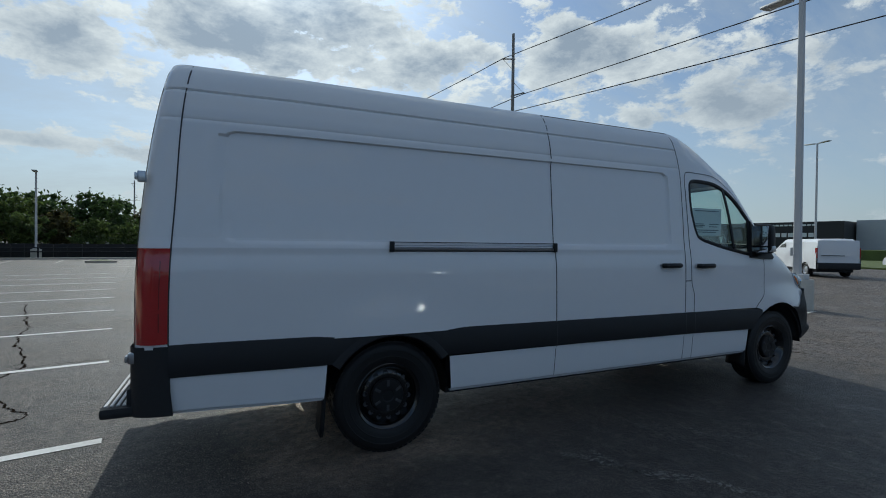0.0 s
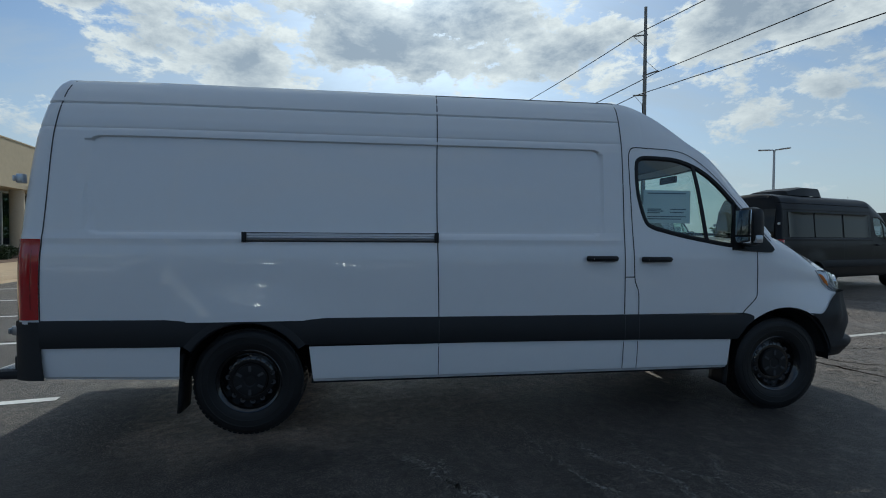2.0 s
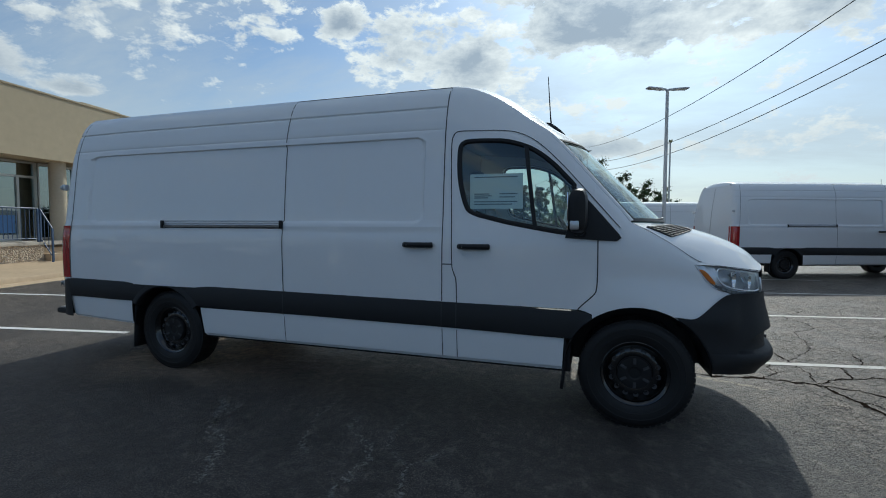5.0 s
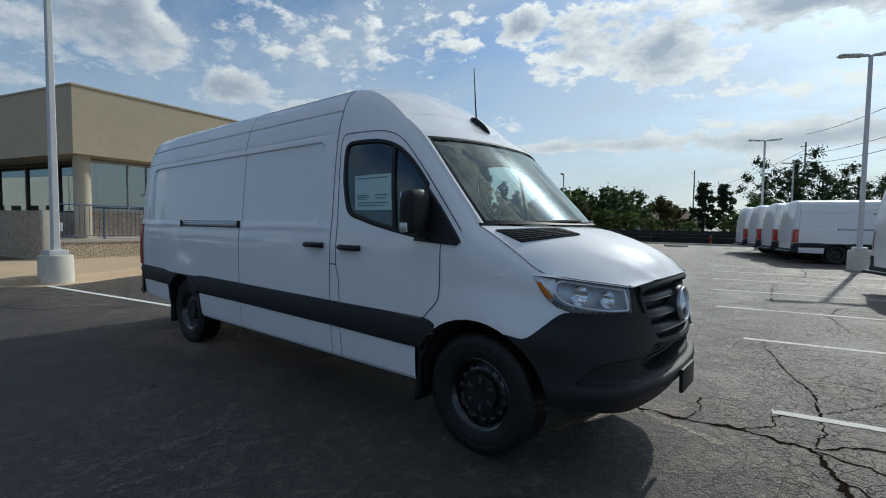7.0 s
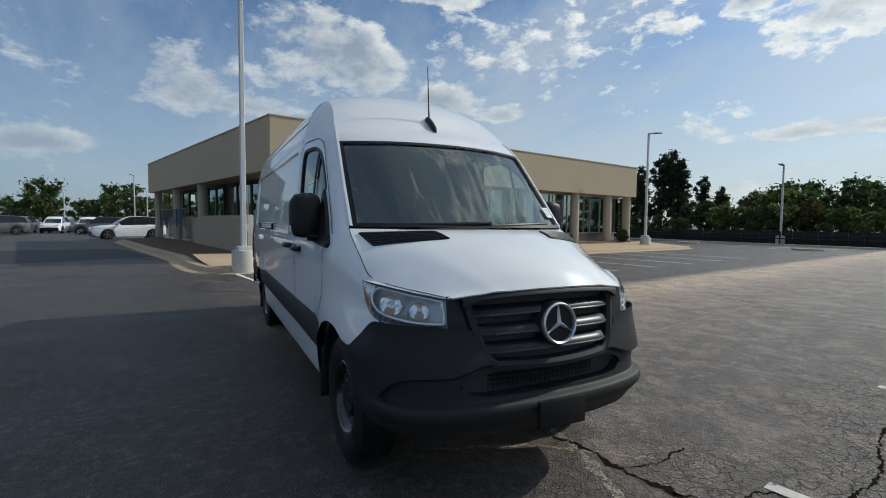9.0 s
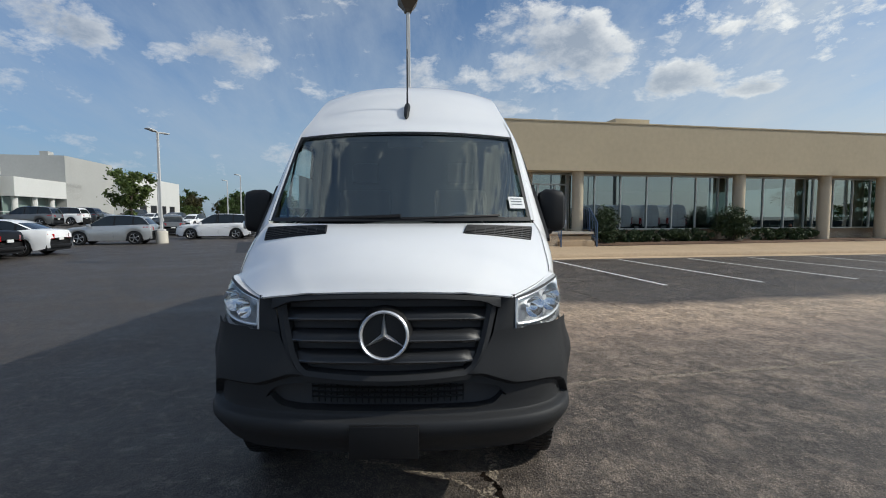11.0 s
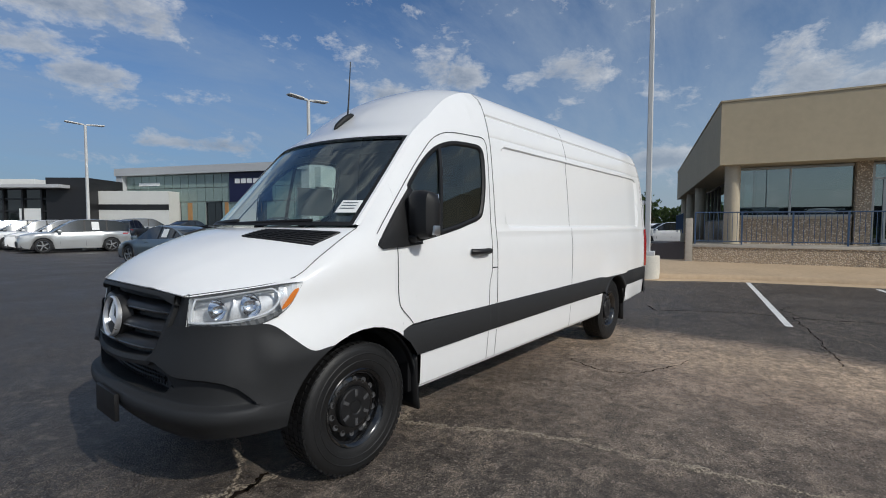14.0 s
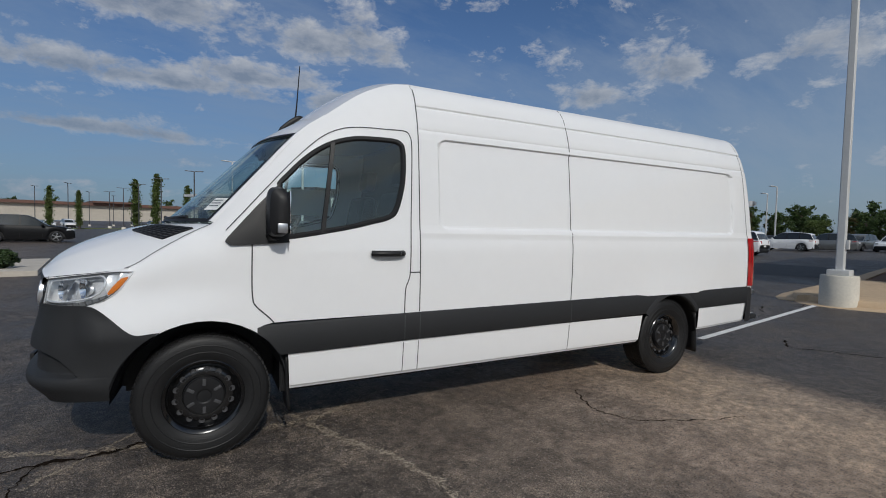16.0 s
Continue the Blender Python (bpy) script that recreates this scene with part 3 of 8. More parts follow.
for pts_, w_ in (([(1.22, 0.64), (1.40, 0.86), (1.44, 1.15), (1.62, 1.30)], 0.03), ([(1.65, 0.60), (1.98, 0.50), (2.3, 0.22), (2.75, 0.15)], 0.045), ([(1.79, 0.23), (2.05, 0.02), (2.2, -0.4)], 0.03),
                 ([(2.05, 0.91), (2.12, 1.25), (2.4, 1.5), (2.45, 1.9)], 0.03), ([(0.84, 0.62), (0.95, 0.85), (0.90, 1.2)], 0.02), ([(1.47, 2.39), (1.9, 2.5), (2.3, 2.35)], 0.025), ([(2.6, 1.0), (2.9, 1.3), (3.5, 1.45)], 0.025),
                 ([(2.3, 3.0), (2.7, 3.5), (2.6, 4.3), (3.1, 5.0)], 0.03), ([(0.7, 11.5), (2.0, 11.9), (3.6, 11.4)], 0.04), ([(-8.26, 4.81), (-9.0, 4.6), (-9.8, 4.9)], 0.03), ([(-7.58, 2.97), (-8.3, 2.6), (-8.9, 2.7)], 0.025)):
    crack(pts_, w_)
crack([(-6.6, 2.9), (-6.2, 3.5), (-5.5, 3.75)], 0.035, SANDY, "sandy filled crack in asphalt")
crack([(-0.5, -0.2), (-0.62, 0.44), (-0.82, 0.93), (-1.13, 1.5), (-1.22, 1.95), (-1.35, 2.7), (-1.6, 3.9), (-1.95, 5.6), (-2.4, 8.0)], 0.09, SANDY, "sandy joint between two asphalt layers", 0.03)
crack([(-1.5, 0.2), (-0.76, 0.55), (-0.02, 0.62), (0.69, 0.49), (1.2, 0.3)], 0.11, SANDY, "sandy worn strip of asphalt", 0.06)
crack([(-3.1, 0.9), (-2.9, 1.35), (-3.1, 1.7), (-3.9, 2.0)], 0.02, CRACK)
crack([(0.15, -0.35), (0.36, 0.2), (0.62, 0.54), (0.9, 0.9)], 0.05, SANDY, "sandy filled crack in asphalt")
SCUFF = worn("pale_scuff", (0.20, 0.188, 0.168), 0.455, 40)
crack([(-3.3, -1.5), (-2.66, -2.0), (-2.4, -2.5)], 0.12, SCUFF, "pale scuffed strip of asphalt", 0.1)
crack([(-1.95, -1.3), (-1.67, -1.92), (-1.5, -2.6)], 0.12, SCUFF, "pale scuffed strip of asphalt", 0.1)
for way in ([(-3.09, -1.45), (-2.85, -1.89), (-2.67, -2.07)], [(-2.38, -1.07), (-2.17, -1.77), (-2.03, -2.01)], [(-1.62, -1.18), (-1.53, -1.62), (-1.4, -1.96)], [(-1.31, -2.63), (-1.28, -2.33), (-1.27, -2.02), (-1.17, -1.68)]):
    crack(way, 0.07, SCUFF, "pale scuffed strip of asphalt", 0.08)
crack([(-1.2, -2.6), (-0.6, -2.35), (0.1, -2.2)], 0.06, SCUFF, "pale scuffed strip of asphalt", 0.06)
crack([(-8.9, -2.0), (-8.2, -1.6), (-7.9, -1.0), (-7.5, -0.7)], 0.03)
crack([(-12.5, -1.6), (-11.2, -1.0), (-10.4, -1.3), (-9.6, -0.9)], 0.03)

# the darker repair patch further down the drive
bm = bmesh.new()
grid(bm, [[(-27.5, -7.2, 0.003), (-18.2, -5.2, 0.003)], [(-27.0, -0.9, 0.003), (-20.0, 0.0, 0.003)]])
solid("repair_patch", bm, mat("new_asphalt", (0.026, 0.026, 0.028), 0.7, vary=0.2, scale=3, bump=0.5, bscale=90), "dark new asphalt repair patch", "road patch", LOT, kind="structure", smooth=False)

# ---- pavement in front of the tan building ----
EARTH = mat("bark_mulch", (0.13, 0.075, 0.045), 0.95, vary=0.35, scale=4, bump=1.0, bscale=50)


def pebbles():
    """Exposed stones set in mortar."""
    m = mat("pebble_wall", (0.34, 0.25, 0.16), 0.9, vary=0.25, scale=3)
    nt = m.node_tree
    b = nt.nodes["Principled BSDF"]
    tc, vo, ramp, bp = (nt.nodes.new(k) for k in ("ShaderNodeTexCoord", "ShaderNodeTexVoronoi", "ShaderNodeValToRGB", "ShaderNodeBump"))
    vo.inputs["Scale"].default_value = 24
    nt.links.new(tc.outputs["Object"], vo.inputs["Vector"])
    sep_ = nt.nodes.new("ShaderNodeSeparateXYZ")
    nt.links.new(vo.outputs["Color"], sep_.inputs[0])
    el = ramp.color_ramp.elements
    el[0].color, el[1].color = (0.36, 0.26, 0.17, 1), (0.80, 0.70, 0.56, 1)
    el.new(0.55).color = (0.58, 0.46, 0.32, 1)
    nt.links.new(sep_.outputs[0], ramp.inputs[0])
    gap = nt.nodes.new("ShaderNodeMapRange")
    gap.inputs[1].default_value, gap.inputs[2].default_value = 0.40, 0.62
    nt.links.new(vo.outputs["Distance"], gap.inputs[0])
    mx = nt.nodes.new("ShaderNodeMix")
    mx.data_type = "RGBA"
    nt.links.new(gap.outputs[0], mx.inputs["Factor"]), nt.links.new(ramp.outputs[0], mx.inputs["A"])
    mx.inputs["B"].default_value = (0.38, 0.30, 0.22, 1)
    nt.links.new(mx.outputs["Result"], b.inputs["Base Color"])
    bp.inputs["Strength"].default_value, bp.inputs["Distance"].default_value, bp.invert = 0.9, 0.03, True
    nt.links.new(vo.outputs["Distance"], bp.inputs["Height"]), nt.links.new(bp.outputs[0], b.inputs["Normal"])
    return m


PEBBLE = pebbles()
# gutter, kerb face and paving in one section, w from the edge of the asphalt inwards
SECTION = ((0.0, 0.0), (0.01, 0.008), (0.30, 0.026), (0.33, 0.034), (0.36, 0.14), (0.39, 0.158), (0.52, 0.166))
bm = bmesh.new()
curb = [(-11.98, 0.70), (-11.62, 1.0), (-11.5, 1.5), (-11.62, 2.1), (-12.0, 3.0), (-12.3, 4.4), (-12.42, 8.0), (-12.2, 15.0), (-11.9, 22.0), (-11.7, 29.5)]
rows = []
for u, v in ease(curb, 4):
    rows.append([(u - w, v, z) for w, z in SECTION] + [((u - 0.5 - 15.35) / 2, v, 0.24), (-15.35, v, 0.36)])
grid(bm, rows)
solid("pavement", bm, TANWALK, "tan concrete pavement with a gutter and a rounded kerb", "pavement", LOT, kind="structure", sharp=50)
bm = bmesh.new()
side = [(-11.98, 0.42), (-12.5, 0.20), (-13.4, 0.08), (-15.0, 0.06), (-17.7, 0.20), (-25, -0.25), (-36.4, -0.75)]
vs = grid(bm, [[(u, v + w, z) for w, z in SECTION] + [(u, v + 0.66, 0.164), (u, v + 0.67, 0.10)] for u, v in side])
bm.faces.new(vs[0] + [bm.verts.new((side[0][0], side[0][1] + 0.67, 0.0))])
solid("kerb", bm, TANWALK, "tan concrete kerb and gutter along the drive", "kerb", LOT, kind="structure", sharp=50)
bm = bmesh.new()
grid(bm, [[(u, v + 0.64, 0.13), (u - 0.2, v + 1.3, 0.2), (u - 0.3, 2.45 if u > -30 else 1.9, 0.34)] for u, v in side[3:]])
solid("planting_bed", bm, EARTH, "bare brown mulch bed beside the kerb", "bed", LOT, kind="structure")
bm = bmesh.new()
grid(bm, [[(-14.55 - 0.02 * v, v, 0.335), (-15.1, v, 0.42), (-16.2, v, 0.46)] for v in np.linspace(9.7, 27.5, 14)])
solid("planting_bed", bm, EARTH, "brown mulch bed under the windows", "bed", LOT, kind="structure")

# ---- tan building ----
TAN = mat("tan_stucco", (0.52, 0.43, 0.295), 0.93, vary=0.08, scale=0.5, bump=0.35, bscale=140)
COLUMN = mat("column_paint", (0.50, 0.43, 0.32), 0.85, vary=0.08, scale=1.5, bump=0.2, bscale=90)
FRAME = mat("bronze_frame", (0.10, 0.085, 0.07), 0.45, metal=0.6, vary=0.1, scale=4)
ALUFRAME = mat("alu_frame", (0.50, 0.50, 0.48), 0.4, metal=0.7, vary=0.08, scale=4)
SHOPGLASS = glass("shop_glass", (0.34, 0.42, 0.41), 0.0, 0.68)
INNER = mat("inside_wall", (0.13, 0.125, 0.115), 0.9, vary=0.1, scale=0.7)
RAIL = mat("blue_rail_paint", (0.055, 0.10, 0.185), 0.45, vary=0.1, scale=5)

tan = thing("shop_building", "single-storey tan stucco showroom with glass fronts and round columns", "building", LOT)
U0, V0, V1 = -15.33, 3.33, 28.4
FAR = (-37.0, 1.45)


def side_v(u):
    return V0 + (U0 - u) / (U0 - FAR[0]) * (FAR[1] - V0)


bm = bmesh.new()
outline = [(U0, V0), (U0 - 0.0, V1), (FAR[0], V1), FAR]
prism(bm, outline, 3.45, 5.45, "z")
part("fascia", bm, TAN, tan, "deep tan stucco fascia", smooth=False)
bm = bmesh.new()
prism(bm, [(U0 + 0.03, V0 - 0.03), (U0 + 0.03, V1 + 0.03), (FAR[0] - 0.03, V1 + 0.03), (FAR[0] - 0.03, FAR[1] - 0.03)], 5.45, 5.50, "z")
part("roof_edge", bm, TAN, tan, smooth=False)
bm = bmesh.new()
box(bm, -19.5, -17.5, 12.0, 13.8, 5.5, 6.17, 0.02)
part("roof_box", bm, TAN, tan)
for u, v, r in ((-15.75, 3.72, 0.225), (-15.75, 9.25, 0.235), (-15.75, 17.3, 0.26), (-15.75, 22.1, 0.27), (-15.75, 25.6, 0.27), (-15.75, 27.9, 0.27), (-25.6, side_v(-25.6) + 0.45, 0.25), (-31.0, side_v(-31) + 0.45, 0.25), (-36.4, FAR[1] + 0.55, 0.25)):
    bm = bmesh.new()
    lathe(bm, [(r, 0.3), (r, 3.46)], 28, c=(u, v, 0))
    part("column", bm, COLUMN, tan, "round painted column")
bm = bmesh.new()
GL = -16.35
box(bm, -36.5, -16.6, 4.6, 27.8, 0.2, 0.92)
part("plinth", bm, PEBBLE, tan, "pebble-faced plinth", smooth=False)
bm = bmesh.new()
prism(bm, [(-15.0, 2.66), (-15.0, 9.62), (-16.6, 9.62), (-16.6, 4.6), (-20, 4.6), (-20, 2.75)], 0.80, 0.90, "z")
part("porch_floor", bm, CONCRETE, tan, smooth=False)
# inside: back wall and ceiling, so that the glass looks into a room
bm = bmesh.new()
box(bm, -30.0, -29.8, 4.7, 27.6, 0.92, 3.45)
part("inside_wall", bm, INNER, tan, smooth=False)
bm = bmesh.new()
box(bm, -36.4, -16.45, 4.6, 27.8, 0.92, 0.94)
part("inside_floor", bm, INNER, tan, smooth=False)
# pebble-dash walls
bm = bmesh.new()
box(bm, GL - 0.10, GL + 0.10, 3.95, 6.9, 0.9, 1.72)
part("pebble_panel", bm, PEBBLE, tan, "pebble-faced panel under the windows", smooth=False)
bm = bmesh.new()
box(bm, GL - 0.10, GL + 0.14, 3.95, 6.9, 1.72, 1.79, 0.01)
part("window_sill", bm, COLUMN, tan)
bm = bmesh.new()
box(bm, GL - 0.15, GL + 0.22, 6.95, 7.32, 0.9, 3.45)
part("pier", bm, PEBBLE, tan, smooth=False)


def window(parent, v0, v1, z0, z1, u, side=False, bar=0.05, frame_mat=ALUFRAME):
    """A fixed pane in a thin frame; along v, or along the flank."""
    w = new("window")
    w.parent = parent

    def put(a, b, y0, y1, lo, hi, name_, m_, bev=0.0):
        bm = bmesh.new()
        if side:
            n = 1
            p0, p1 = Vector((y0, side_v(y0) + u, 0)), Vector((y1, side_v(y1) + u, 0))
            d = (p1 - p0).normalized()
            q = Vector((-d.y, d.x, 0))
            for (s0, s1) in ((a, b),):
                vs = [p0 + q * s0, p1 + q * s0, p1 + q * s1, p0 + q * s1]
                prism(bm, [(p.x, p.y) for p in vs], lo, hi, "z")
        else:
            box(bm, u + a, u + b, y0, y1, lo, hi, bev)
        return part(name_, bm, m_, w, smooth=False)
    put(-0.006, 0.006, v0 + (0.02 if v1 > v0 else -0.02), v1, z0, z1, "pane", SHOPGLASS)
    for y0, y1, lo, hi in ((v0, v1, z0 - 0.03, z0 + 0.03), (v0, v1, z1 - 0.04, z1 + 0.04)):
        put(-0.05, 0.05, y0, y1, lo, hi, "frame_rail", frame_mat)
    put(-0.06, 0.06, v0 - bar / 2, v0 + bar / 2, z0, z1, "mullion", frame_mat)
    return w


for a, b in ((3.95, 5.35), (5.35, 6.93)):
    window(tan, a, b, 1.82, 3.38, GL)
for a, b in ((9.1, 10.35), (10.35, 11.62), (11.62, 12.95), (12.95, 14.25), (14.25, 15.5), (15.5, 16.7), (16.7, 17.2), (17.2, 18.0), (18.0, 19.2), (19.2, 20.4), (20.4, 21.6), (21.6, 22.1), (22.1, 23.3), (23.3, 24.5), (24.5, 25.6), (25.6, 27.0), (27.0, 27.8)):
    window(tan, a, b, 0.96, 3.38, GL)
for a, b in ((-16.4, -18.4), (-18.4, -20.4), (-20.4, -22.3), (-22.3, -24.0), (-24.3, -25.6), (-25.6, -27.0), (-27.0, -28.4), (-28.4, -29.8), (-31.0, -32.5), (-32.5, -34.0), (-34.0, -35.6)):
    window(tan, a, b, 1.75, 3.38, 1.15, side=True, bar=0.09, frame_mat=FRAME)
bm = bmesh.new()
pts = [(-16.4, side_v(-16.4) + 1.1), (-36.4, side_v(-36.4) + 1.1), (-36.4, side_v(-36.4) + 1.3), (-16.4, side_v(-16.4) + 1.3)]
prism(bm, pts, 0.3, 1.72, "z")
part("flank_wall", bm, PEBBLE, tan, smooth=False)
# the entrance
door = new("entrance_door")
door.parent = tan
for v0, v1, z0, z1, nm, m_ in ((7.36, 7.42, 0.9, 3.40, "jamb", ALUFRAME), (7.62, 7.70, 0.9, 2.95, "jamb", ALUFRAME), (8.40, 8.48, 0.9, 2.95, "jamb", ALUFRAME), (8.95, 9.05, 0.9, 3.4, "jamb", ALUFRAME), (7.40, 9.0, 2.90, 2.97, "head", ALUFRAME), (7.40, 9.0, 3.36, 3.42, "head", ALUFRAME), (7.70, 8.40, 0.90, 1.10, "kick_rail", ALUFRAME), (7.70, 8.40, 1.85, 1.91, "push_bar", ALUFRAME)):
    bm = bmesh.new()
    box(bm, GL - 0.04, GL + 0.05, v0, v1, z0, z1)
    part(nm, bm, m_, door, smooth=False)
bm = bmesh.new()
box(bm, GL - 0.006, GL + 0.006, 7.42, 8.95, 0.92, 3.36)
part("pane", bm, SHOPGLASS, door, smooth=False)
bm = bmesh.new()
box(bm, GL + 0.03, GL + 0.034, 7.78, 8.32, 1.15, 1.7)
part("blue_notice", bm, mat("blue_notice", (0.10, 0.22, 0.45), 0.6, vary=0.15, scale=4), door, "blue printed sheets on the door", smooth=False)

# porch wall, ramp wall and steps
bm = bmesh.new()
box(bm, -15.12, -14.98, 2.62, 8.02, 0.2, 0.80)
solid("porch_wall", bm, PEBBLE, "low wall faced with tan pebbles", "wall", LOT, kind="structure", smooth=False)
bm = bmesh.new()
box(bm, -15.16, -14.95, 2.60, 8.05, 0.80, 0.90, 0.012)
solid("wall_coping", bm, CONCRETE, "pale concrete coping on the low wall", "coping", LOT, kind="structure")
bm = bmesh.new()
box(bm, -15.12, -14.95, 2.40, 2.61, 0.2, 1.74, 0.012)
solid("end_pillar", bm, CONCRETE, "tan concrete end pillar of the ramp wall", "pillar", LOT, kind="structure")
bm = bmesh.new()
prism(bm, [(-15.1, 0.2), (-15.1, 1.72), (-21.5, 1.75), (-25.5, 1.55), (-25.5, 0.2)], 2.38, 2.56, "y")
solid("ramp_wall", bm, PEBBLE, "long wall faced with dark pebbles beside a ramp", "wall", LOT, kind="structure", smooth=False)
for k in range(3):
    bm = bmesh.new()
    box(bm, -15.9, -14.78 - 0.30 * k, 8.05, 9.55, 0.22, 0.53 + 0.18 * k, 0.012)
    solid("step", bm, TANWALK, "tan concrete entrance step", "step", LOT, "entrance steps", "structure")


def railing(name, pts, z0s, z1s, label, every=0.12):
    """Posts, two rails and bars along lot points."""
    r = thing(name, label, "railing", LOT)
    P = [Vector((p[0], p[1], 0)) for p in pts]
    for i, p in enumerate(P):
        bm = bmesh.new()
        box(bm, p.x - 0.022, p.x + 0.022, p.y - 0.022, p.y + 0.022, z0s[i] - 0.10, z1s[i])
        part("post", bm, RAIL, r, smooth=False)
    for (a, b, za, zb, ya, yb) in zip(P, P[1:], z1s, z1s[1:], z0s, z0s[1:]):
        for la, lb, rad in ((za, zb, 0.022), (ya + 0.08, yb + 0.08, 0.016)):
            bm = bmesh.new()
            tube(bm, [(a.x, a.y, la), (b.x, b.y, lb)], rad, 6)
            part("rail", bm, RAIL, r)
        n = max(int((b - a).length / every), 1)
        for k in range(1, n):
            q, f = a.lerp(b, k / n), k / n
            bm = bmesh.new()
            box(bm, q.x - 0.007, q.x + 0.007, q.y - 0.007, q.y + 0.007, ya + (yb - ya) * f + 0.08, za + (zb - za) * f)
            part("bar", bm, RAIL, r, smooth=False)
    return r


railing("porch_railing", [(-15.05, 2.68), (-15.05, 3.97), (-15.05, 5.27), (-15.05, 6.57), (-15.05, 7.92)], [0.92] * 5, [1.92, 1.92, 1.91, 1.91, 1.90], "blue-grey steel railing on the porch wall")
railing("stair_railing", [(-15.05, 8.0), (-14.65, 8.0)], [0.92, 0.36], [1.88, 1.30], "blue-grey steel handrail beside the steps")
railing("stair_railing", [(-15.9, 9.58), (-15.3, 9.58), (-14.65, 9.58)], [0.92, 0.92, 0.36], [1.88, 1.88, 1.30], "blue-grey steel handrail beside the steps")
railing("flank_railing", [(-26.0, 2.1), (-28.0, 1.95), (-30.0, 1.75), (-32.0, 1.6)], [1.2] * 4, [2.15] * 4, "dark steel railing beside the flank door", 0.14)

# board behind the showroom glass: plain bars for its lettering
bm = bmesh.new()
box(bm, GL - 0.32, GL - 0.28, 13.55, 15.95, 1.02, 1.62, 0.05)
signb = solid("shop_sign", bm, mat("cream_board", (0.55, 0.50, 0.38), 0.6, vary=0.05), "cream shaped sign board behind the showroom window", "sign", LOT)
for v0, v1, z0, z1, m_ in ((13.9, 15.7, 1.36, 1.52, INK),):
    bm = bmesh.new()
    box(bm, GL - 0.28, GL - 0.272, v0, v1, z0, z1)
    part("letter_bar", bm, m_, signb, smooth=False)
words = bpy.data.curves.new("lettering", "FONT")
words.body, words.size, words.align_x, words.extrude = "AUTO SALES", 0.24, "CENTER", 0.004
words.materials.append(INK)
lettering = new("lettering", words)
lettering.parent, lettering.matrix_local = signb, pose(GL - 0.272, 14.8, 1.09, 90, 0, 90)
bm = bmesh.new()
box(bm, GL - 0.31, GL - 0.29, 14.1, 15.4, 1.62, 1.95, 0.08)
part("sign_crest", bm, mat("red_crest", (0.30, 0.06, 0.05), 0.6, vary=0.1), signb)


# ---- the van ----
PROFILE_Z = [0.36, 0.42, 0.55, 0.64, 0.72, 0.85, 1.0, 1.15, 1.30, 1.42, 1.50, 1.75, 2.0, 2.15, 2.22, 2.32, 2.42, 2.50, 2.56, 2.60]
PROFILE_Y = [0.940, 0.962, 0.975, 0.982, 0.985, 0.990, 0.992, 0.992, 0.9895, 0.978, 0.966, 0.947, 0.925, 0.908, 0.896, 0.872, 0.842, 0.808, 0.765, 0.715]
EDGE = [(-1.43, 0.715, 2.60), (-1.28, 0.715, 2.575), (-1.10, 0.725, 2.50), (-0.95, 0.745, 2.405), (-0.77, 0.782, 2.265), (-0.585, 0.815, 2.115), (-0.31, 0.845, 1.80), (-0.04, 0.868, 1.487)]
SPINE = [(-1.43, 0, 2.70), (-1.22, 0, 2.665), (-1.02, 0, 2.575), (-0.84, 0, 2.455), (-0.62, 0, 2.285), (-0.38, 0, 2.125), (-0.05, 0, 1.80), (0.27, 0, 1.487)]
HOODE = [(-0.04, 0.868, 1.475), (0.08, 0.88, 1.415), (0.24, 0.878, 1.315), (0.39, 0.868, 1.215), (0.54, 0.80, 1.182), (0.70, 0.70, 1.16), (0.845, 0.585, 1.138)]
HOODC = [(0.27, 0, 1.475), (0.40, 0, 1.455), (0.53, 0, 1.42), (0.66, 0, 1.375), (0.77, 0, 1.325), (0.87, 0, 1.26), (0.945, 0, 1.178)]


def rear_x(z):
    return -5.865 + 0.062 * max(z - 1.0, 0) ** 2


def smooth01(x, a, b):
    t = min(max((x - a) / (b - a), 0), 1)
    return t * t * (3 - 2 * t)


def rounded(x, z, x0, x1, z0, z1, r):
    """How deep inside a rounded rectangle."""
    dx, dz = abs(x - (x0 + x1) / 2) - (x1 - x0) / 2 + r, abs(z - (z0 + z1) / 2) - (z1 - z0) / 2 + r
    return r - math.hypot(max(dx, 0), max(dz, 0)) - min(max(dx, dz), 0)


def pressed(x, z):
    """The pressed-in panels of the cargo sides: 0 to 1."""
    if x < -2.93:
        d = rounded(x, z, -5.42, -2.90 + 0.3, 1.47, 2.168, 0.11) if x < -3.3 else min(z - 1.47, 2.168 - z)
    else:
        d = rounded(x, z, -2.95 - 0.3, -1.60, 1.47, 2.168, 0.09) if x > -2.6 else min(z - 1.47, 2.168 - z)
    w = 0.009 + 0.011 * (1 - smooth01(z, 1.95, 2.10))
    return smooth01(d, 0, w)


RIM_EDGE = ease(EDGE, 8)
RIM_HOOD = ease(HOODE[:4], 8)


def rim_z(x):
    """Height and half width of the cab's upper edge."""
    r = RIM_EDGE if x < -0.04 else RIM_HOOD
    return float(np.interp(x, r[:, 0], r[:, 2])), float(np.interp(x, r[:, 0], r[:, 1]))


def side_y(x, z):
    y = flank_y(x, z)
    if -1.43 < x <= 0.39 and z > 1.0:
        t, e = rim_z(x)
        y += (e - flank_y(x, t)) * min((z - 1.0) / (t - 1.0), 1) ** 6
    return y


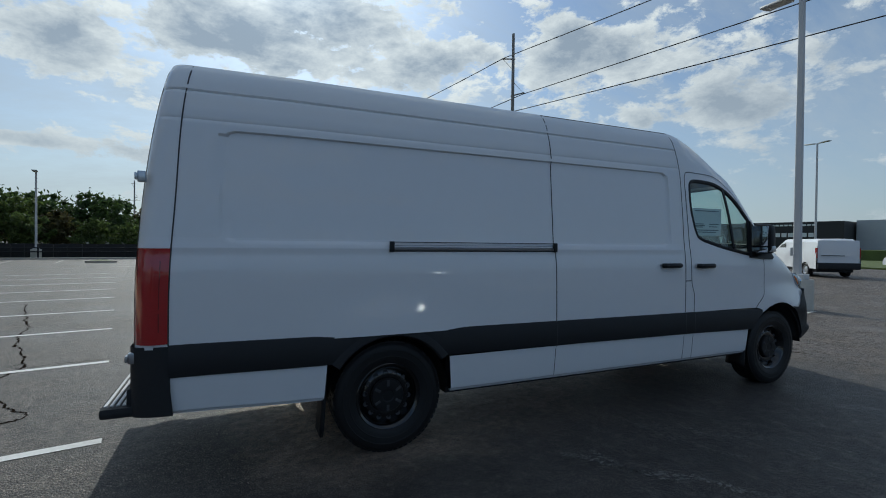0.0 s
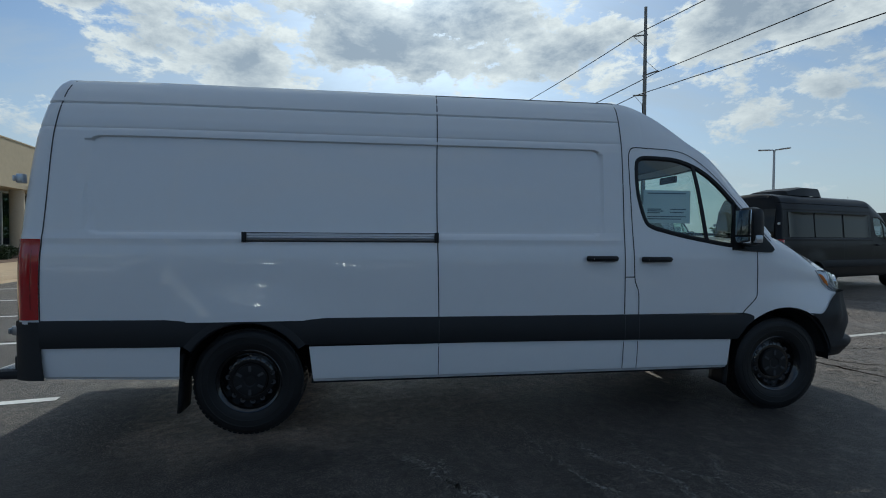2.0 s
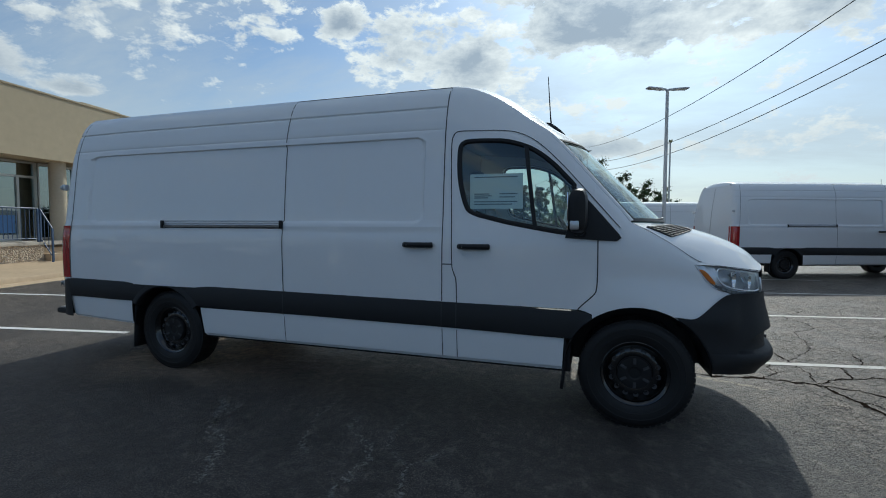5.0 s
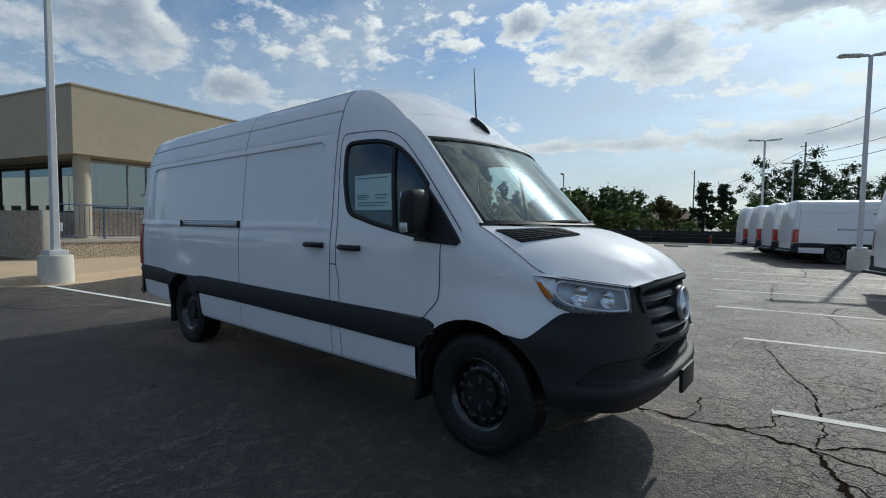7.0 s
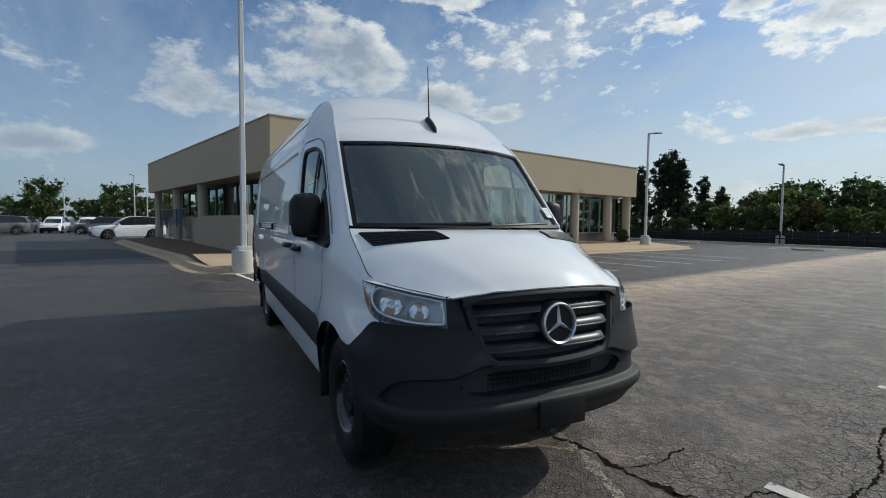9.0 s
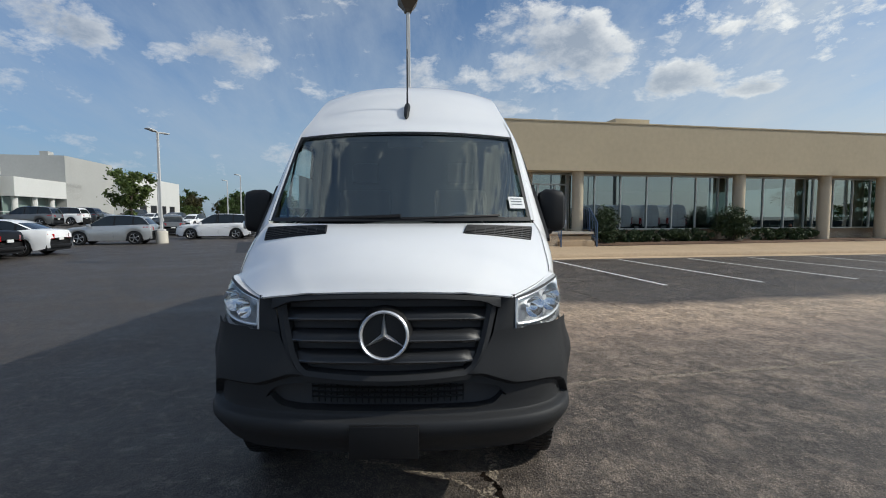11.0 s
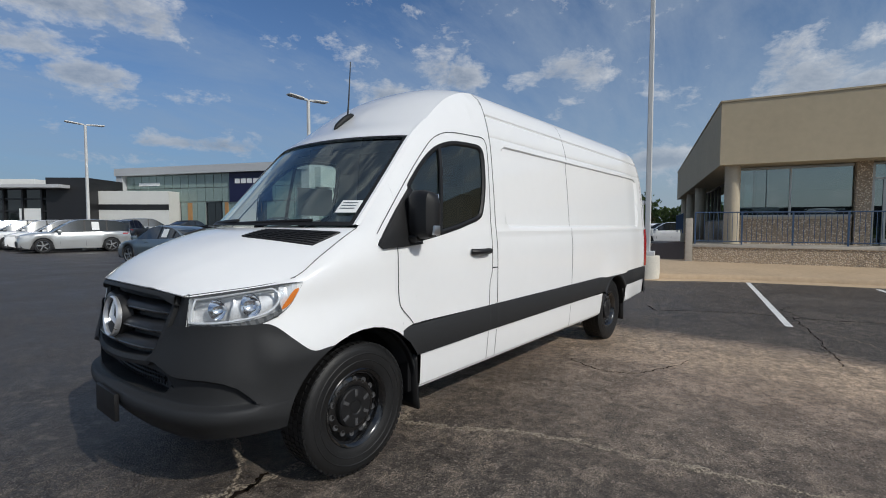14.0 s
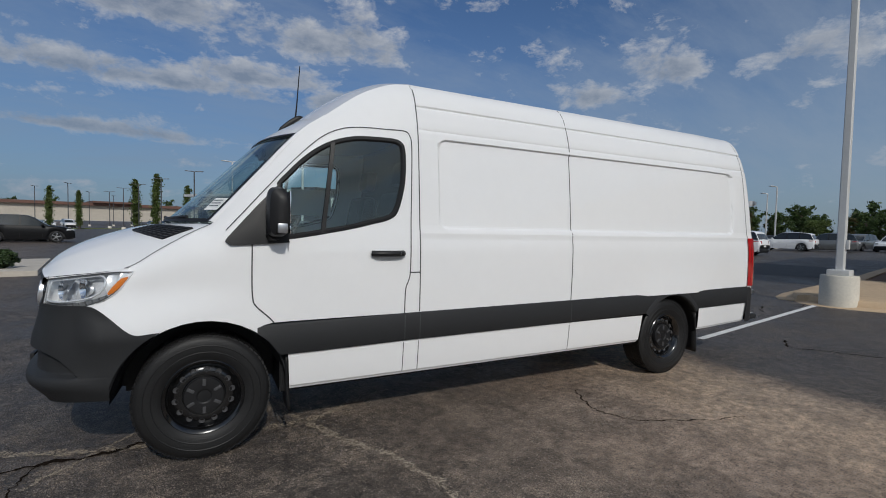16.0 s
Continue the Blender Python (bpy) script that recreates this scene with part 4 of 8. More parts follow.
def flank_y(x, z):
    y = float(np.interp(z, PROFILE_Z, PROFILE_Y))
    if x > -0.2:
        y -= 0.085 * ((x + 0.2) / 0.58) ** 1.7 * (1 - 0.75 * (1 - smooth01(z, 0.78, 1.12)))
    if x < -1.45:
        y -= 0.021 * pressed(x, z)
        # creases: shoulder line below the panels, long line under the roof
        y += 0.0035 * math.exp(-((z - 1.44) / 0.022) ** 2) - 0.003 * math.exp(-((z - 1.40) / 0.03) ** 2)
        y -= 0.013 * math.exp(-((z - 2.405) / 0.008) ** 2) + 0.007 * math.exp(-((z - 2.222) / 0.009) ** 2)
        d = math.hypot((x + 4.32) / 0.75, (z - 0.75) / 0.42)
        y += 0.022 * smooth01(1 - d, 0, 0.75) if z > 0.84 else 0
        e = rear_x(z)
        y -= 0.03 * smooth01(-x, 4.9, 5.6)
        if x < e + 0.12:
            k = min((e + 0.12 - x) / 0.12, 1)
            y -= 0.12 * (1 - math.sqrt(max(1 - k * k, 0)))
    if x > -0.5 and z < 1.2:
        d = math.hypot(x / 0.62, (z - 0.80) / 0.34)
        y += 0.022 * smooth01(1 - d, 0, 0.75)
    return y


def arch_front(x):
    return 0.385 + math.sqrt(max(0.505 ** 2 - x * x, 0))


def on_side(x, z, s, out=0.0):
    return (x, s * (side_y(x, z) + out), z)


def ribbon(bm, pts, s, half=0.0042, out=0.0015):
    """A narrow dark joint along (x, z) points of one flank."""
    p = np.array(pts, float)
    d = np.gradient(p, axis=0)
    d /= np.maximum(np.linalg.norm(d, axis=1)[:, None], 1e-9)
    n = np.stack([-d[:, 1], d[:, 0]], 1) * half
    grid(bm, [[on_side(*(p[i] + n[i]), s, out), on_side(*(p[i] - n[i]), s, out)] for i in range(len(p))])


def strip(bm, pts, w, up=(0, 0, 1), lift=0.0015):
    """A narrow joint along 3D points, w wide across the way given by up."""
    pts = [Vector(p) for p in pts]
    rows = []
    for i, p in enumerate(pts):
        d = (pts[min(i + 1, len(pts) - 1)] - pts[max(i - 1, 0)]).normalized()
        c = d.cross(Vector(up)).normalized() * w / 2
        rows.append([p + c + Vector(up) * lift, p - c + Vector(up) * lift])
    grid(bm, rows)


WIN_X = [-1.318, -1.312, -1.30, -1.272, -1.245, -1.22, -1.16, -1.08, -0.95, -0.80, -0.68, -0.58, -0.50, -0.44]
WIN_LO = [1.93, 1.84, 1.765, 1.655, 1.590, 1.562, 1.535, 1.515, 1.482, 1.452, 1.430, 1.413, 1.402, 1.40]
WIN_HI = [2.02, 2.068, 2.092, 2.110, 2.115, 2.117, 2.117, 2.115, 2.105, 2.06, 1.99, 1.905, 1.82, 1.755]


WINDOW = ease(list(zip(WIN_X, WIN_LO, WIN_HI)), 3)
WIN_X, WIN_LO, WIN_HI = (list(map(float, WINDOW[:, k])) for k in range(3))


def wheel(parent, c, s, detail=True):
    """A tyre with tread blocks on a black steel rim. s: the side it faces."""
    hub = new("wheel")
    hub.parent, hub.location = parent, c
    bm = bmesh.new()
    prof = [(0.225, 0.100), (0.245, 0.112), (0.275, 0.120), (0.32, 0.125), (0.355, 0.122), (0.378, 0.110), (0.388, 0.098), (0.388, -0.098), (0.378, -0.110), (0.355, -0.122), (0.30, -0.120), (0.225, -0.10)]
    lathe(bm, [(r, h * s) for r, h in prof], 56, "y")
    for h in (0.1215, 0.1245):
        lathe(bm, [(0.262 + (h - 0.12) * 14, h * s), (0.266 + (h - 0.12) * 14, (h + 0.0025) * s), (0.270 + (h - 0.12) * 14, h * s)], 56, "y")
    part("tyre", bm, RUBBER, hub)
    if detail:
        bm = bmesh.new()
        n = 62
        for i in range(n):
            for k, (h0, h1, off) in enumerate(((-0.108, -0.07, 0), (-0.062, -0.025, 0.5), (-0.017, 0.017, 0.25), (0.025, 0.062, 0.75), (0.07, 0.108, 0.1))):
                a = 360 * (i + off) / n
                lean = 8 if k % 2 else -8
                box(bm, -0.0145, 0.0145, h0, h1, -0.006, 0.0045, m=pose(0, 0, 0, 0, -a, 0) @ pose(0, 0, 0.388, 0, 0, lean))
        part("tread", bm, RUBBER, hub, smooth=False)
    bm = bmesh.new()
    lathe(bm, [(r, h * s) for r, h in [(0.222, -0.10), (0.218, 0.085), (0.231, 0.100), (0.236, 0.106), (0.231, 0.110), (0.222, 0.106), (0.207, 0.092), (0.198, 0.060), (0.188, 0.046), (0.172, 0.058), (0.150, 0.066), (0.120, 0.060), (0.10, 0.055), (0.0, 0.055)]], 48, "y")
    rim = part("rim", bm, STEEL, hub, "gloss black steel rim")
    shared = None
    for i in range(14):
        if shared is None:
            bm = bmesh.new()
            lathe(bm, [(0.0, 0.0610 * s), (0.0135, 0.0625 * s), (0.017, 0.0665 * s), (0.0195, 0.060 * s)], 10, "y")
            ob = part("vent_hole", bm, SEAM, hub)
            shared = ob.data
        else:
            ob = new("vent_hole", shared)
            ob.parent = hub
        a = 360 / 14 * i + 8
        ob.matrix_local = pose(0, 0, 0, 0, a, 0) @ pose(0.163, 0, 0)
    bm = bmesh.new()
    lathe(bm, [(r, h * s) for r, h in [(0.121, 0.060), (0.119, 0.080), (0.112, 0.088), (0.05, 0.092), (0.042, 0.090), (0.038, 0.086), (0.0, 0.087)]], 40, "y")
    cap = part("hub_cap", bm, DARK, hub, "matt dark grey plastic hub cap")
    shared = None
    for i in range(6):
        if shared is None:
            bm = bmesh.new()
            box(bm, 0.066, 0.110, -0.0945, 0.0945, -0.010, 0.010, 0.003)
            ob = part("slot", bm, SEAM, cap)
            shared = ob.data
        else:
            ob = new("slot", shared)
            ob.parent = cap
        ob.matrix_local = pose(0, 0, 0, 0, 60 * i + 30, 0)
    return hub


def emblem(parent, m, r):
    """A round chrome badge with three plain spokes."""
    bm = bmesh.new()
    lathe(bm, [(r * 0.86, 0.0), (r * 0.88, 0.022), (r * 0.94, 0.028), (r, 0.020), (r, 0.0)], 48, "x")
    for k in range(3):
        a = radians(90 + 120 * k)
        d, n = Vector((0, math.cos(a), math.sin(a))), Vector((0, -math.sin(a), math.cos(a)))
        tip, base = d * r * 0.9, n * r * 0.17
        apex = Vector((0.030, 0, 0))
        vs = [bm.verts.new(p) for p in (base + d * r * 0.06, tip + n * 0.002, tip - n * 0.002, -base + d * r * 0.06)]
        top = bm.verts.new(apex)
        tipv = bm.verts.new(tip * 0.98 + Vector((0.014, 0, 0)))
        bm.faces.new((vs[0], vs[1], tipv, top)), bm.faces.new((top, tipv, vs[2], vs[3]))
    ob = part("badge_ring", bm, SILVER, parent, "round chrome badge", sharp=20)
    ob.matrix_local = m
    bm = bmesh.new()
    lathe(bm, [(r * 0.9, 0.006), (0, 0.010)], 40, "x")
    ob2 = part("badge_disc", bm, DARK, parent)
    ob2.matrix_local = m


def make_van(name, label, paint, m, hero=True, sliding=True):
    van = thing(name, label, "van", m)
    # cargo flanks above the black band
    zs = sorted(set([0.85, 0.87] + list(np.arange(0.90, 2.13, 0.06)) + [1.385, 1.40, 1.42, 1.44, 1.46, 1.475, 1.487, 1.50, 2.13, 2.145, 2.155, 2.159, 2.1635, 2.168, 2.15, 2.175, 2.195, 2.208, 2.215, 2.222, 2.229, 2.24, 2.30, 2.36, 2.385, 2.392, 2.398, 2.405, 2.412, 2.418, 2.425, 2.47, 2.50, 2.53, 2.56, 2.58, 2.60]))
    spans = [(-5.745, -5.45, 6), (-5.45, -5.26, 16), (-5.26, -4.98, 6), (-4.98, -3.68, 30), (-3.68, -3.02, 10), (-3.02, -2.85, 10), (-2.85, -1.76, 18), (-1.76, -1.58, 16), (-1.58, -1.43, 4)]
    xs = np.concatenate([np.linspace(0, 0.12 / 4.435, 9)[:-1]] + [(np.linspace(a, b, n_, endpoint=False) + 5.865) / 4.435 for a, b, n_ in spans] + [[1.0]])
    for s in (-1, 1):
        bm = bmesh.new()
        rows = []
        for z in zs:
            e = rear_x(z)
            rows.append([on_side(e + (-1.43 - e) * k, z, s) for k in xs])
        grid(bm, rows)
        part("cargo_side", bm, paint, van)
        # door and fender with the window opening
        bm = bmesh.new()
        cols = [-1.43, -1.40, -1.36, -1.33] + WIN_X + [-0.44, -0.40, -0.35, -0.30]
        lo = [1.95] * 4 + WIN_LO + [1.58, 1.58, 1.58, 1.56]
        hi = [1.95] * 4 + WIN_HI + [1.58, 1.58, 1.58, 1.56]
        top = lambda x: rim_z(x)[0]
        low, upp = [], []
        for x, a, b in zip(cols, lo, hi):
            zb = 0.85 if x <= -0.37 else max(0.85 - (x + 0.37) * 0.4, arch_front(x))
            low.append([on_side(x, z, s) for z in np.linspace(zb, a, 22)])
            t = top(x)
            row = []
            for z in np.linspace(b, t, 12):
                row.append((x, s * side_y(x, z), z))
            upp.append(row)
        grid(bm, low), grid(bm, upp)
        part("front_door", bm, paint, van)
        bm = bmesh.new()
        fx = [-0.30, -0.26, -0.2, -0.12, -0.04, 0.04, 0.12, 0.20, 0.26, 0.31, 0.35, 0.39, 0.41, 0.43, 0.45, 0.47, 0.49, 0.51, 0.53, 0.55, 0.57, 0.59]
        rows = []
        for x in fx:
            zb = arch_front(x) if x < 0.235 else 0.818 + 0.165 * smooth01(x, 0.33, 0.63) - 0.010 * smooth01(x, 0.235, 0.36) * (1 - smooth01(x, 0.36, 0.46))
            if x <= 0.39:
                zt = top(x)
            else:
                zt = float(np.interp(x, [0.39, 0.44, 0.51, 0.59], [1.20, 1.10, 1.02, 1.003]))
            row = []
            for k in np.linspace(0, 1, 22):
                z = zb + (zt - zb) * k
                row.append((x, s * side_y(x, z), z))
            rows.append(row)
        grid(bm, rows)
        part("fender", bm, paint, van)
        # lower skirts and the black rub band
        for x0, x1, name_ in ((-5.685, -4.78, "rear_skirt"), (-3.87, -0.50, "side_skirt")):
            bm = bmesh.new()
            rows = []
            for z in (0.385, 0.395, 0.41, 0.44, 0.50, 0.56, 0.60, 0.655):
                front = x1 + (0.05 * (z - 0.5) if x1 > -1 else 0.06 * (z - 0.5))
                back = x0 - (0.07 * (z - 0.5) if x0 < -5 else 0.10 * (z - 0.5))
                zz = z + (0.03 * smooth01(-x0, 4, 5))
                rows.append([(x, s * (side_y(-3, zz) - (0.012 if z < 0.4 else 0) - 0.03 * smooth01(-x, 4.9, 5.6)), zz + 0.04 * max(0, (-x - 4) / 1.6) * (1 - (z - 0.385) / 0.26)) for x in np.linspace(back, front, 24)])
            rows.insert(0, [(p[0], p[1] - s * 0.05, p[2] + 0.006) for p in rows[0]])
            grid(bm, rows)
            part(name_, bm, paint, van)
        bm = bmesh.new()
        rows = []
        for x in np.concatenate([np.linspace(-5.68, -4.77, 12), np.linspace(-4.765, -3.885, 45), np.linspace(-3.87, -0.40, 40)]):
            dx, cut = abs(x + 4.325), 0.0
            if dx < 0.44:
                cut = 0.395 + math.sqrt(0.44 ** 2 - dx * dx)
            col = []
            z1 = 0.853 + 0.022 * smooth01(-x, 0.4, 5.6) - 0.012 * smooth01(x, -1.5, -0.4)
            z0 = min(max(0.638 + 0.035 * smooth01(-x, 0.4, 5.6) - 0.012 * smooth01(x, -1.5, -0.4), cut), z1 - 0.02)
            for k, o in ((0.0, -0.02), (0.03, 0.008), (0.1, 0.016), (0.5, 0.018), (0.92, 0.016), (0.98, 0.009), (1.0, -0.02)):
                z = z0 + (z1 - z0) * k
                xx = x
                if x > -0.8:
                    xx = -0.8 + (x + 0.8) * (0.8 - math.sqrt(0.507 ** 2 - (z - 0.385) ** 2)) / 0.4
                col.append((xx, s * (side_y(-3, 0.75) + o - 0.03 * smooth01(-x, 4.9, 5.6)), z))
            rows.append(col)
        grid(bm, rows)
        part("rub_band", bm, PLASTIC, van, "dark grey plastic rub strip")
        # rear arch lip, flap and wheel well
        bm = bmesh.new()
        lathe(bm, [(0.438, s * 0.93), (0.440, s * 1.000), (0.450, s * 1.010), (0.490, s * 1.008), (0.506, s * 1.000), (0.511, s * 0.965)], 40, "y", (-4.325, 0, 0.395), 112, 34)
        part("arch_lip", bm, PLASTIC, van)
        bm = bmesh.new()
        lathe(bm, [(0.47, s * 0.80), (0.488, s * 0.90), (0.498, s * 0.935), (0.507, s * 0.94)], 40, "y", (0, 0, 0.385), 165, 10)
        part("arch_lip", bm, PLASTIC, van)
        for cx in (0.0, -4.325):
            bm = bmesh.new()
            lathe(bm, [(0.0, s * 0.55), (0.47, s * 0.56), (0.49, s * 0.93)] if cx > -1 else [(0.0, s * 0.55), (0.43, s * 0.56), (0.44, s * 0.96)], 32, "y", (cx, 0, 0.385), 172, 4)
            part("wheel_well", bm, DARK, van)
        for cx, zt, zb in ((-0.50, 0.62, 0.24), (-4.79, 0.62, 0.19)):
            bm = bmesh.new()
            sheet_pts = [[(cx + 0.0, s * y, zt), (cx - 0.005, s * y, 0.4), (cx - 0.02, s * y, zb)] for y in (0.76, 0.85, 0.95)]
            sheet(bm, sheet_pts, 2, 4)
            ob = part("mud_flap", bm, DARK, van)
            ob.modifiers.new("thick", "SOLIDIFY").thickness = 0.022
        # joints
        bm = bmesh.new()
        joints = [[(-2.93 - 0.012 * math.sin((z - 0.85) * 1.8), z) for z in np.linspace(0.855, 2.59, 50)],
                  [(-1.437, z) for z in np.linspace(0.855, 2.59, 40)],
                  [(rear_x(z) + 0.185 - 0.05 * smooth01(z, 1.6, 2.6), z) for z in np.linspace(0.87, 2.59, 40)]]
        rear_edge = [(-1.315, 0.85), (-1.320, 1.02), (-1.340, 1.085), (-1.355, 1.15), (-1.362, 1.4), (-1.375, 1.8), (-1.382, 2.08), (-1.37, 2.16), (-1.33, 2.195), (-1.2, 2.195)]
        joints.append([tuple(p) for p in ease(rear_edge, 6)])
        joints.append([(x, 1.15) for x in np.linspace(-1.437, -1.355, 4)])
        front_edge = [(-0.27, 1.354), (-0.268, 1.15), (-0.272, 1.02), (-0.29, 0.965), (-0.37, 0.885), (-0.40, 0.85)]
        joints.append([tuple(p) for p in ease(front_edge, 6)])
        if sliding and s < 0:
            joints.append([(x, 2.592) for x in np.linspace(-2.93, -1.437, 20)])
        bm.free()
        for j in joints:
            bm = bmesh.new()
            ribbon(bm, j, s)
            part("panel_joint", bm, SEAM, van)
        for x in (-2.93, -1.437, -1.315):
            bm = bmesh.new()
            grid(bm, [[(x + o, s * (side_y(-3, 0.75) + 0.0205 if z > 0.65 else side_y(-3, z) + 0.002), z) for o in (-0.003, 0.003)] for z in (0.645, 0.66, 0.75, 0.84)])
            part("panel_joint", bm, SEAM, van)
            bm = bmesh.new()
            grid(bm, [[(x + o, s * (side_y(-3, z) + 0.002), z) for o in (-0.003, 0.003)] for z in (0.41, 0.47, 0.53, 0.59, 0.632)])
            part("panel_joint", bm, SEAM, van)
        # upper door frame joint, up over the door and down the pillar
        bm = bmesh.new()
        pts = ease([(-1.2, 2.195), (-1.0, 2.19), (-0.86, 2.165), (-0.72, 2.09), (-0.55, 1.93), (-0.38, 1.74), (-0.22, 1.555), (-0.12, 1.44)], 6)
        ribbon(bm, [tuple(p) for p in pts], s, 0.003, 0.004)
        part("door_joint", bm, SEAM, van)
        # window: glass, rubber, divider, mirror triangle
        bm = bmesh.new()
        rows = []
        for x, a, b in zip(WIN_X, WIN_LO, WIN_HI):
            rows.append([(x, s * (side_y(x, z) - 0.012), z) for z in np.linspace(a, b, 9)])
        grid(bm, rows)
        ob = part("side_window", bm, AUTOGLASS, van, "tinted side window")
        ob.visible_shadow = False
        bm = bmesh.new()
        loop = list(zip(WIN_X, WIN_LO)) + list(zip(reversed(WIN_X), reversed(WIN_HI)))
        loop = loop + loop[:1]
        rows = []
        for i, (x, z) in enumerate(loop):
            a, b = loop[i - 1 if i else -2], loop[(i + 1) % len(loop) if i < len(loop) - 1 else 1]
            d = Vector((b[0] - a[0], b[1] - a[1])).normalized()
            nx, nz = -d.y, d.x
            rows.append([(x + nx * 0.022, s * (side_y(x, z) - 0.008), z + nz * 0.022), (x + nx * 0.008, s * (side_y(x, z) + 0.004), z + nz * 0.008), (x - nx * 0.014, s * (side_y(x, z) + 0.003), z - nz * 0.014), (x - nx * 0.018, s * (side_y(x, z) - 0.02), z - nz * 0.018)])
        grid(bm, rows)
        part("window_rubber", bm, DARK, van)
        bm = bmesh.new()
        rows = [[on_side(-0.80 + 0.085 * k - w, 2.06 - 0.63 * k, s, -0.006 + o) for w, o in ((0.016, 0), (0.014, 0.010), (-0.014, 0.010), (-0.016, 0))] for k in np.linspace(0, 1, 12)]
        grid(bm, rows)
        part("window_divider", bm, DARK, van)
        bm = bmesh.new()
        tri = [(-0.50, 1.365), (-0.44, 1.752), (-0.30, 1.60), (-0.125, 1.395), (-0.11, 1.37), (-0.14, 1.345), (-0.30, 1.352)]
        inner = (-0.30, 1.48)
        for o in (0.022,):
            ring = [bm.verts.new(on_side(x, z, s, -0.02)) for x, z in tri]
            ring2 = [bm.verts.new(on_side(inner[0] + (x - inner[0]) * 0.97, inner[1] + (z - inner[1]) * 0.97, s, o)) for x, z in tri]
            mid = bm.verts.new(on_side(*inner, s, o + 0.012))
            for i in range(len(tri)):
                j = (i + 1) % len(tri)
                bm.faces.new((ring[i], ring[j], ring2[j], ring2[i])), bm.faces.new((ring2[i], ring2[j], mid))
        part("mirror_base", bm, DARK, van)
        # mirror
        mir = new("door_mirror")
        mir.parent = van
        bm = bmesh.new()
        tube(bm, [(-0.36, s * 0.93, 1.415), (-0.39, s * 0.98, 1.405), (-0.40, s * 1.06, 1.42)], [0.05, 0.045, 0.045], 12, 0.75)
        part("mirror_arm", bm, DARK, mir)
        bm = bmesh.new()
        rows = []
        for y, z0, z1, xf, xb in ((0.985, 1.47, 1.64, -0.23, -0.275), (1.0, 1.42, 1.69, -0.19, -0.285), (1.04, 1.405, 1.715, -0.165, -0.29), (1.11, 1.405, 1.715, -0.16, -0.29), (1.165, 1.415, 1.70, -0.175, -0.29), (1.19, 1.44, 1.665, -0.21, -0.287), (1.197, 1.47, 1.63, -0.24, -0.275)):
            prof = []
            for k in range(24):
                a = 2 * math.pi * k / 24
                ca, sa = math.cos(a), math.sin(a)
                q = 0.55
                cx = math.copysign(abs(ca) ** q, ca)
                cz = math.copysign(abs(sa) ** q, sa)
                prof.append(((xf + xb) / 2 - 0.18 + (xf - xb) / 2 * cx, s * (y - 0.02), (z0 + z1) / 2 + (z1 - z0) / 2 * cz))
            rows.append(prof)
        vs = grid(bm, rows, close=True)
        bm.faces.new(vs[0]), bm.faces.new(vs[-1])
        part("mirror_housing", bm, DARK, mir)
        bm = bmesh.new()
        for za, zb in ((1.49, 1.69), (1.425, 1.475)):
            box(bm, -0.478, -0.471, min(s * 0.99, s * 1.15), max(s * 0.99, s * 1.15), za, zb, 0.003)
        part("mirror_glass", bm, CHROME, mir)
        bm = bmesh.new()
        box(bm, -0.455, -0.395, min(s * 1.14, s * 1.183), max(s * 1.14, s * 1.183), 1.43, 1.49, 0.008)
        part("side_lamp", bm, ALU, mir, "clear turn lamp in the mirror foot")
        # handles
        spots = [(-1.175, 1.283)] + ([(-1.635, 1.290)] if s < 0 and sliding else [])
        for hx, hz in spots:
            h = new("door_handle")
            h.parent = van
            bm = bmesh.new()
            rows = []
            for k in np.linspace(-1, 1, 15):
                w = 0.030 * (1 - 0.55 * k * k)
                rows.append([on_side(hx + 0.135 * k, hz + w * c, s, o) for c, o in ((-1, 0.002), (-0.5, -0.001), (0, -0.002), (0.5, -0.001), (1, 0.002))])
            grid(bm, rows)
            part("recess", bm, paint, h)
            bm = bmesh.new()
            tube(bm, [on_side(hx + x, hz + 0.008, s, o) for x, o in ((-0.115, 0.008), (-0.10, 0.030), (-0.05, 0.040), (0.03, 0.040), (0.08, 0.034), (0.115, 0.008))], 0.025, 10, 0.9)
            part("grip", bm, DARK, h)
            bm = bmesh.new()
            tube(bm, [on_side(hx - 0.083, hz + 0.008, s, o) for o in (0.030, 0.056)], 0.008, 8)
            part("lock", bm, ALU, h, "small silver lock barrel")
        if sliding and s < 0:
            # the sliding door's rail
            rail = new("slide_rail")
            rail.parent = van
            bm = bmesh.new()
            grid(bm, [[on_side(x, z, s, o) for z, o in ((1.428, 0.002), (1.432, 0.012), (1.440, 0.014), (1.446, 0.003), (1.452, 0.0))] for x in np.linspace(-4.33, -2.96, 20)])
            grid(bm, [[on_side(x, z, s, o) for z, o in ((1.462, 0.0), (1.468, 0.012), (1.476, 0.012), (1.482, 0.002))] for x in np.linspace(-4.33, -2.96, 20)])
            part("rail_lip", bm, ALU, rail, "bare aluminium rail")
            bm = bmesh.new()
            grid(bm, [[on_side(x, z, s, 0.004) for z in (1.420, 1.490)] for x in np.linspace(-4.345, -2.94, 20)])
            part("rail_slot", bm, SEAM, rail)
            for x in (-4.335, -2.95):
                bm = bmesh.new()
                p = on_side(x, 1.455, s)
                box(bm, x - 0.016, x + 0.016, min(p[1], p[1] + s * 0.022), max(p[1], p[1] + s * 0.022), 1.418, 1.492, 0.004)
                part("rail_end", bm, DARK, rail)
        # headlight
        lamp = new("headlight")
        lamp.parent = van
        inner_t, inner_b = Vector((0.838, 0.575, 1.128)), Vector((0.845, 0.592, 0.985))
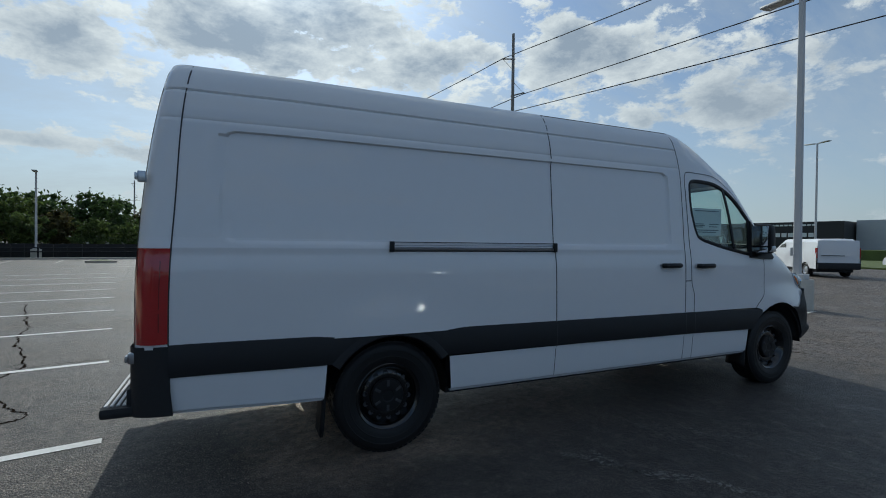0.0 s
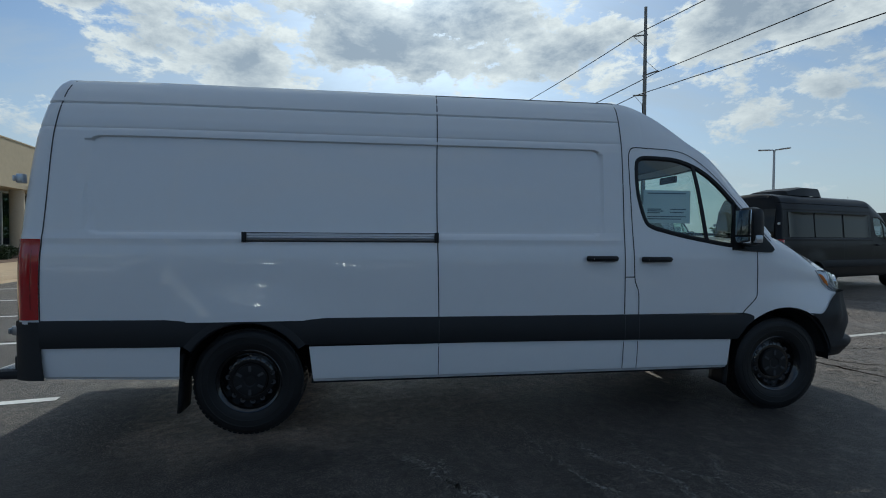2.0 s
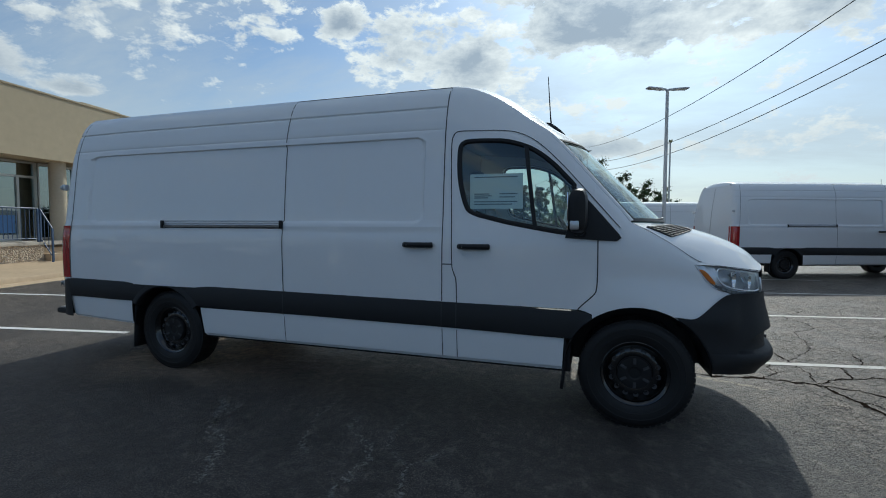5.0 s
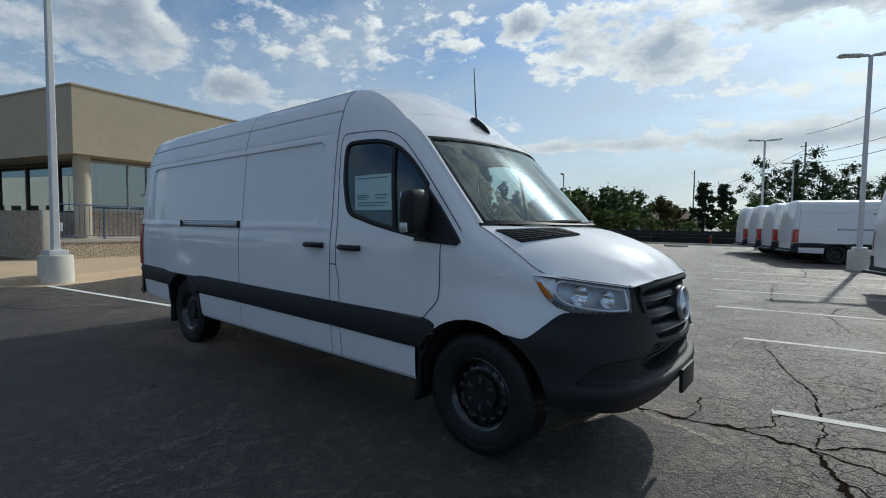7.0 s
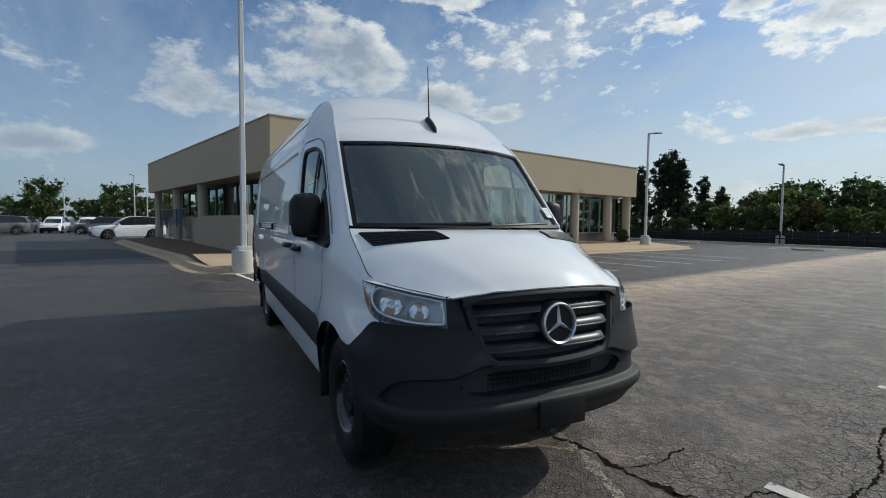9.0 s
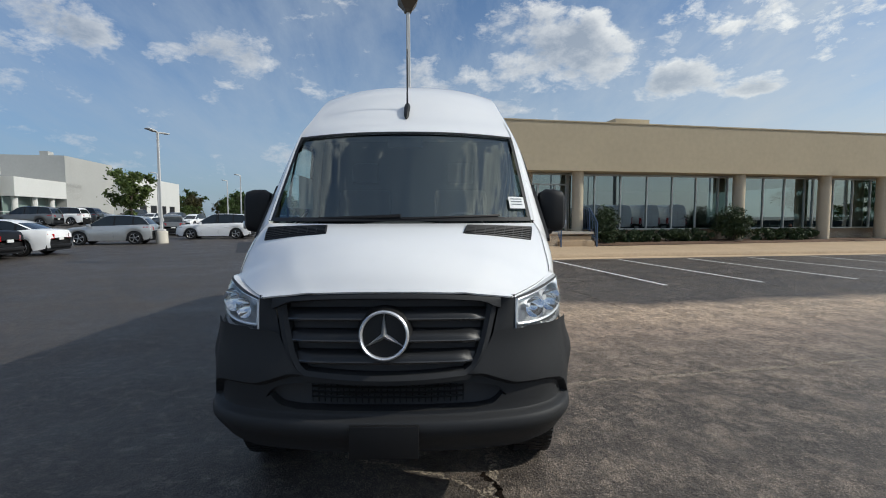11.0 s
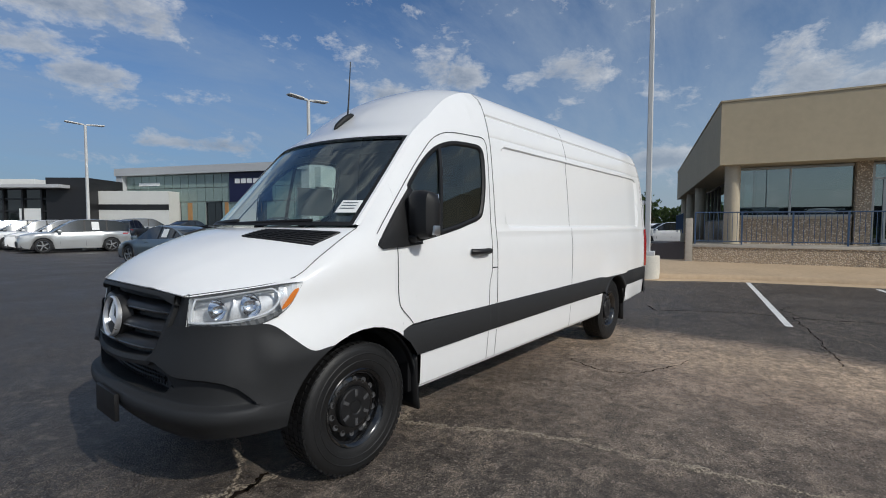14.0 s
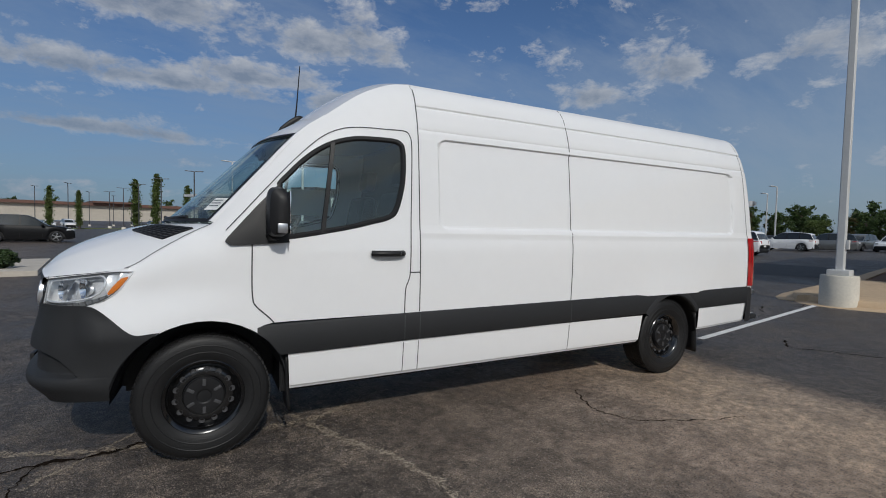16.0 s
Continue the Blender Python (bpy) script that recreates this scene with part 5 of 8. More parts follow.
        outer_t, outer_b = Vector((0.365, 0.902, 1.190)), Vector((0.50, 0.892, 1.04))
        topc = [Vector(p) for p in ((0.365, 0.902, 1.190), (0.45, 0.868, 1.187), (0.60, 0.765, 1.165), (0.72, 0.68, 1.147), (0.820, 0.606, 1.132))]
        botc = [Vector(p) for p in ((0.375, 0.905, 1.172), (0.47, 0.905, 1.055), (0.60, 0.868, 0.992), (0.735, 0.765, 0.972), (0.846, 0.612, 0.975))]
        lamp_top, lamp_bot = ease(topc, 8), ease(botc, 8)

        def lampat(u, v, out):
            i_ = min(int(u * 32), 31)
            ta, tb = lamp_top[i_], lamp_bot[i_]
            a, b = Vector(ta + (lamp_top[i_ + 1] - ta) * (u * 32 - i_)), Vector(tb + (lamp_bot[i_ + 1] - tb) * (u * 32 - i_))
            p = a.lerp(b, v)
            bulge = 0.045 * math.sin(math.pi * min(max(u, 0), 1)) * math.sin(math.pi * min(v * 0.8 + 0.2, 1)) + out
            n = Vector((0.72, 0.69, 0.05)).normalized()
            p = p + n * bulge
            return (p.x, s * p.y, p.z)
        bm = bmesh.new()
        grid(bm, [[lampat(u / 32, v / 10, 0.006) for v in range(11)] for u in range(33)])
        ob = part("lens", bm, CLEARLENS, lamp, "clear lens")
        ob.visible_shadow = False
        bm = bmesh.new()
        grid(bm, [[lampat(u / 32, v / 10, -0.075) for v in range(11)] for u in range(33)])
        part("reflector", bm, LAMPBACK, lamp)
        bm = bmesh.new()
        for v in (0.0, 1.0):
            grid(bm, [[lampat(u / 32, v, o) for o in (0.004, -0.03, -0.08)] for u in range(33)])
        for u in (0.0, 1.0):
            grid(bm, [[lampat(u, v / 10, o) for o in (0.004, -0.03, -0.08)] for v in range(11)])
        part("bezel", bm, LAMPBOWL, lamp)
        bm = bmesh.new()
        grid(bm, [[lampat(u / 32, v, 0.0075) for v in (0.0, 0.055)] for u in range(33)])
        grid(bm, [[lampat(u / 32, v, 0.0075) for v in (0.97, 1.0)] for u in range(33)])
        part("lens_seal", bm, SEAM, lamp)
        bm = bmesh.new()
        a_, b_ = ease(HOODE[3:], 8), ease(topc, 6)
        grid(bm, [[(a_[int(round(k * 24))][0], s * a_[int(round(k * 24))][1], a_[int(round(k * 24))][2] - 0.004), (b_[int(round(k * 24))][0], s * b_[int(round(k * 24))][1], b_[int(round(k * 24))][2] - 0.002)] for k in np.linspace(0, 1, 25)])
        part("lamp_flange", bm, paint, van)
        bm = bmesh.new()
        grid(bm, [[lampat(u / 32, v, -0.012 - 0.010 * (u % 2)) for v in np.linspace(0.84, 0.98, 4)] for u in range(9, 33)])
        part("lower_reflector", bm, SMOKED, lamp, "ribbed smoky strip along the foot of the lamp")
        bm = bmesh.new()
        loop_ = ease([(0.30, 0.30), (0.36, 0.10), (0.55, 0.09), (0.90, 0.11), (0.955, 0.20), (0.975, 0.72), (0.93, 0.82), (0.60, 0.78), (0.40, 0.76), (0.31, 0.58), (0.30, 0.30)], 4)
        tube(bm, [lampat(float(u), float(v), -0.008) for u, v in loop_], 0.0065, 6, cap=False)
        part("light_guide", bm, LAMPBOWL, lamp, "bright loop round the lamp bowls")
        bm = bmesh.new()
        grid(bm, [[lampat(0.03 + 0.27 * u / 10, v, -0.014 - 0.01 * math.sin(u)) for v in np.linspace(0.08, 0.95, 6)] for u in range(11)])
        part("corner_reflector", bm, LAMPBOWL, lamp)
        bm = bmesh.new()
        grid(bm, [[lampat(0.60 + 0.10 * k, v, o) for o in (-0.07, -0.02)] for k, v in zip(np.linspace(0, 1, 8), np.linspace(0.1, 0.78, 8))])
        part("chrome_fin", bm, CHROME, lamp)
        for cu, cr in ((0.50, 0.060), (0.76, 0.052)):
            bm = bmesh.new()
            c = Vector(lampat(cu, 0.45, -0.03))
            rings = []
            f = Vector((0.9, s * 0.42, 0)).normalized()
            side = f.cross(Vector((0, 0, 1)))
            for r_, d_ in ((cr, 0.012), (cr * 0.9, 0.0), (cr * 0.6, -0.03), (cr * 0.25, -0.04)):
                rings.append([c + f * d_ + (side * math.cos(2 * math.pi * k / 20) + Vector((0, 0, 1)) * math.sin(2 * math.pi * k / 20)) * r_ for k in range(20)])
            grid(bm, rings, close=True)
            part("bowl", bm, CHROME, lamp)
        bm = bmesh.new()
        wedge = [(0.06, 0.62, 0.94), (0.12, 0.46, 0.95), (0.16, 0.50, 0.95), (0.22, 0.64, 0.93), (0.29, 0.82, 0.90)]
        grid(bm, [[lampat(float(u), float(a + (b - a) * k), -0.004) for k in np.linspace(0, 1, 5)] for u, a, b in ease(wedge, 4)])
        part("turn_lamp", bm, AMBER, lamp, "amber turn lamp")
        # tail lamp
        bm = bmesh.new()
        rows = []
        for z in np.linspace(0.88, 1.435, 20):
            e = rear_x(z)
            rows.append([on_side(e + 0.182 * k, z, s, 0.006 + 0.010 * math.sin(math.pi * k)) for k in np.linspace(0.0, 1, 14)] )
            p = rows[-1][0]
            rows[-1].insert(0, (e - 0.005, p[1] - s * 0.06, z))
        grid(bm, rows)
        tail = part("tail_lamp", bm, REDLENS, van, "tall red tail lamp")
        bm = bmesh.new()
        for z0, z1 in ((0.95, 1.06), (1.08, 1.36)):
            grid(bm, [[on_side(rear_x(z) + 0.06 + 0.08 * k, z, s, 0.0135) for k in (0, 0.5, 1)] for z in np.linspace(z0, z1, 8)])
        part("lamp_cell", bm, mat("red_cell", (0.16, 0.004, 0.006), 0.2, coat=1.0, vary=0.2, scale=30), tail)
        # rear corner bumper
        bm = bmesh.new()
        rows = []
        for z in (0.46, 0.50, 0.60, 0.72, 0.80, 0.865):
            e = rear_x(z) - 0.015
            fr = -5.67 + 0.10 * max(0, 0.64 - z)
            rows.append([(e, s * (side_y(-5, z) - 0.25), z)] + [(e + (fr - e) * k, s * (side_y(-3, 0.75) + 0.012 - 0.03 - 0.10 * (1 - math.sqrt(max(0, 1 - (1 - k) ** 2)))), z) for k in np.linspace(0, 1, 12)])
        grid(bm, rows)
        part("bumper_corner", bm, PLASTIC, van)
        for z in (1.85, 0.80):
            bm = bmesh.new()
            box(bm, rear_x(z) - 0.022, rear_x(z) + 0.02, min(s * 0.87, s * 0.915), max(s * 0.87, s * 0.915), z - 0.032, z + 0.032, 0.006)
            box(bm, rear_x(z) - 0.034, rear_x(z) - 0.02, min(s * 0.87, s * 0.93), max(s * 0.87, s * 0.93), z - 0.02, z + 0.02, 0.006)
            part("door_hinge", bm, ALU, van, "pale grey rear door hinge")
    # roof: cargo part and cab part
    bm = bmesh.new()
    rx = np.concatenate([np.linspace(0, 0.06, 7)[:-1], np.linspace(0.06, 1, 26)])
    rows = []
    for k in rx:
        e = rear_x(2.6)
        x = e + (-1.43 - e) * k
        drop = 0.16 * (1 - math.sqrt(max(0, 1 - max(0, 1 - (x - e) / 0.16) ** 2)))
        ye = side_y(x, 2.60)
        rows.append([(x, ye * y, 2.60 + 0.10 * (1 - abs(y) ** 2.6) - drop * (1 - abs(y) ** 6) - 0.004 * (1 if abs(math.sin(x * 7)) > 0.8 else 0)) for y in np.linspace(-1, 1, 41)])
    grid(bm, rows)
    part("roof", bm, paint, van)

    def crown(i0, i1, n, ex=2.4):
        e, c = ease(EDGE, 6)[i0 * 6:i1 * 6 + 1], ease(SPINE, 6)[i0 * 6:i1 * 6 + 1]
        rows = []
        for a, b in zip(e, c):
            t = min(max((a[0] + 1.43) / 0.85, 0), 1)
            p = 2.6 - 0.5 * t
            rows.append([(b[0] + (a[0] - b[0]) * abs(y) ** 2.2, a[1] * y, b[2] + (a[2] - b[2]) * abs(y) ** p) for y in np.linspace(-1, 1, n)])
        return rows
    bm = bmesh.new()
    grid(bm, crown(0, 5, 41))
    part("cab_roof", bm, paint, van)
    ws = crown(5, 7, 41)
    bm = bmesh.new()
    grid(bm, [[(p[0] - 0.006, p[1] * 0.985, p[2] - 0.006) for p in r] for r in ws])
    ob = part("windscreen", bm, SCREENGLASS, van, "large raked windscreen")
    ob.visible_shadow = False
    if hero:
        # stock slip behind the foot of the screen, price sheet in the side window
        fine = np.array(ease([Vector(r[36]) * 0.6 + Vector(r[37]) * 0.4 for r in ws], 2)), np.array(ease([Vector(r[39]) for r in ws], 2))
        m_ = len(fine[0])
        bm = bmesh.new()
        grid(bm, [[tuple(fine[0][i] + np.array((0.002, 0, 0.004))), tuple(fine[1][i] + np.array((0.002, 0, 0.004)))] for i in range(m_ - 7, m_ - 3)])
        slip = part("stock_slip", bm, PAPER, van, "small white printed slip")
        bm = bmesh.new()
        for k in (0.22, 0.45, 0.68):
            a, b = [fine[j][m_ - 7] * (1 - k) + fine[j][m_ - 4] * k for j in (0, 1)]
            strip(bm, [a + (b - a) * q + np.array((0.004, 0, 0.007)) for q in (0.12, 0.4, 0.6, 0.84)], 0.007, (0.75, 0, 0.65), 0.0)
        part("print_bar", bm, INK, slip)
        bm = bmesh.new()
        box(bm, -1.235, -0.82, -0.897, -0.895, 1.585, 1.855)
        sheet_ = part("price_sheet", bm, PAPER, van, "white printed sheet taped inside the side window")
        bm = bmesh.new()
        for z, x0, x1 in ((1.83, -1.2, -0.86), (1.70, -1.2, -1.08), (1.685, -1.2, -1.06), (1.67, -1.2, -1.09), (1.70, -1.0, -0.86), (1.675, -1.0, -0.88), (1.64, -1.2, -0.86), (1.62, -1.2, -0.9)):
            box(bm, x0, x1, -0.900, -0.898, z - 0.004, z + 0.004)
        part("print_bar", bm, INK, sheet_)
    bm = bmesh.new()
    n = len(ws)
    grid(bm, [[(q[0] + 0.002, q[1], q[2] + 0.002) for q in (r[0], r[1])] for r in ws])
    grid(bm, [[(q[0] + 0.002, q[1], q[2] + 0.002) for q in (r[-2], r[-1])] for r in ws])
    for a_, b_, k in ((ws[0], ws[1], 0.35), (ws[-1], ws[-2], 0.45)):
        inner_row = [tuple(np.array(p) + (np.array(q) - np.array(p)) * k) for p, q in zip(a_, b_)]
        grid(bm, [[(q[0] + 0.002, q[1], q[2] + 0.002) for q in r] for r in (a_, inner_row)])
    part("screen_border", bm, DARK, van)
    for s in (-1, 1):
        bm = bmesh.new()
        e = ease(EDGE, 6)[4 * 6:]
        rows = []
        for i, p in enumerate(e):
            k = smooth01(i, -1, 10)
            rows.append([(p[0] - 0.03, s * (p[1] + 0.004 * k), p[2] - 0.012), (p[0] - 0.01, s * (p[1] + 0.008 * k), p[2] + 0.004 * k), (p[0] + 0.008, s * (p[1] - 0.004), p[2] + 0.009 * k), (p[0] + 0.016, s * (p[1] - 0.020), p[2] + 0.006 * k)])
        grid(bm, rows)
        part("pillar_trim", bm, paint, van)
    # bonnet
    bm = bmesh.new()
    he, hc = ease(HOODE, 6), ease(HOODC, 6)
    rows = []
    for a, b in zip(he, hc):
        row = []
        for y in np.linspace(-1, 1, 49):
            k = abs(y)
            z = b[2] + (a[2] - b[2]) * k**2.3
            z += 0.004 * math.exp(-((k - 0.62) / 0.07) ** 2) * smooth01(a[0], 0.1, 0.5)
            row.append((b[0] + (a[0] - b[0]) * k**2.0, a[1] * y, z))
        rows.append(row)
    grid(bm, rows)
    last = rows[-1]
    grid(bm, [last, [(p[0] - 0.006, p[1], p[2] - 0.008) for p in last], [(p[0] - 0.06, p[1] * 0.99, p[2] - 0.012) for p in last]])
    hood = part("bonnet", bm, paint, van)
    for s in (-1, 1):
        bm = bmesh.new()
        strip(bm, [(p[0], s * p[1], p[2]) for p in he[:20]], 0.005, Vector((0.3, s * 0.6, 0.75)).normalized(), 0.003)
        part("bonnet_joint", bm, SEAM, van)
        # bonnet vent with slats
        vent = new("bonnet_vent")
        vent.parent = van

        def hoodat(x, y, up=0.0):
            best = min(range(len(hc)), key=lambda i: abs(hc[i][0] + (he[i][0] - hc[i][0]) * (abs(y) / he[i][1]) ** 2.0 - x))
            i = min(max(best, 1), len(hc) - 2)
            f = lambda i: (hc[i][0] + (he[i][0] - hc[i][0]) * min(abs(y) / he[i][1], 1) ** 2.0, hc[i][2] + (he[i][2] - hc[i][2]) * min(abs(y) / he[i][1], 1) ** 2.3)
            pts = sorted(f(j) for j in range(len(hc)))
            return (x, y, float(np.interp(x, [q[0] for q in pts], [q[1] for q in pts])) + up)
        back_ = lambda y: 0.345 - 0.31 * (y / 0.868) ** 2
        ys_ = lambda k: np.linspace(0.415 - 0.028 * k, 0.832 - 0.038 * k, 15)
        row_ = lambda k, up: [hoodat(back_(y) + 0.142 * k - 0.012 * math.sin(math.pi * k) * 0, s * y, up) for y in ys_(k)]
        bm = bmesh.new()
        grid(bm, [row_(k, 0.0025) for k in np.linspace(0, 1, 8)])
        part("vent_well", bm, SEAM, vent)
        bm = bmesh.new()
        ring = row_(0, 0.004) + [hoodat(back_(0.81) + 0.142 * 0.5, s * 0.815, 0.004)] + row_(1, 0.004)[::-1] + [hoodat(back_(0.40) + 0.142 * 0.5, s * 0.40, 0.004)]
        tube(bm, ring + ring[:1], 0.006, 6, cap=False)
        part("vent_frame", bm, DARK, vent)
        for k in np.linspace(0.12, 0.88, 6):
            bm = bmesh.new()
            tube(bm, row_(k, 0.007), 0.0055, 5)
            part("vent_slat", bm, DARK, vent)
        for q in range(1, 7):
            bm = bmesh.new()
            tube(bm, [row_(k, 0.006)[2 * q] for k in (0.02, 0.5, 0.98)], 0.004, 5)
            part("vent_rib", bm, DARK, vent)
    make_front(van)
    # aerial on the roof
    aer = new("roof_aerial")
    aer.parent = van
    bm = bmesh.new()
    tube(bm, ease([(-0.765, 0, 2.405), (-0.72, 0, 2.385), (-0.66, 0, 2.345), (-0.60, 0, 2.292), (-0.565, 0, 2.255)], 3), [float(q) for q in np.interp(np.linspace(0, 1, 13), [0, 0.15, 0.35, 0.8, 1], [0.004, 0.020, 0.024, 0.020, 0.008])], 10, 1.0)
    part("aerial_foot", bm, DARK, aer)
    bm = bmesh.new()
    tube(bm, [(-0.70, 0, 2.375), (-0.712, 0, 2.50), (-0.735, 0, 2.83)], [0.008, 0.006, 0.0035], 6)
    part("aerial_rod", bm, DARK, aer)
    # wipers
    for y0, y1 in ((-0.55, 0.02), (0.02, 0.62)):
        bm = bmesh.new()
        tube(bm, [(0.24 - 0.30 * (y / 0.86) ** 2 + 0.015, y, 1.502 + dz) for y, dz in zip(np.linspace(y0, y1, 8), np.linspace(0.0, 0.02, 8))], 0.010, 6)
        part("wiper", bm, DARK, van)
    # back doors
    for s in (-1, 1):
        bm = bmesh.new()
        rows = []
        for z in np.linspace(0.55, 2.56, 30):
            e = rear_x(z)
            w = side_y(e + 0.001, z) - 0.0
            rows.append([(e - 0.025 * (1 - y * y), s * w * y, z) for y in np.linspace(0.003, 1, 11)])
        grid(bm, rows)
        part("back_door", bm, paint, van)
    bm = bmesh.new()
    grid(bm, [[(rear_x(z) - 0.028, y, z) for y in (-0.005, 0.005)] for z in np.linspace(0.6, 2.5, 20)])
    part("door_gap", bm, SEAM, van)
    bm = bmesh.new()
    box(bm, -6.03, -5.80, -0.90, 0.90, 0.455, 0.52, 0.025)
    box(bm, -5.90, -5.80, -0.88, 0.88, 0.50, 0.62, 0.02)
    step = part("rear_step", bm, PLASTIC, van, "rear bumper step with grip ridges")
    for k in range(6):
        bm = bmesh.new()
        box(bm, -6.01 + 0.03 * k, -5.994 + 0.03 * k, -0.86, 0.86, 0.518, 0.526)
        part("ridge", bm, POLEPAINT, step, smooth=False)
    # underside
    bm = bmesh.new()
    box(bm, -5.5, -4.75, -0.82, 0.82, 0.42, 0.75)
    box(bm, -3.88, -0.45, -0.90, 0.90, 0.36, 0.70)
    box(bm, -4.75, -3.88, -0.55, 0.55, 0.40, 0.80)
    box(bm, -0.45, 0.45, -0.55, 0.55, 0.38, 0.75)
    box(bm, -4.40, -4.25, -0.8, 0.8, 0.30, 0.44, 0.04)
    box(bm, -0.08, 0.08, -0.8, 0.8, 0.30, 0.42, 0.03)
    part("underbody", bm, DARK, van)
    # unseen boxes added in the engine bay to stop sun leaking through the body
    bm = bmesh.new()
    box(bm, -0.34, 0.74, -0.54, 0.54, 0.50, 1.06, 0.05)
    box(bm, 0.30, 0.58, -0.76, 0.76, 0.70, 0.99, 0.04)
    part("bay_light_stop", bm, DARK, van)
    for cx in (0.0, -4.325):
        for s in (-1, 1):
            wheel(van, (cx, s * 0.805, 0.392), s)
    make_cabin(van)
    return van


def make_front(van):
    """Bumper, grille, intakes and badge."""
    # plan curve of the bumper from the wheel arch to the middle, at mid height
    plan = ease([(0.235, 0.982), (0.34, 0.974), (0.43, 0.960), (0.55, 0.938), (0.68, 0.898), (0.80, 0.82), (0.89, 0.68), (0.945, 0.48), (0.975, 0.25), (0.985, 0.0)], 8)
    n = len(plan)
    tops = [0.835 + 0.165 * smooth01(p[0], 0.33, 0.63) - 0.010 * smooth01(p[0], 0.235, 0.36) * (1 - smooth01(p[0], 0.36, 0.46)) if p[1] > 0.66 else float(np.interp(p[1], [0.0, 0.34, 0.42, 0.47, 0.51, 0.57, 0.66], [0.752, 0.775, 0.83, 0.90, 0.98, 0.99, 0.99])) for p in plan]
    scoop = [float(np.interp(p[1], [0.45, 0.60, 0.78, 0.84, 0.875, 0.90, 0.915], [0.80, 0.75, 0.745, 0.73, 0.70, 0.65, 0.60])) for p in plan]

    def bump(i, z):
        x, y = plan[i]
        low = 0.075 * smooth01(0.54 - z, 0.0, 0.14)
        beam = 0.018 * math.exp(-((z - 0.560) / 0.042) ** 2) * smooth01(x, 0.5, 0.70)
        up = -0.05 * smooth01(z, 0.70, 1.0)
        rec = -0.034 * smooth01(z, 0.588, 0.612) * (1 - smooth01(z, scoop[i] - 0.022, scoop[i]))
        rec += 0.007 * (1 - smooth01(x, 0.60, 0.70)) * smooth01(z, 0.74, 0.84)
        f = 1.0 + (beam + up - low + rec) / 0.95
        xa = x * f if x > 0.6 else x + (x * f - x) * max(0, (x - 0.35) / 0.25)
        ya = y * (1 + (beam * 0.8 + up * 0.4 - low * 0.5 + rec * 0.9) / 0.95)
        ya += max(0.0, side_y(xa, z) + 0.006 - ya) * smooth01(0.66 - xa, 0.0, 0.14) * smooth01(z, 0.64, 0.82)
        return (xa, ya, z)
    for s in (-1, 1):
        bm = bmesh.new()
        low, upp = [], []
        for i in range(n):
            x, y = plan[i]
            zb = 0.415 + 0.03 * smooth01(y, 0.6, 0.95)
            if x < 0.505:
                zb = max(zb, 0.385 + math.sqrt(0.507 ** 2 - x * x))
            a = float(np.interp(y, [0.42, 0.52, 0.57], [0.628, 0.645, 0.70])) if y < 0.57 else 0.70
            b = float(np.interp(y, [0.40, 0.52, 0.57], [0.752, 0.735, 0.70])) if y < 0.57 else 0.70
            a, b = max(a, zb), max(b, zb)
            b = min(b, tops[i] - 0.004)
            sc = max(min(scoop[i], tops[i]), 0.62)
            z_a, z_b = max(0.588, zb), max(0.612, zb)
            if y >= 0.57:
                a = b = max((z_b + max(sc - 0.022, z_b)) / 2, zb)
            z_c, z_d = max(sc - 0.022, b), max(sc, b)
            b = min(b, tops[i] - 0.004)
            z_c, z_d = min(z_c, tops[i] - 0.003), min(z_d, tops[i] - 0.002)
            a = max(a, z_b)
            runs = lambda ends, counts: np.concatenate([np.linspace(p, q, c, endpoint=False) for p, q, c in zip(ends, ends[1:], counts)] + [[ends[-1]]])
            low.append([bump(i, z) for z in runs((zb, z_a, z_b, a), (12, 5, 5))])
            upp.append([bump(i, z) for z in runs((b, z_c, z_d, tops[i]), (5, 6, 16))])
        f = lambda rows: [[(p[0], s * p[1], p[2]) for p in r] for r in rows]
        grid(bm, f(low)), grid(bm, f(upp))
        bot = f(low)
        grid(bm, [[r[0] for r in bot], [(r[0][0] - (0.10 if r[0][0] > 0.6 else 0.0), r[0][1] * 0.93, r[0][2] + 0.01) for r in bot]])
        rim_ = [r[-1] for r in bot if abs(r[-1][1]) < 0.56]
        grid(bm, [rim_, [(q[0] - 0.09, q[1] * 0.99, q[2] - 0.004) for q in rim_]])
        rim_ = [r[0] for r in f(upp) if abs(r[0][1]) < 0.56]
        grid(bm, [rim_, [(q[0] - 0.07, q[1] * 0.99, q[2] + 0.012) for q in rim_]])
        part("bumper", bm, PLASTIC, van, "dark grey moulded front bumper")
    # lower intake mesh
    it = new("lower_intake")
    it.parent = van
    bm = bmesh.new()
    box(bm, 0.82, 0.84, -0.57, 0.57, 0.60, 0.78)
    part("intake_back", bm, SEAM, it)
    bm = bmesh.new()
    for z in np.linspace(0.665, 0.735, 4):
        tube(bm, [(0.875 - 0.05 * (y / 0.5) ** 2, y, z) for y in np.linspace(-0.36, 0.36, 9)], 0.006, 5)
    for y in np.linspace(-0.36, 0.36, 25):
        tube(bm, [(0.865 - 0.05 * (y / 0.5) ** 2, y, 0.635), (0.865 - 0.05 * (y / 0.5) ** 2, y, 0.745)], 0.0035, 4)
    part("intake_mesh", bm, DARK, it)
    # grille
    gr = new("grille")
    gr.parent = van
    half = lambda z: float(np.interp(z, [0.77, 0.80, 0.88, 0.98, 1.08, 1.135], [0.355, 0.412, 0.452, 0.482, 0.506, 0.513]))
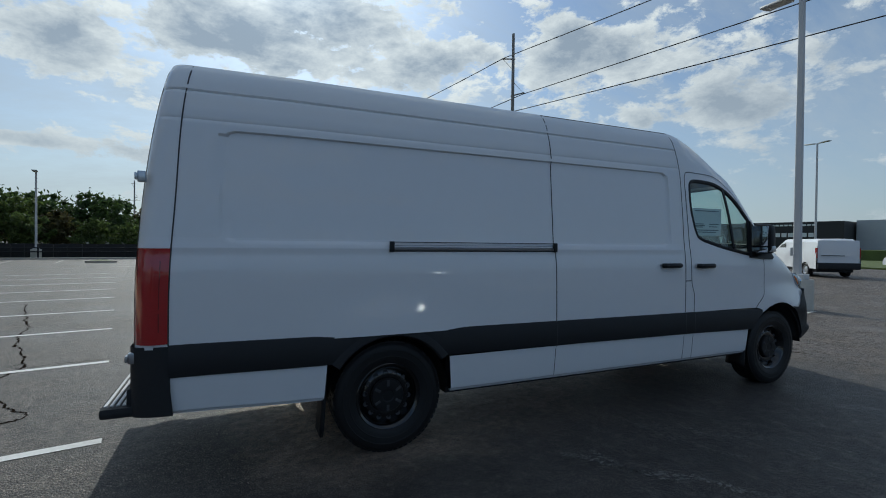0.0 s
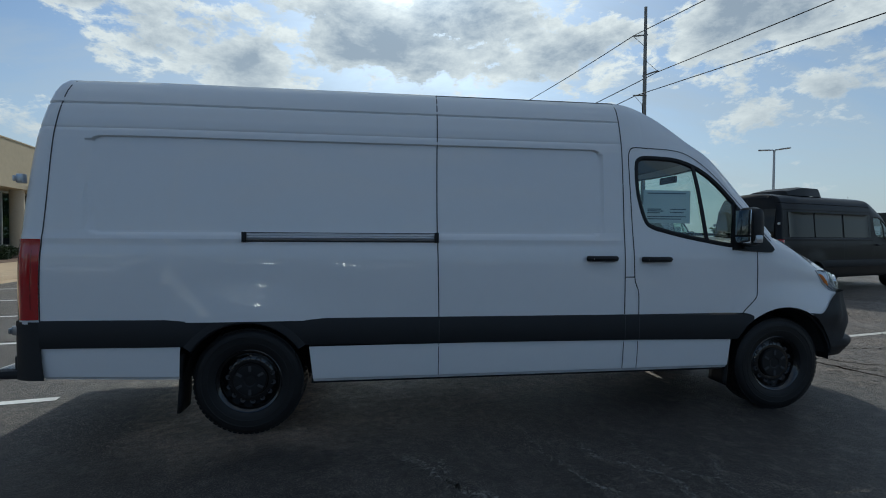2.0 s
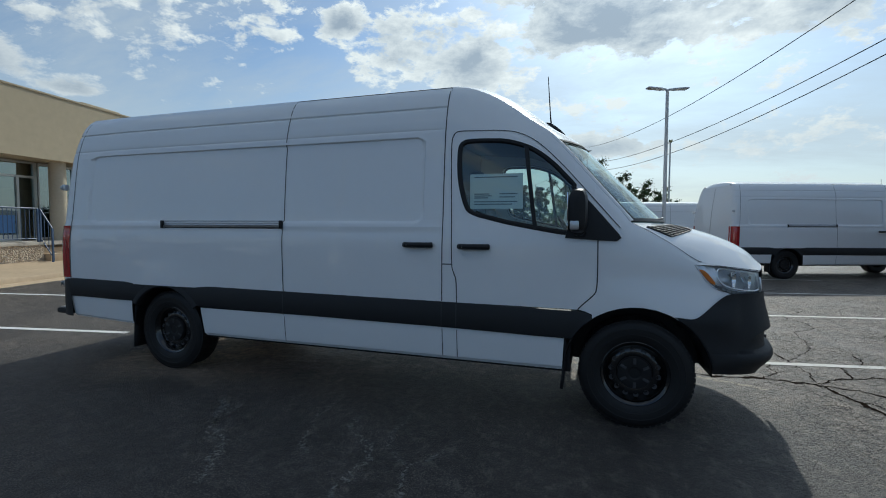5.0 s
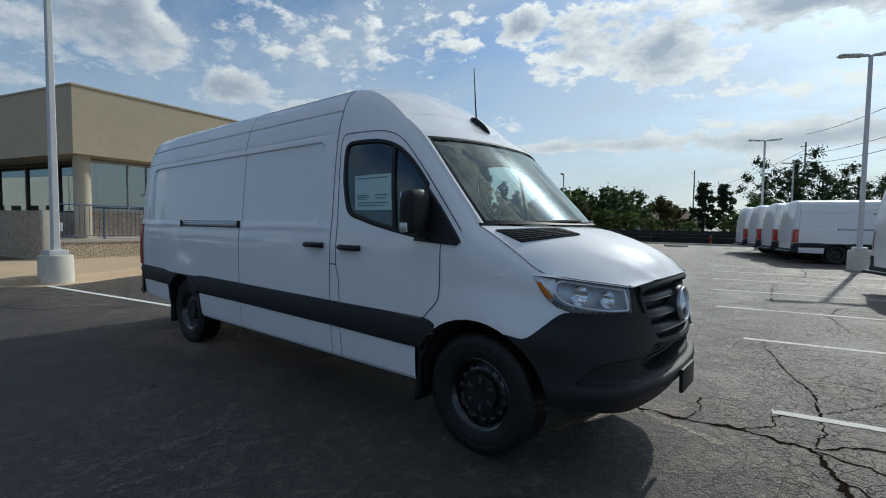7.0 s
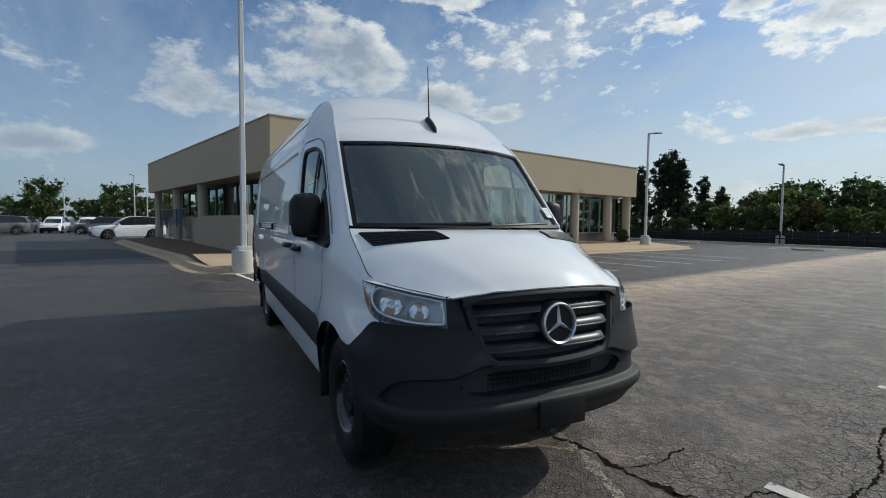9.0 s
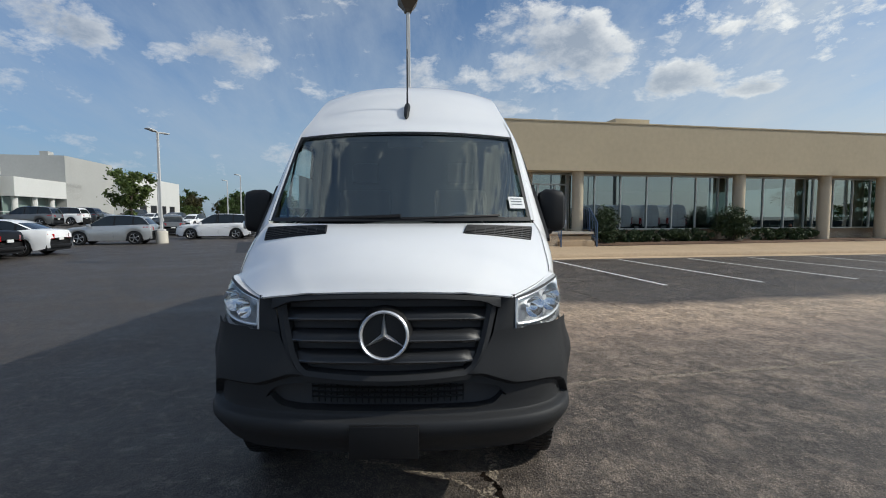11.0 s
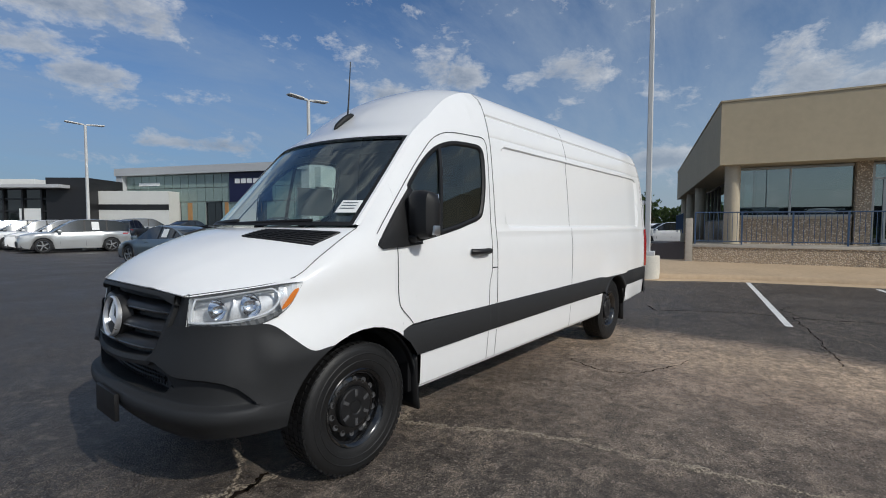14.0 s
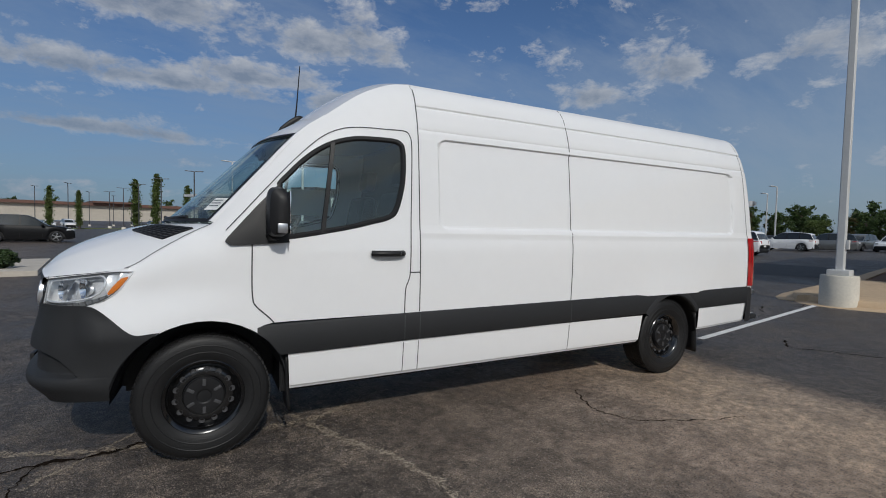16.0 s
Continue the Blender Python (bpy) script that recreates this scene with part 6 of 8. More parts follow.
    gx = lambda y, z: 0.975 - 0.105 * (y / 0.57) ** 2 - 0.055 * smooth01(z, 0.80, 1.16)
    bm = bmesh.new()
    grid(bm, [[(gx(y * half(z), z) - 0.055, y * half(z), z) for y in np.linspace(-1, 1, 25)] for z in np.linspace(0.77, 1.15, 8)])
    part("grille_back", bm, SEAM, gr)
    bm = bmesh.new()
    loop = [(-half(z), z) for z in np.linspace(1.14, 0.78, 12)] + [(y, 0.768 + 0.012 * (y / 0.36) ** 2) for y in np.linspace(-0.33, 0.33, 14)] + [(half(z), z) for z in np.linspace(0.78, 1.14, 12)]
    rows = []
    for i, (y, z) in enumerate(loop):
        a, b = loop[max(i - 1, 0)], loop[min(i + 1, len(loop) - 1)]
        d = Vector((b[0] - a[0], b[1] - a[1])).normalized()
        n_ = Vector((-d.y, d.x))
        x = gx(y, z)
        rows.append([(x - 0.03, y - n_.x * 0.012, z - n_.y * 0.012), (x + 0.012, y - n_.x * 0.008, z - n_.y * 0.008), (x + 0.016, y + n_.x * 0.014, z + n_.y * 0.014), (x + 0.004, y + n_.x * 0.035, z + n_.y * 0.035), (x - 0.05, y + n_.x * 0.04, z + n_.y * 0.04)])
    grid(bm, rows)
    part("grille_frame", bm, PLASTIC, gr)
    for s in (-1, 1):
        bm = bmesh.new()
        rows = []
        for z in np.linspace(0.86, 1.145, 12):
            h = half(z) + 0.02
            lx, ly = 0.838 - 0.10 * max(z - 0.98, 0), 0.612 - 0.03 * max(z - 0.985, 0)
            rows.append([(gx(h, z) + (lx - gx(h, z)) * k + 0.006 * math.sin(math.pi * k), s * (h + (ly - h) * k), z) for k in np.linspace(0, 1, 6)])
        grid(bm, rows)
        part("grille_surround", bm, PLASTIC, gr)
    bm = bmesh.new()
    rows = []
    for y in np.linspace(-0.535, 0.535, 33):
        k = abs(y) / 0.585
        bx, bz = 0.945 - 0.10 * k**2, 1.178 - 0.040 * k**2.3
        drop = 0.030 + 0.025 * smooth01(abs(y), 0.44, 0.53)
        rows.append([(bx - 0.03, y, bz - 0.008), (bx - 0.004, y, bz - 0.010), (bx + 0.004, y, bz - 0.018), (bx + 0.008, y, bz - drop), (bx - 0.03, y, bz - drop - 0.010)])
    grid(bm, rows)
    part("grille_top_bar", bm, PLASTIC, gr)
    for z in (0.842, 0.935, 1.030):
        h = half(z) - 0.008
        shelf, lip = [], []
        for y in np.linspace(-h, h, 41):
            x, dz = gx(y, z), 0.018 * (1 - (y / 0.57) ** 2)
            # the lip pinches in towards both ends
            e = smooth01(h - abs(y), 0.02, 0.09)
            shelf.append([(x - 0.055, y, z + dz + 0.050), (x - 0.030 + 0.010 * e, y, z + dz + 0.040), (x - 0.012 + 0.014 * e, y, z + dz + 0.012 + 0.010 * e), (x - 0.006 + 0.012 * e, y, z + dz + 0.008)])
            lip.append([(x - 0.006 + 0.012 * e, y, z + dz + 0.008), (x - 0.004 + 0.014 * e, y, z + dz + 0.003), (x - 0.006 + 0.012 * e, y, z + dz - 0.005), (x - 0.05, y, z + dz - 0.010)])
        bm = bmesh.new()
        grid(bm, shelf)
        part("grille_slat", bm, SATIN, gr)
        bm = bmesh.new()
        grid(bm, lip)
        part("slat_lip", bm, GLOSSP, gr, "gloss black slat lip")
    bm = bmesh.new()
    lathe(bm, [(0.0, -0.03), (0.128, -0.03), (0.119, 0.004), (0.114, 0.018), (0.108, 0.020)], 40, "x", (0.945, 0, 0.985))
    part("badge_socket", bm, DARK, gr)
    emblem(gr, pose(0.966, 0, 0.985, 0, -6, 0), 0.112)
    bm = bmesh.new()
    box(bm, 1.005, 1.028, -0.155, 0.155, 0.44, 0.59, 0.006)
    part("plate_holder", bm, DARK, van, "blank black number plate holder")


def make_cabin(van):
    bm = bmesh.new()
    prism(bm, [(side_y(-1.5, z) - 0.03, z) for z in np.linspace(0.75, 2.5, 12)] + [(0.03 - side_y(-1.5, z), z) for z in np.linspace(2.5, 0.75, 12)], -1.62, -1.58, "x")
    part("bulkhead", bm, CABIN, van)
    bm = bmesh.new()
    box(bm, -1.6, -0.54, -0.90, 0.90, 0.70, 0.78)
    box(bm, -0.54, 0.30, -0.54, 0.54, 0.70, 0.78)
    part("cab_floor", bm, CABIN, van)
    bm = bmesh.new()
    rows = []
    for y in np.linspace(-0.86, 0.86, 25):
        k = (y / 0.86) ** 2
        rows.append([(-0.02 - 0.0 * k + 0.24 * (1 - k), y, 1.455), (-0.10, y, 1.47 + 0.02 * math.cos(y * 6)), (-0.30, y, 1.45), (-0.38, y, 1.38), (-0.40, y, 1.1), (-0.30, y, 0.8)])
    grid(bm, rows)
    part("dashboard", bm, CABIN, van)
    bm = bmesh.new()
    for i in range(28):
        a, b = 2 * math.pi * i / 28, 2 * math.pi * (i + 1) / 28
        tube(bm, [Vector((-0.55, 0.42, 1.38)) + Matrix.Rotation(radians(-32), 3, "Y") @ Vector((0, math.cos(q) * 0.19, math.sin(q) * 0.19)) for q in (a, b)], 0.015, 6, cap=False)
    tube(bm, [(-0.55, 0.25, 1.38), (-0.55, 0.59, 1.38)], 0.02, 6)
    tube(bm, [(-0.55, 0.42, 1.38), (-0.38, 0.42, 1.30)], 0.035, 8)
    part("steering_wheel", bm, CABIN, van)
    for y in (-0.45, 0.45):
        seat = new("seat")
        seat.parent = van
        bm = bmesh.new()
        box(bm, -1.32, -0.82, y - 0.25, y + 0.25, 1.02, 1.18, 0.05)
        box(bm, -1.25, -0.9, y - 0.2, y + 0.2, 0.78, 1.03, 0.02)
        part("cushion", bm, FABRIC, seat)
        bm = bmesh.new()
        box(bm, -0.08, 0.08, -0.25, 0.25, 0, 0.66, 0.06, pose(-1.33, y, 1.12, 0, -12, 0))
        part("backrest", bm, FABRIC, seat)
        bm = bmesh.new()
        box(bm, -0.06, 0.05, -0.13, 0.13, 0, 0.2, 0.045, pose(-1.48, y, 1.83, 0, -8, 0))
        part("headrest", bm, FABRIC, seat)
    bm = bmesh.new()
    box(bm, -0.45, -0.42, -0.13, 0.13, 2.02, 2.09, 0.01)
    part("inner_mirror", bm, DARK, van)
    bm = bmesh.new()
    rows = [[(-0.72, y, 2.11), (-1.0, y, 2.2), (-1.58, y, 2.25)] for y in np.linspace(-0.8, 0.8, 5)]
    grid(bm, rows)
    part("headlining", bm, mat("headlining", (0.25, 0.25, 0.25), 0.9, vary=0.05), van)


# ---- the van itself ----
hero = make_van("cargo_van", "white high-roof cargo van with black plastic trim, parked on asphalt", WHITE, Matrix.Identity(4))


# ---- lamp posts ----
POSTWHITE = mat("post_paint", (0.60, 0.60, 0.59), 0.5, vary=0.06, scale=2)
FOOT = mat("foot_concrete", (0.62, 0.58, 0.50), 0.9, vary=0.12, scale=2.5, bump=0.3, bscale=60)
HEAD = mat("lamp_head", (0.10, 0.10, 0.105), 0.5, metal=0.4, vary=0.1, scale=6)
BRONZE = mat("bronze_head", (0.12, 0.095, 0.07), 0.5, metal=0.3, vary=0.1, scale=6)
DARKPOST = mat("dark_post", (0.05, 0.05, 0.055), 0.5, vary=0.1)
LENS = mat("lamp_lens", (0.55, 0.56, 0.56), 0.3)


def lamp_post(u, v, h, arms, foot=0.72, label="tall pale grey lamp post on a round concrete foot", material=POSTWHITE, z=None, width=0.075, slab=0.95):
    """arms: the ways, in degrees of the lot, in which the lamp heads point."""
    p = thing("lamp_post", label, "lamp post", lot(u, v, rise(u, v) if z is None else z), "lamp posts")
    bm = bmesh.new()
    lathe(bm, [(0.335, -0.05), (0.33, foot - 0.03), (0.315, foot), (0.0, foot)], 32)
    part("foot", bm, FOOT, p, "chipped pale concrete foot")
    bm = bmesh.new()
    box(bm, -0.19, 0.19, -0.19, 0.19, foot, foot + 0.12, 0.015)
    part("base_cover", bm, material, p)
    bm = bmesh.new()
    rows = []
    for k in np.linspace(0, 1, 6):
        w = width * (1 - 0.25 * k)
        rows.append([(w * x, w * y, foot + 0.1 + (h - foot - 0.1) * k) for x, y in ((1, 0.75), (0.75, 1), (-0.75, 1), (-1, 0.75), (-1, -0.75), (-0.75, -1), (0.75, -1), (1, -0.75))])
    vs = grid(bm, rows, close=True)
    bm.faces.new(vs[-1])
    part("shaft", bm, material, p)
    bm = bmesh.new()
    box(bm, -0.05, 0.05, width, width + 0.06, foot + 0.55, foot + 0.75, 0.01)
    part("hand_hole", bm, material, p)
    for a in arms:
        head = new("lamp_head")
        head.parent = p
        bm = bmesh.new()
        rows = []
        for x, w, t in ((0.05, 0.05, 0.05), (0.22, 0.07, 0.05), (0.30, 0.16, 0.045), (0.9 * slab / 0.95, 0.17, 0.04), (slab, 0.14, 0.025)):
            zc = h - 0.02 + 0.08 * x
            rows.append([(x, w, zc), (x, w * 0.9, zc + t), (x, -w * 0.9, zc + t), (x, -w, zc), (x, -w * 0.9, zc - t * 0.5), (x, w * 0.9, zc - t * 0.5)])
        vs = grid(bm, rows, close=True)
        bm.faces.new(vs[0]), bm.faces.new(vs[-1])
        o = part("housing", bm, HEAD if material is not POSTWHITE else POSTWHITE, head)
        o.rotation_euler = (0, 0, radians(a))
        bm = bmesh.new()
        box(bm, 0.32, slab - 0.08, -0.13, 0.13, h + 0.005, h + 0.012)
        o = part("lens", bm, LENS, head, smooth=False)
        o.rotation_euler = (0, 0, radians(a))
    if not arms:
        head = new("lamp_head")
        head.parent = p
        bm = bmesh.new()
        rows = [[(w * x, w * y, h + z) for x, y in ((1, 1), (-1, 1), (-1, -1), (1, -1))] for w, z in ((0.10, -0.12), (0.13, -0.04), (0.29, 0.20), (0.30, 0.36), (0.28, 0.40))]
        vs = grid(bm, rows, close=True)
        bm.faces.new(vs[0]), bm.faces.new(vs[-1])
        part("housing", bm, BRONZE, head, "dark bronze box head", smooth=False)
        bm = bmesh.new()
        grid(bm, [[(x, y, h + 0.205) for x in (0.292, 0.302)] for y in (-0.26, 0.26)])
        part("trim", bm, LENS, head, smooth=False)
    return p


lamp_post(-11.95, 1.5, 8.0, (), 0.66, "tall pale grey lamp post with a dark box head on top")
lamp_post(7.35, 1.35, 7.5, (75, 255))
lamp_post(-13.9, 27.2, 7.5, (60,))
lamp_post(-11.2, 43.3, 6.5, (270,))
lamp_post(6.0, 18.2, 7.55, (10, 190))
lamp_post(4.5, 34.1, 7.25, (10, 190))
lamp_post(8.3, 50.5, 7.5, (10, 190))
lamp_post(-12.7, -11.95, 6.8, (167, 347))
lamp_post(-27.4, -11.4, 6.5, (167, 347))
for u, v in ((-12.04, -28.74), (-10.85, -43.1), (-9.83, -55.4), (-8.28, -69.1), (-6.96, -82.8), (-5.81, -95.3), (-4.5, -110.0)):
    if v > -50:
        lamp_post(u, v, 7.3, (167, 347))
    else:
        lamp_post(u, v, 7.3, (167, 347), 0.5, "dark lamp post beyond the rows of cars", DARKPOST)
for u, v in ((15.0, -120.0), (8.0, -135.0), (-2.0, -150.0), (2.0, -118.0), (-8.0, -165.0), (18.0, -150.0), (-14.0, -185.0)):
    lamp_post(u, v, 9.0, (65, 245), 0.5, "dark lamp post of a distant car park", DARKPOST, 0.0, 0.09, 1.3)
for u, v, h in ((-75.0, -4.3, 5.0), (-69.6, 2.9, 7.2), (-68.6, 4.2, 5.3), (-60.0, -14.0, 6.8), (-70.0, -18.0, 6.8), (-64.0, -25.0, 6.8)):
    lamp_post(u, v, h, (330,), 0.5)
lamp_post(27.5, 33.5, 7.4, (75, 255), 0.7)
lamp_post(14.5, 44.0, 9.5, (75, 255), 0.7)
lamp_post(40.0, 10.9, 9.8, (75, 255), 0.7)
lamp_post(28.4, 20.5, 7.7, (127, 307), 0.7)

# ---- the other vans ----
wvan = hero
rv = lambda u, v, t, z=0.0: lot(u, v, z, t) @ pose(5.86, 0, 0)
for k in range(4):
    o = copy_thing(hero, rv(4.3 - 0.42 * k, 20.85 + 2.55 * k + 1.0, 9))
    tagged(o, "white high-roof cargo van parked in a row of vans", group="row of parked vans")
o = copy_thing(hero, rv(4.75, 10.1, 11))
tagged(o, "white high-roof cargo van parked beside a black van")

blackvan = make_van("passenger_van", "black high-roof passenger van with a roof air conditioner", BLACKP, lot(7.9, 6.0, 0, 6) @ pose(5.86, 0, 0), sliding=False)
bm = bmesh.new()
rows = []
for x, w, z in ((-4.9, 0.3, 2.72), (-4.85, 0.55, 2.80), (-4.2, 0.6, 2.92), (-3.4, 0.58, 2.92), (-3.2, 0.5, 2.86), (-3.1, 0.3, 2.72)):
    rows.append([(x, -w, 2.66), (x, -w * 0.9, z - 0.03), (x, -w * 0.7, z), (x, w * 0.7, z), (x, w * 0.9, z - 0.03), (x, w, 2.66)])
vs = grid(bm, rows)
part("roof_cooler", bm, DARK, blackvan, "black roof air conditioner")
for s in (-1, 1):
    for x0, x1 in ((-5.45, -4.35), (-4.28, -2.98), (-2.88, -1.5)):
        bm = bmesh.new()
        grid(bm, [[on_side(x, z, s, 0.012) for z in np.linspace(1.50, 2.17, 8)] for x in np.linspace(x0, x1, 10)])
        part("side_glass", bm, DARKGLASS, blackvan, "dark privacy glass")
bm = bmesh.new()
for y0, y1 in ((-0.80, -0.05), (0.05, 0.80)):
    grid(bm, [[(rear_x(z) - 0.034, y, z) for y in np.linspace(y0, y1, 4)] for z in np.linspace(1.5, 2.25, 8)])
part("rear_glass", bm, DARKGLASS, blackvan)
for y in (-0.45, 0.3):
    bm = bmesh.new()
    box(bm, -5.905, -5.89, y - 0.16, y + 0.16, 1.225, 1.245, 0.003)
    part("rear_handle", bm, CHROME, blackvan)
bm = bmesh.new()
box(bm, -5.91, -5.89, 0.22, 0.56, 0.80, 0.96, 0.006)
part("number_plate", bm, PAPER, blackvan, "pale number plate")

# ---- cars ----
PAINTS = {"white": WHITE, "black": BLACKP,
          "blue_grey": mat("blue_grey_paint", (0.115, 0.155, 0.185), 0.3, metal=0.4, coat=1.0, vary=0.05, scale=3),
          "dark_blue": mat("dark_blue_paint", (0.016, 0.024, 0.036), 0.3, metal=0.3, coat=1.0, vary=0.08, scale=3),
          "silver": mat("silver_paint", (0.50, 0.51, 0.51), 0.3, metal=0.6, coat=1.0, vary=0.04, scale=3),
          "grey": mat("grey_paint", (0.16, 0.165, 0.165), 0.3, metal=0.5, coat=1.0, vary=0.05, scale=3)}
ALLOY = mat("alloy", (0.42, 0.42, 0.43), 0.28, metal=0.9, vary=0.06, scale=5)
CARGLASS = mat("dark_car_glass", (0.012, 0.016, 0.018), 0.04, coat=0.6)
SHAPES = {
    # half length, half width, roof, belt front/rear, wheelbase, wheel radius, body top line, cabin line
    "saloon": dict(l=2.42, w=0.93, wb=2.87, r=0.345, belt=(0.93, 1.00), top=[(-2.42, 0.70), (-2.40, 0.88), (-2.32, 1.00), (-2.15, 1.05), (-1.75, 1.06), (-1.0, 1.0), (0.9, 0.95), (1.25, 0.93), (1.8, 0.86), (2.2, 0.76), (2.36, 0.66), (2.42, 0.52)], cab=[(-1.85, 1.04), (-1.25, 1.30), (-0.85, 1.41), (-0.2, 1.45), (0.25, 1.42), (0.65, 1.24), (1.12, 0.95)]),
    "suv": dict(l=2.47, w=0.96, wb=2.98, r=0.375, belt=(1.06, 1.14), top=[(-2.47, 0.75), (-2.46, 0.95), (-2.40, 1.14), (-2.2, 1.16), (-1.0, 1.13), (0.9, 1.08), (1.2, 1.09), (1.9, 1.02), (2.3, 0.92), (2.43, 0.78), (2.47, 0.6)], cab=[(-2.38, 1.14), (-2.20, 1.48), (-2.02, 1.68), (-1.3, 1.76), (-0.3, 1.77), (0.15, 1.70), (0.6, 1.44), (1.12, 1.09)]),
    "crossover": dict(l=2.22, w=0.935, wb=2.70, r=0.36, belt=(1.00, 1.12), top=[(-2.22, 0.75), (-2.2, 0.95), (-2.13, 1.12), (-1.9, 1.14), (-1.0, 1.10), (0.8, 1.04), (1.1, 1.03), (1.7, 0.97), (2.05, 0.86), (2.19, 0.72), (2.22, 0.55)], cab=[(-2.08, 1.12), (-1.85, 1.40), (-1.6, 1.56), (-0.9, 1.64), (-0.2, 1.64), (0.15, 1.57), (0.55, 1.35), (1.0, 1.04)]),
}


def car(kind, paint, m, label, sheet_in_window=False, group="parked cars"):
    d = SHAPES[kind]
    c = thing("car", label, "car", m, group)
    L_, W, wb, r = d["l"], d["w"], d["wb"], d["r"]
    top = np.array(d["top"])
    xs = np.unique(np.concatenate([np.linspace(-L_, L_, 45), top[:, 0]]))
    half = lambda x: W * (1 - 0.16 * max(0, abs(x) / L_ - 0.62) ** 2 / 0.144) - 0.02 * (abs(x) / L_ > 0.99)
    arch = lambda x: max([math.sqrt(max((r + 0.055) ** 2 - (x - a) ** 2, 0)) + r for a in (-wb / 2, wb / 2) if abs(x - a) < r + 0.055] + [0.22 + 0.10 * smooth01(abs(x), L_ - 0.5, L_)])
    for s in (-1, 1):
        bm = bmesh.new()
        rows = []
        for x in xs:
            h, t = half(x), float(np.interp(x, top[:, 0], top[:, 1]))
            zb = min(arch(x), t - 0.05)
            belt = min(t - 0.01, 0.9 + 0.0 * x)
            zs = [zb, zb + (t - zb) * 0.25, zb + (t - zb) * 0.5, zb + (t - zb) * 0.72, zb + (t - zb) * 0.88, t - 0.012, t]
            ys = [h * 0.965, h * 0.99, h, h * 0.985, h * 0.955, h * 0.915, h * 0.86]
            rows.append([(x, s * y, z) for y, z in zip(ys, zs)] + [(x, 0.0, t + 0.025)])
        grid(bm, rows)
        part("body_side", bm, paint, c)
    bm = bmesh.new()
    box(bm, -L_ + 0.1, L_ - 0.1, -W * 0.86, W * 0.86, 0.2, 0.62)
    part("underbody", bm, DARK, c, smooth=False)
    cab = ease(d["cab"], 4)
    bm = bmesh.new()
    z0 = min(cab[0][1], cab[-1][1])
    zr = max(p[1] for p in cab)
    rows = []
    for x, z in cab:
        k = (z - 0.98) / (zr - 0.98)
        wy = W * (0.86 - 0.20 * max(k, 0) ** 1.2)
        rows.append([(x, -W * 0.88, min(z, float(np.interp(x, top[:, 0], top[:, 1])) - 0.02)), (x, -wy, z - 0.02), (x, -wy * 0.9, z), (x, 0, z + 0.015), (x, wy * 0.9, z), (x, wy, z - 0.02), (x, W * 0.88, min(z, float(np.interp(x, top[:, 0], top[:, 1])) - 0.02))])
    grid(bm, rows)
    part("cabin_glass", bm, CARGLASS, c, "dark cabin windows")
    bm = bmesh.new()
    sel = [i for i, p in enumerate(cab) if p[1] > zr - 0.17 * (zr - 0.95) / 0.5]
    grid(bm, [[(q[0], q[1] * 1.01, q[2] + 0.006) for q in rows[i][1:6]] for i in sel])
    part("roof", bm, paint, c)
    for s in (-1, 1):
        k = 6 if s > 0 else 0
        bm = bmesh.new()
        edge = [(rows[i][5 if s > 0 else 1], rows[i][4 if s > 0 else 2]) for i in range(len(cab))]
        grid(bm, [[Vector(a) + Vector((0, s * 0.006, 0.004)), Vector(b) + Vector((0, 0, 0.008))] for a, b in edge])
        part("roof_rail", bm, paint, c)
        pillars = (-0.35, -1.25) if kind == "saloon" else (-0.35, -1.35)
        bm = bmesh.new()
        for px_ in pillars:
            i = min(range(len(cab)), key=lambda j: abs(cab[j][0] - px_))
            a, b = rows[i][6 if s > 0 else 0], rows[i][5 if s > 0 else 1]
            grid(bm, [[Vector(a) + Vector((-0.04, s * 0.008, 0)), Vector(a) + Vector((0.04, s * 0.008, 0))], [Vector(b) + Vector((-0.035, s * 0.010, 0)), Vector(b) + Vector((0.03, s * 0.010, 0))]])
        part("pillar", bm, DARK, c)
        # lamps
        bm = bmesh.new()
        zt = float(np.interp(-L_ + 0.08, top[:, 0], top[:, 1]))
        grid(bm, [[(x, s * (half(x) * f + 0.006), z) for x, f in ((-L_ + 0.42, 0.965), (-L_ + 0.22, 0.965), (-L_ + 0.06, 0.95))] + [(-L_ - 0.008, s * half(-L_) * 0.62, z)] for z in (zt - 0.30, zt - 0.20, zt - 0.10)])
        part("tail_lamp", bm, REDLENS, c, "red tail lamp")
        bm = bmesh.new()
        zt = float(np.interp(L_ - 0.3, top[:, 0], top[:, 1]))
        grid(bm, [[(x, s * (half(x) * f + 0.006), z) for x, f in ((L_ - 0.45, 0.97), (L_ - 0.25, 0.965), (L_ - 0.10, 0.93))] + [(L_ - 0.01, s * half(L_) * 0.60, z)] for z in (zt - 0.17, zt - 0.10, zt - 0.05)])
        part("headlight", bm, LAMPBOWL, c)
        bm = bmesh.new()
        box(bm, 0.72, 0.90, min(s * (W + 0.0), s * (W + 0.17)), max(s * (W + 0.0), s * (W + 0.17)), d["belt"][0] + 0.02, d["belt"][0] + 0.15, 0.03)
        part("door_mirror", bm, paint, c)
        bm = bmesh.new()
        for x in (0.25, -0.85):
            box(bm, x - 0.1, x + 0.1, min(s * W * 0.975, s * (W * 0.975 + 0.03)), max(s * W * 0.975, s * (W * 0.975 + 0.03)), 0.83, 0.86, 0.008)
        part("door_handle", bm, paint, c)
        bm = bmesh.new()
        for x in (0.80, -0.32, -1.30):
            grid(bm, [[(x + o, s * (W * (0.995 if z < 0.7 else 0.965) + 0.003), z) for o in (-0.004, 0.004)] for z in np.linspace(0.35, 0.86, 6)])
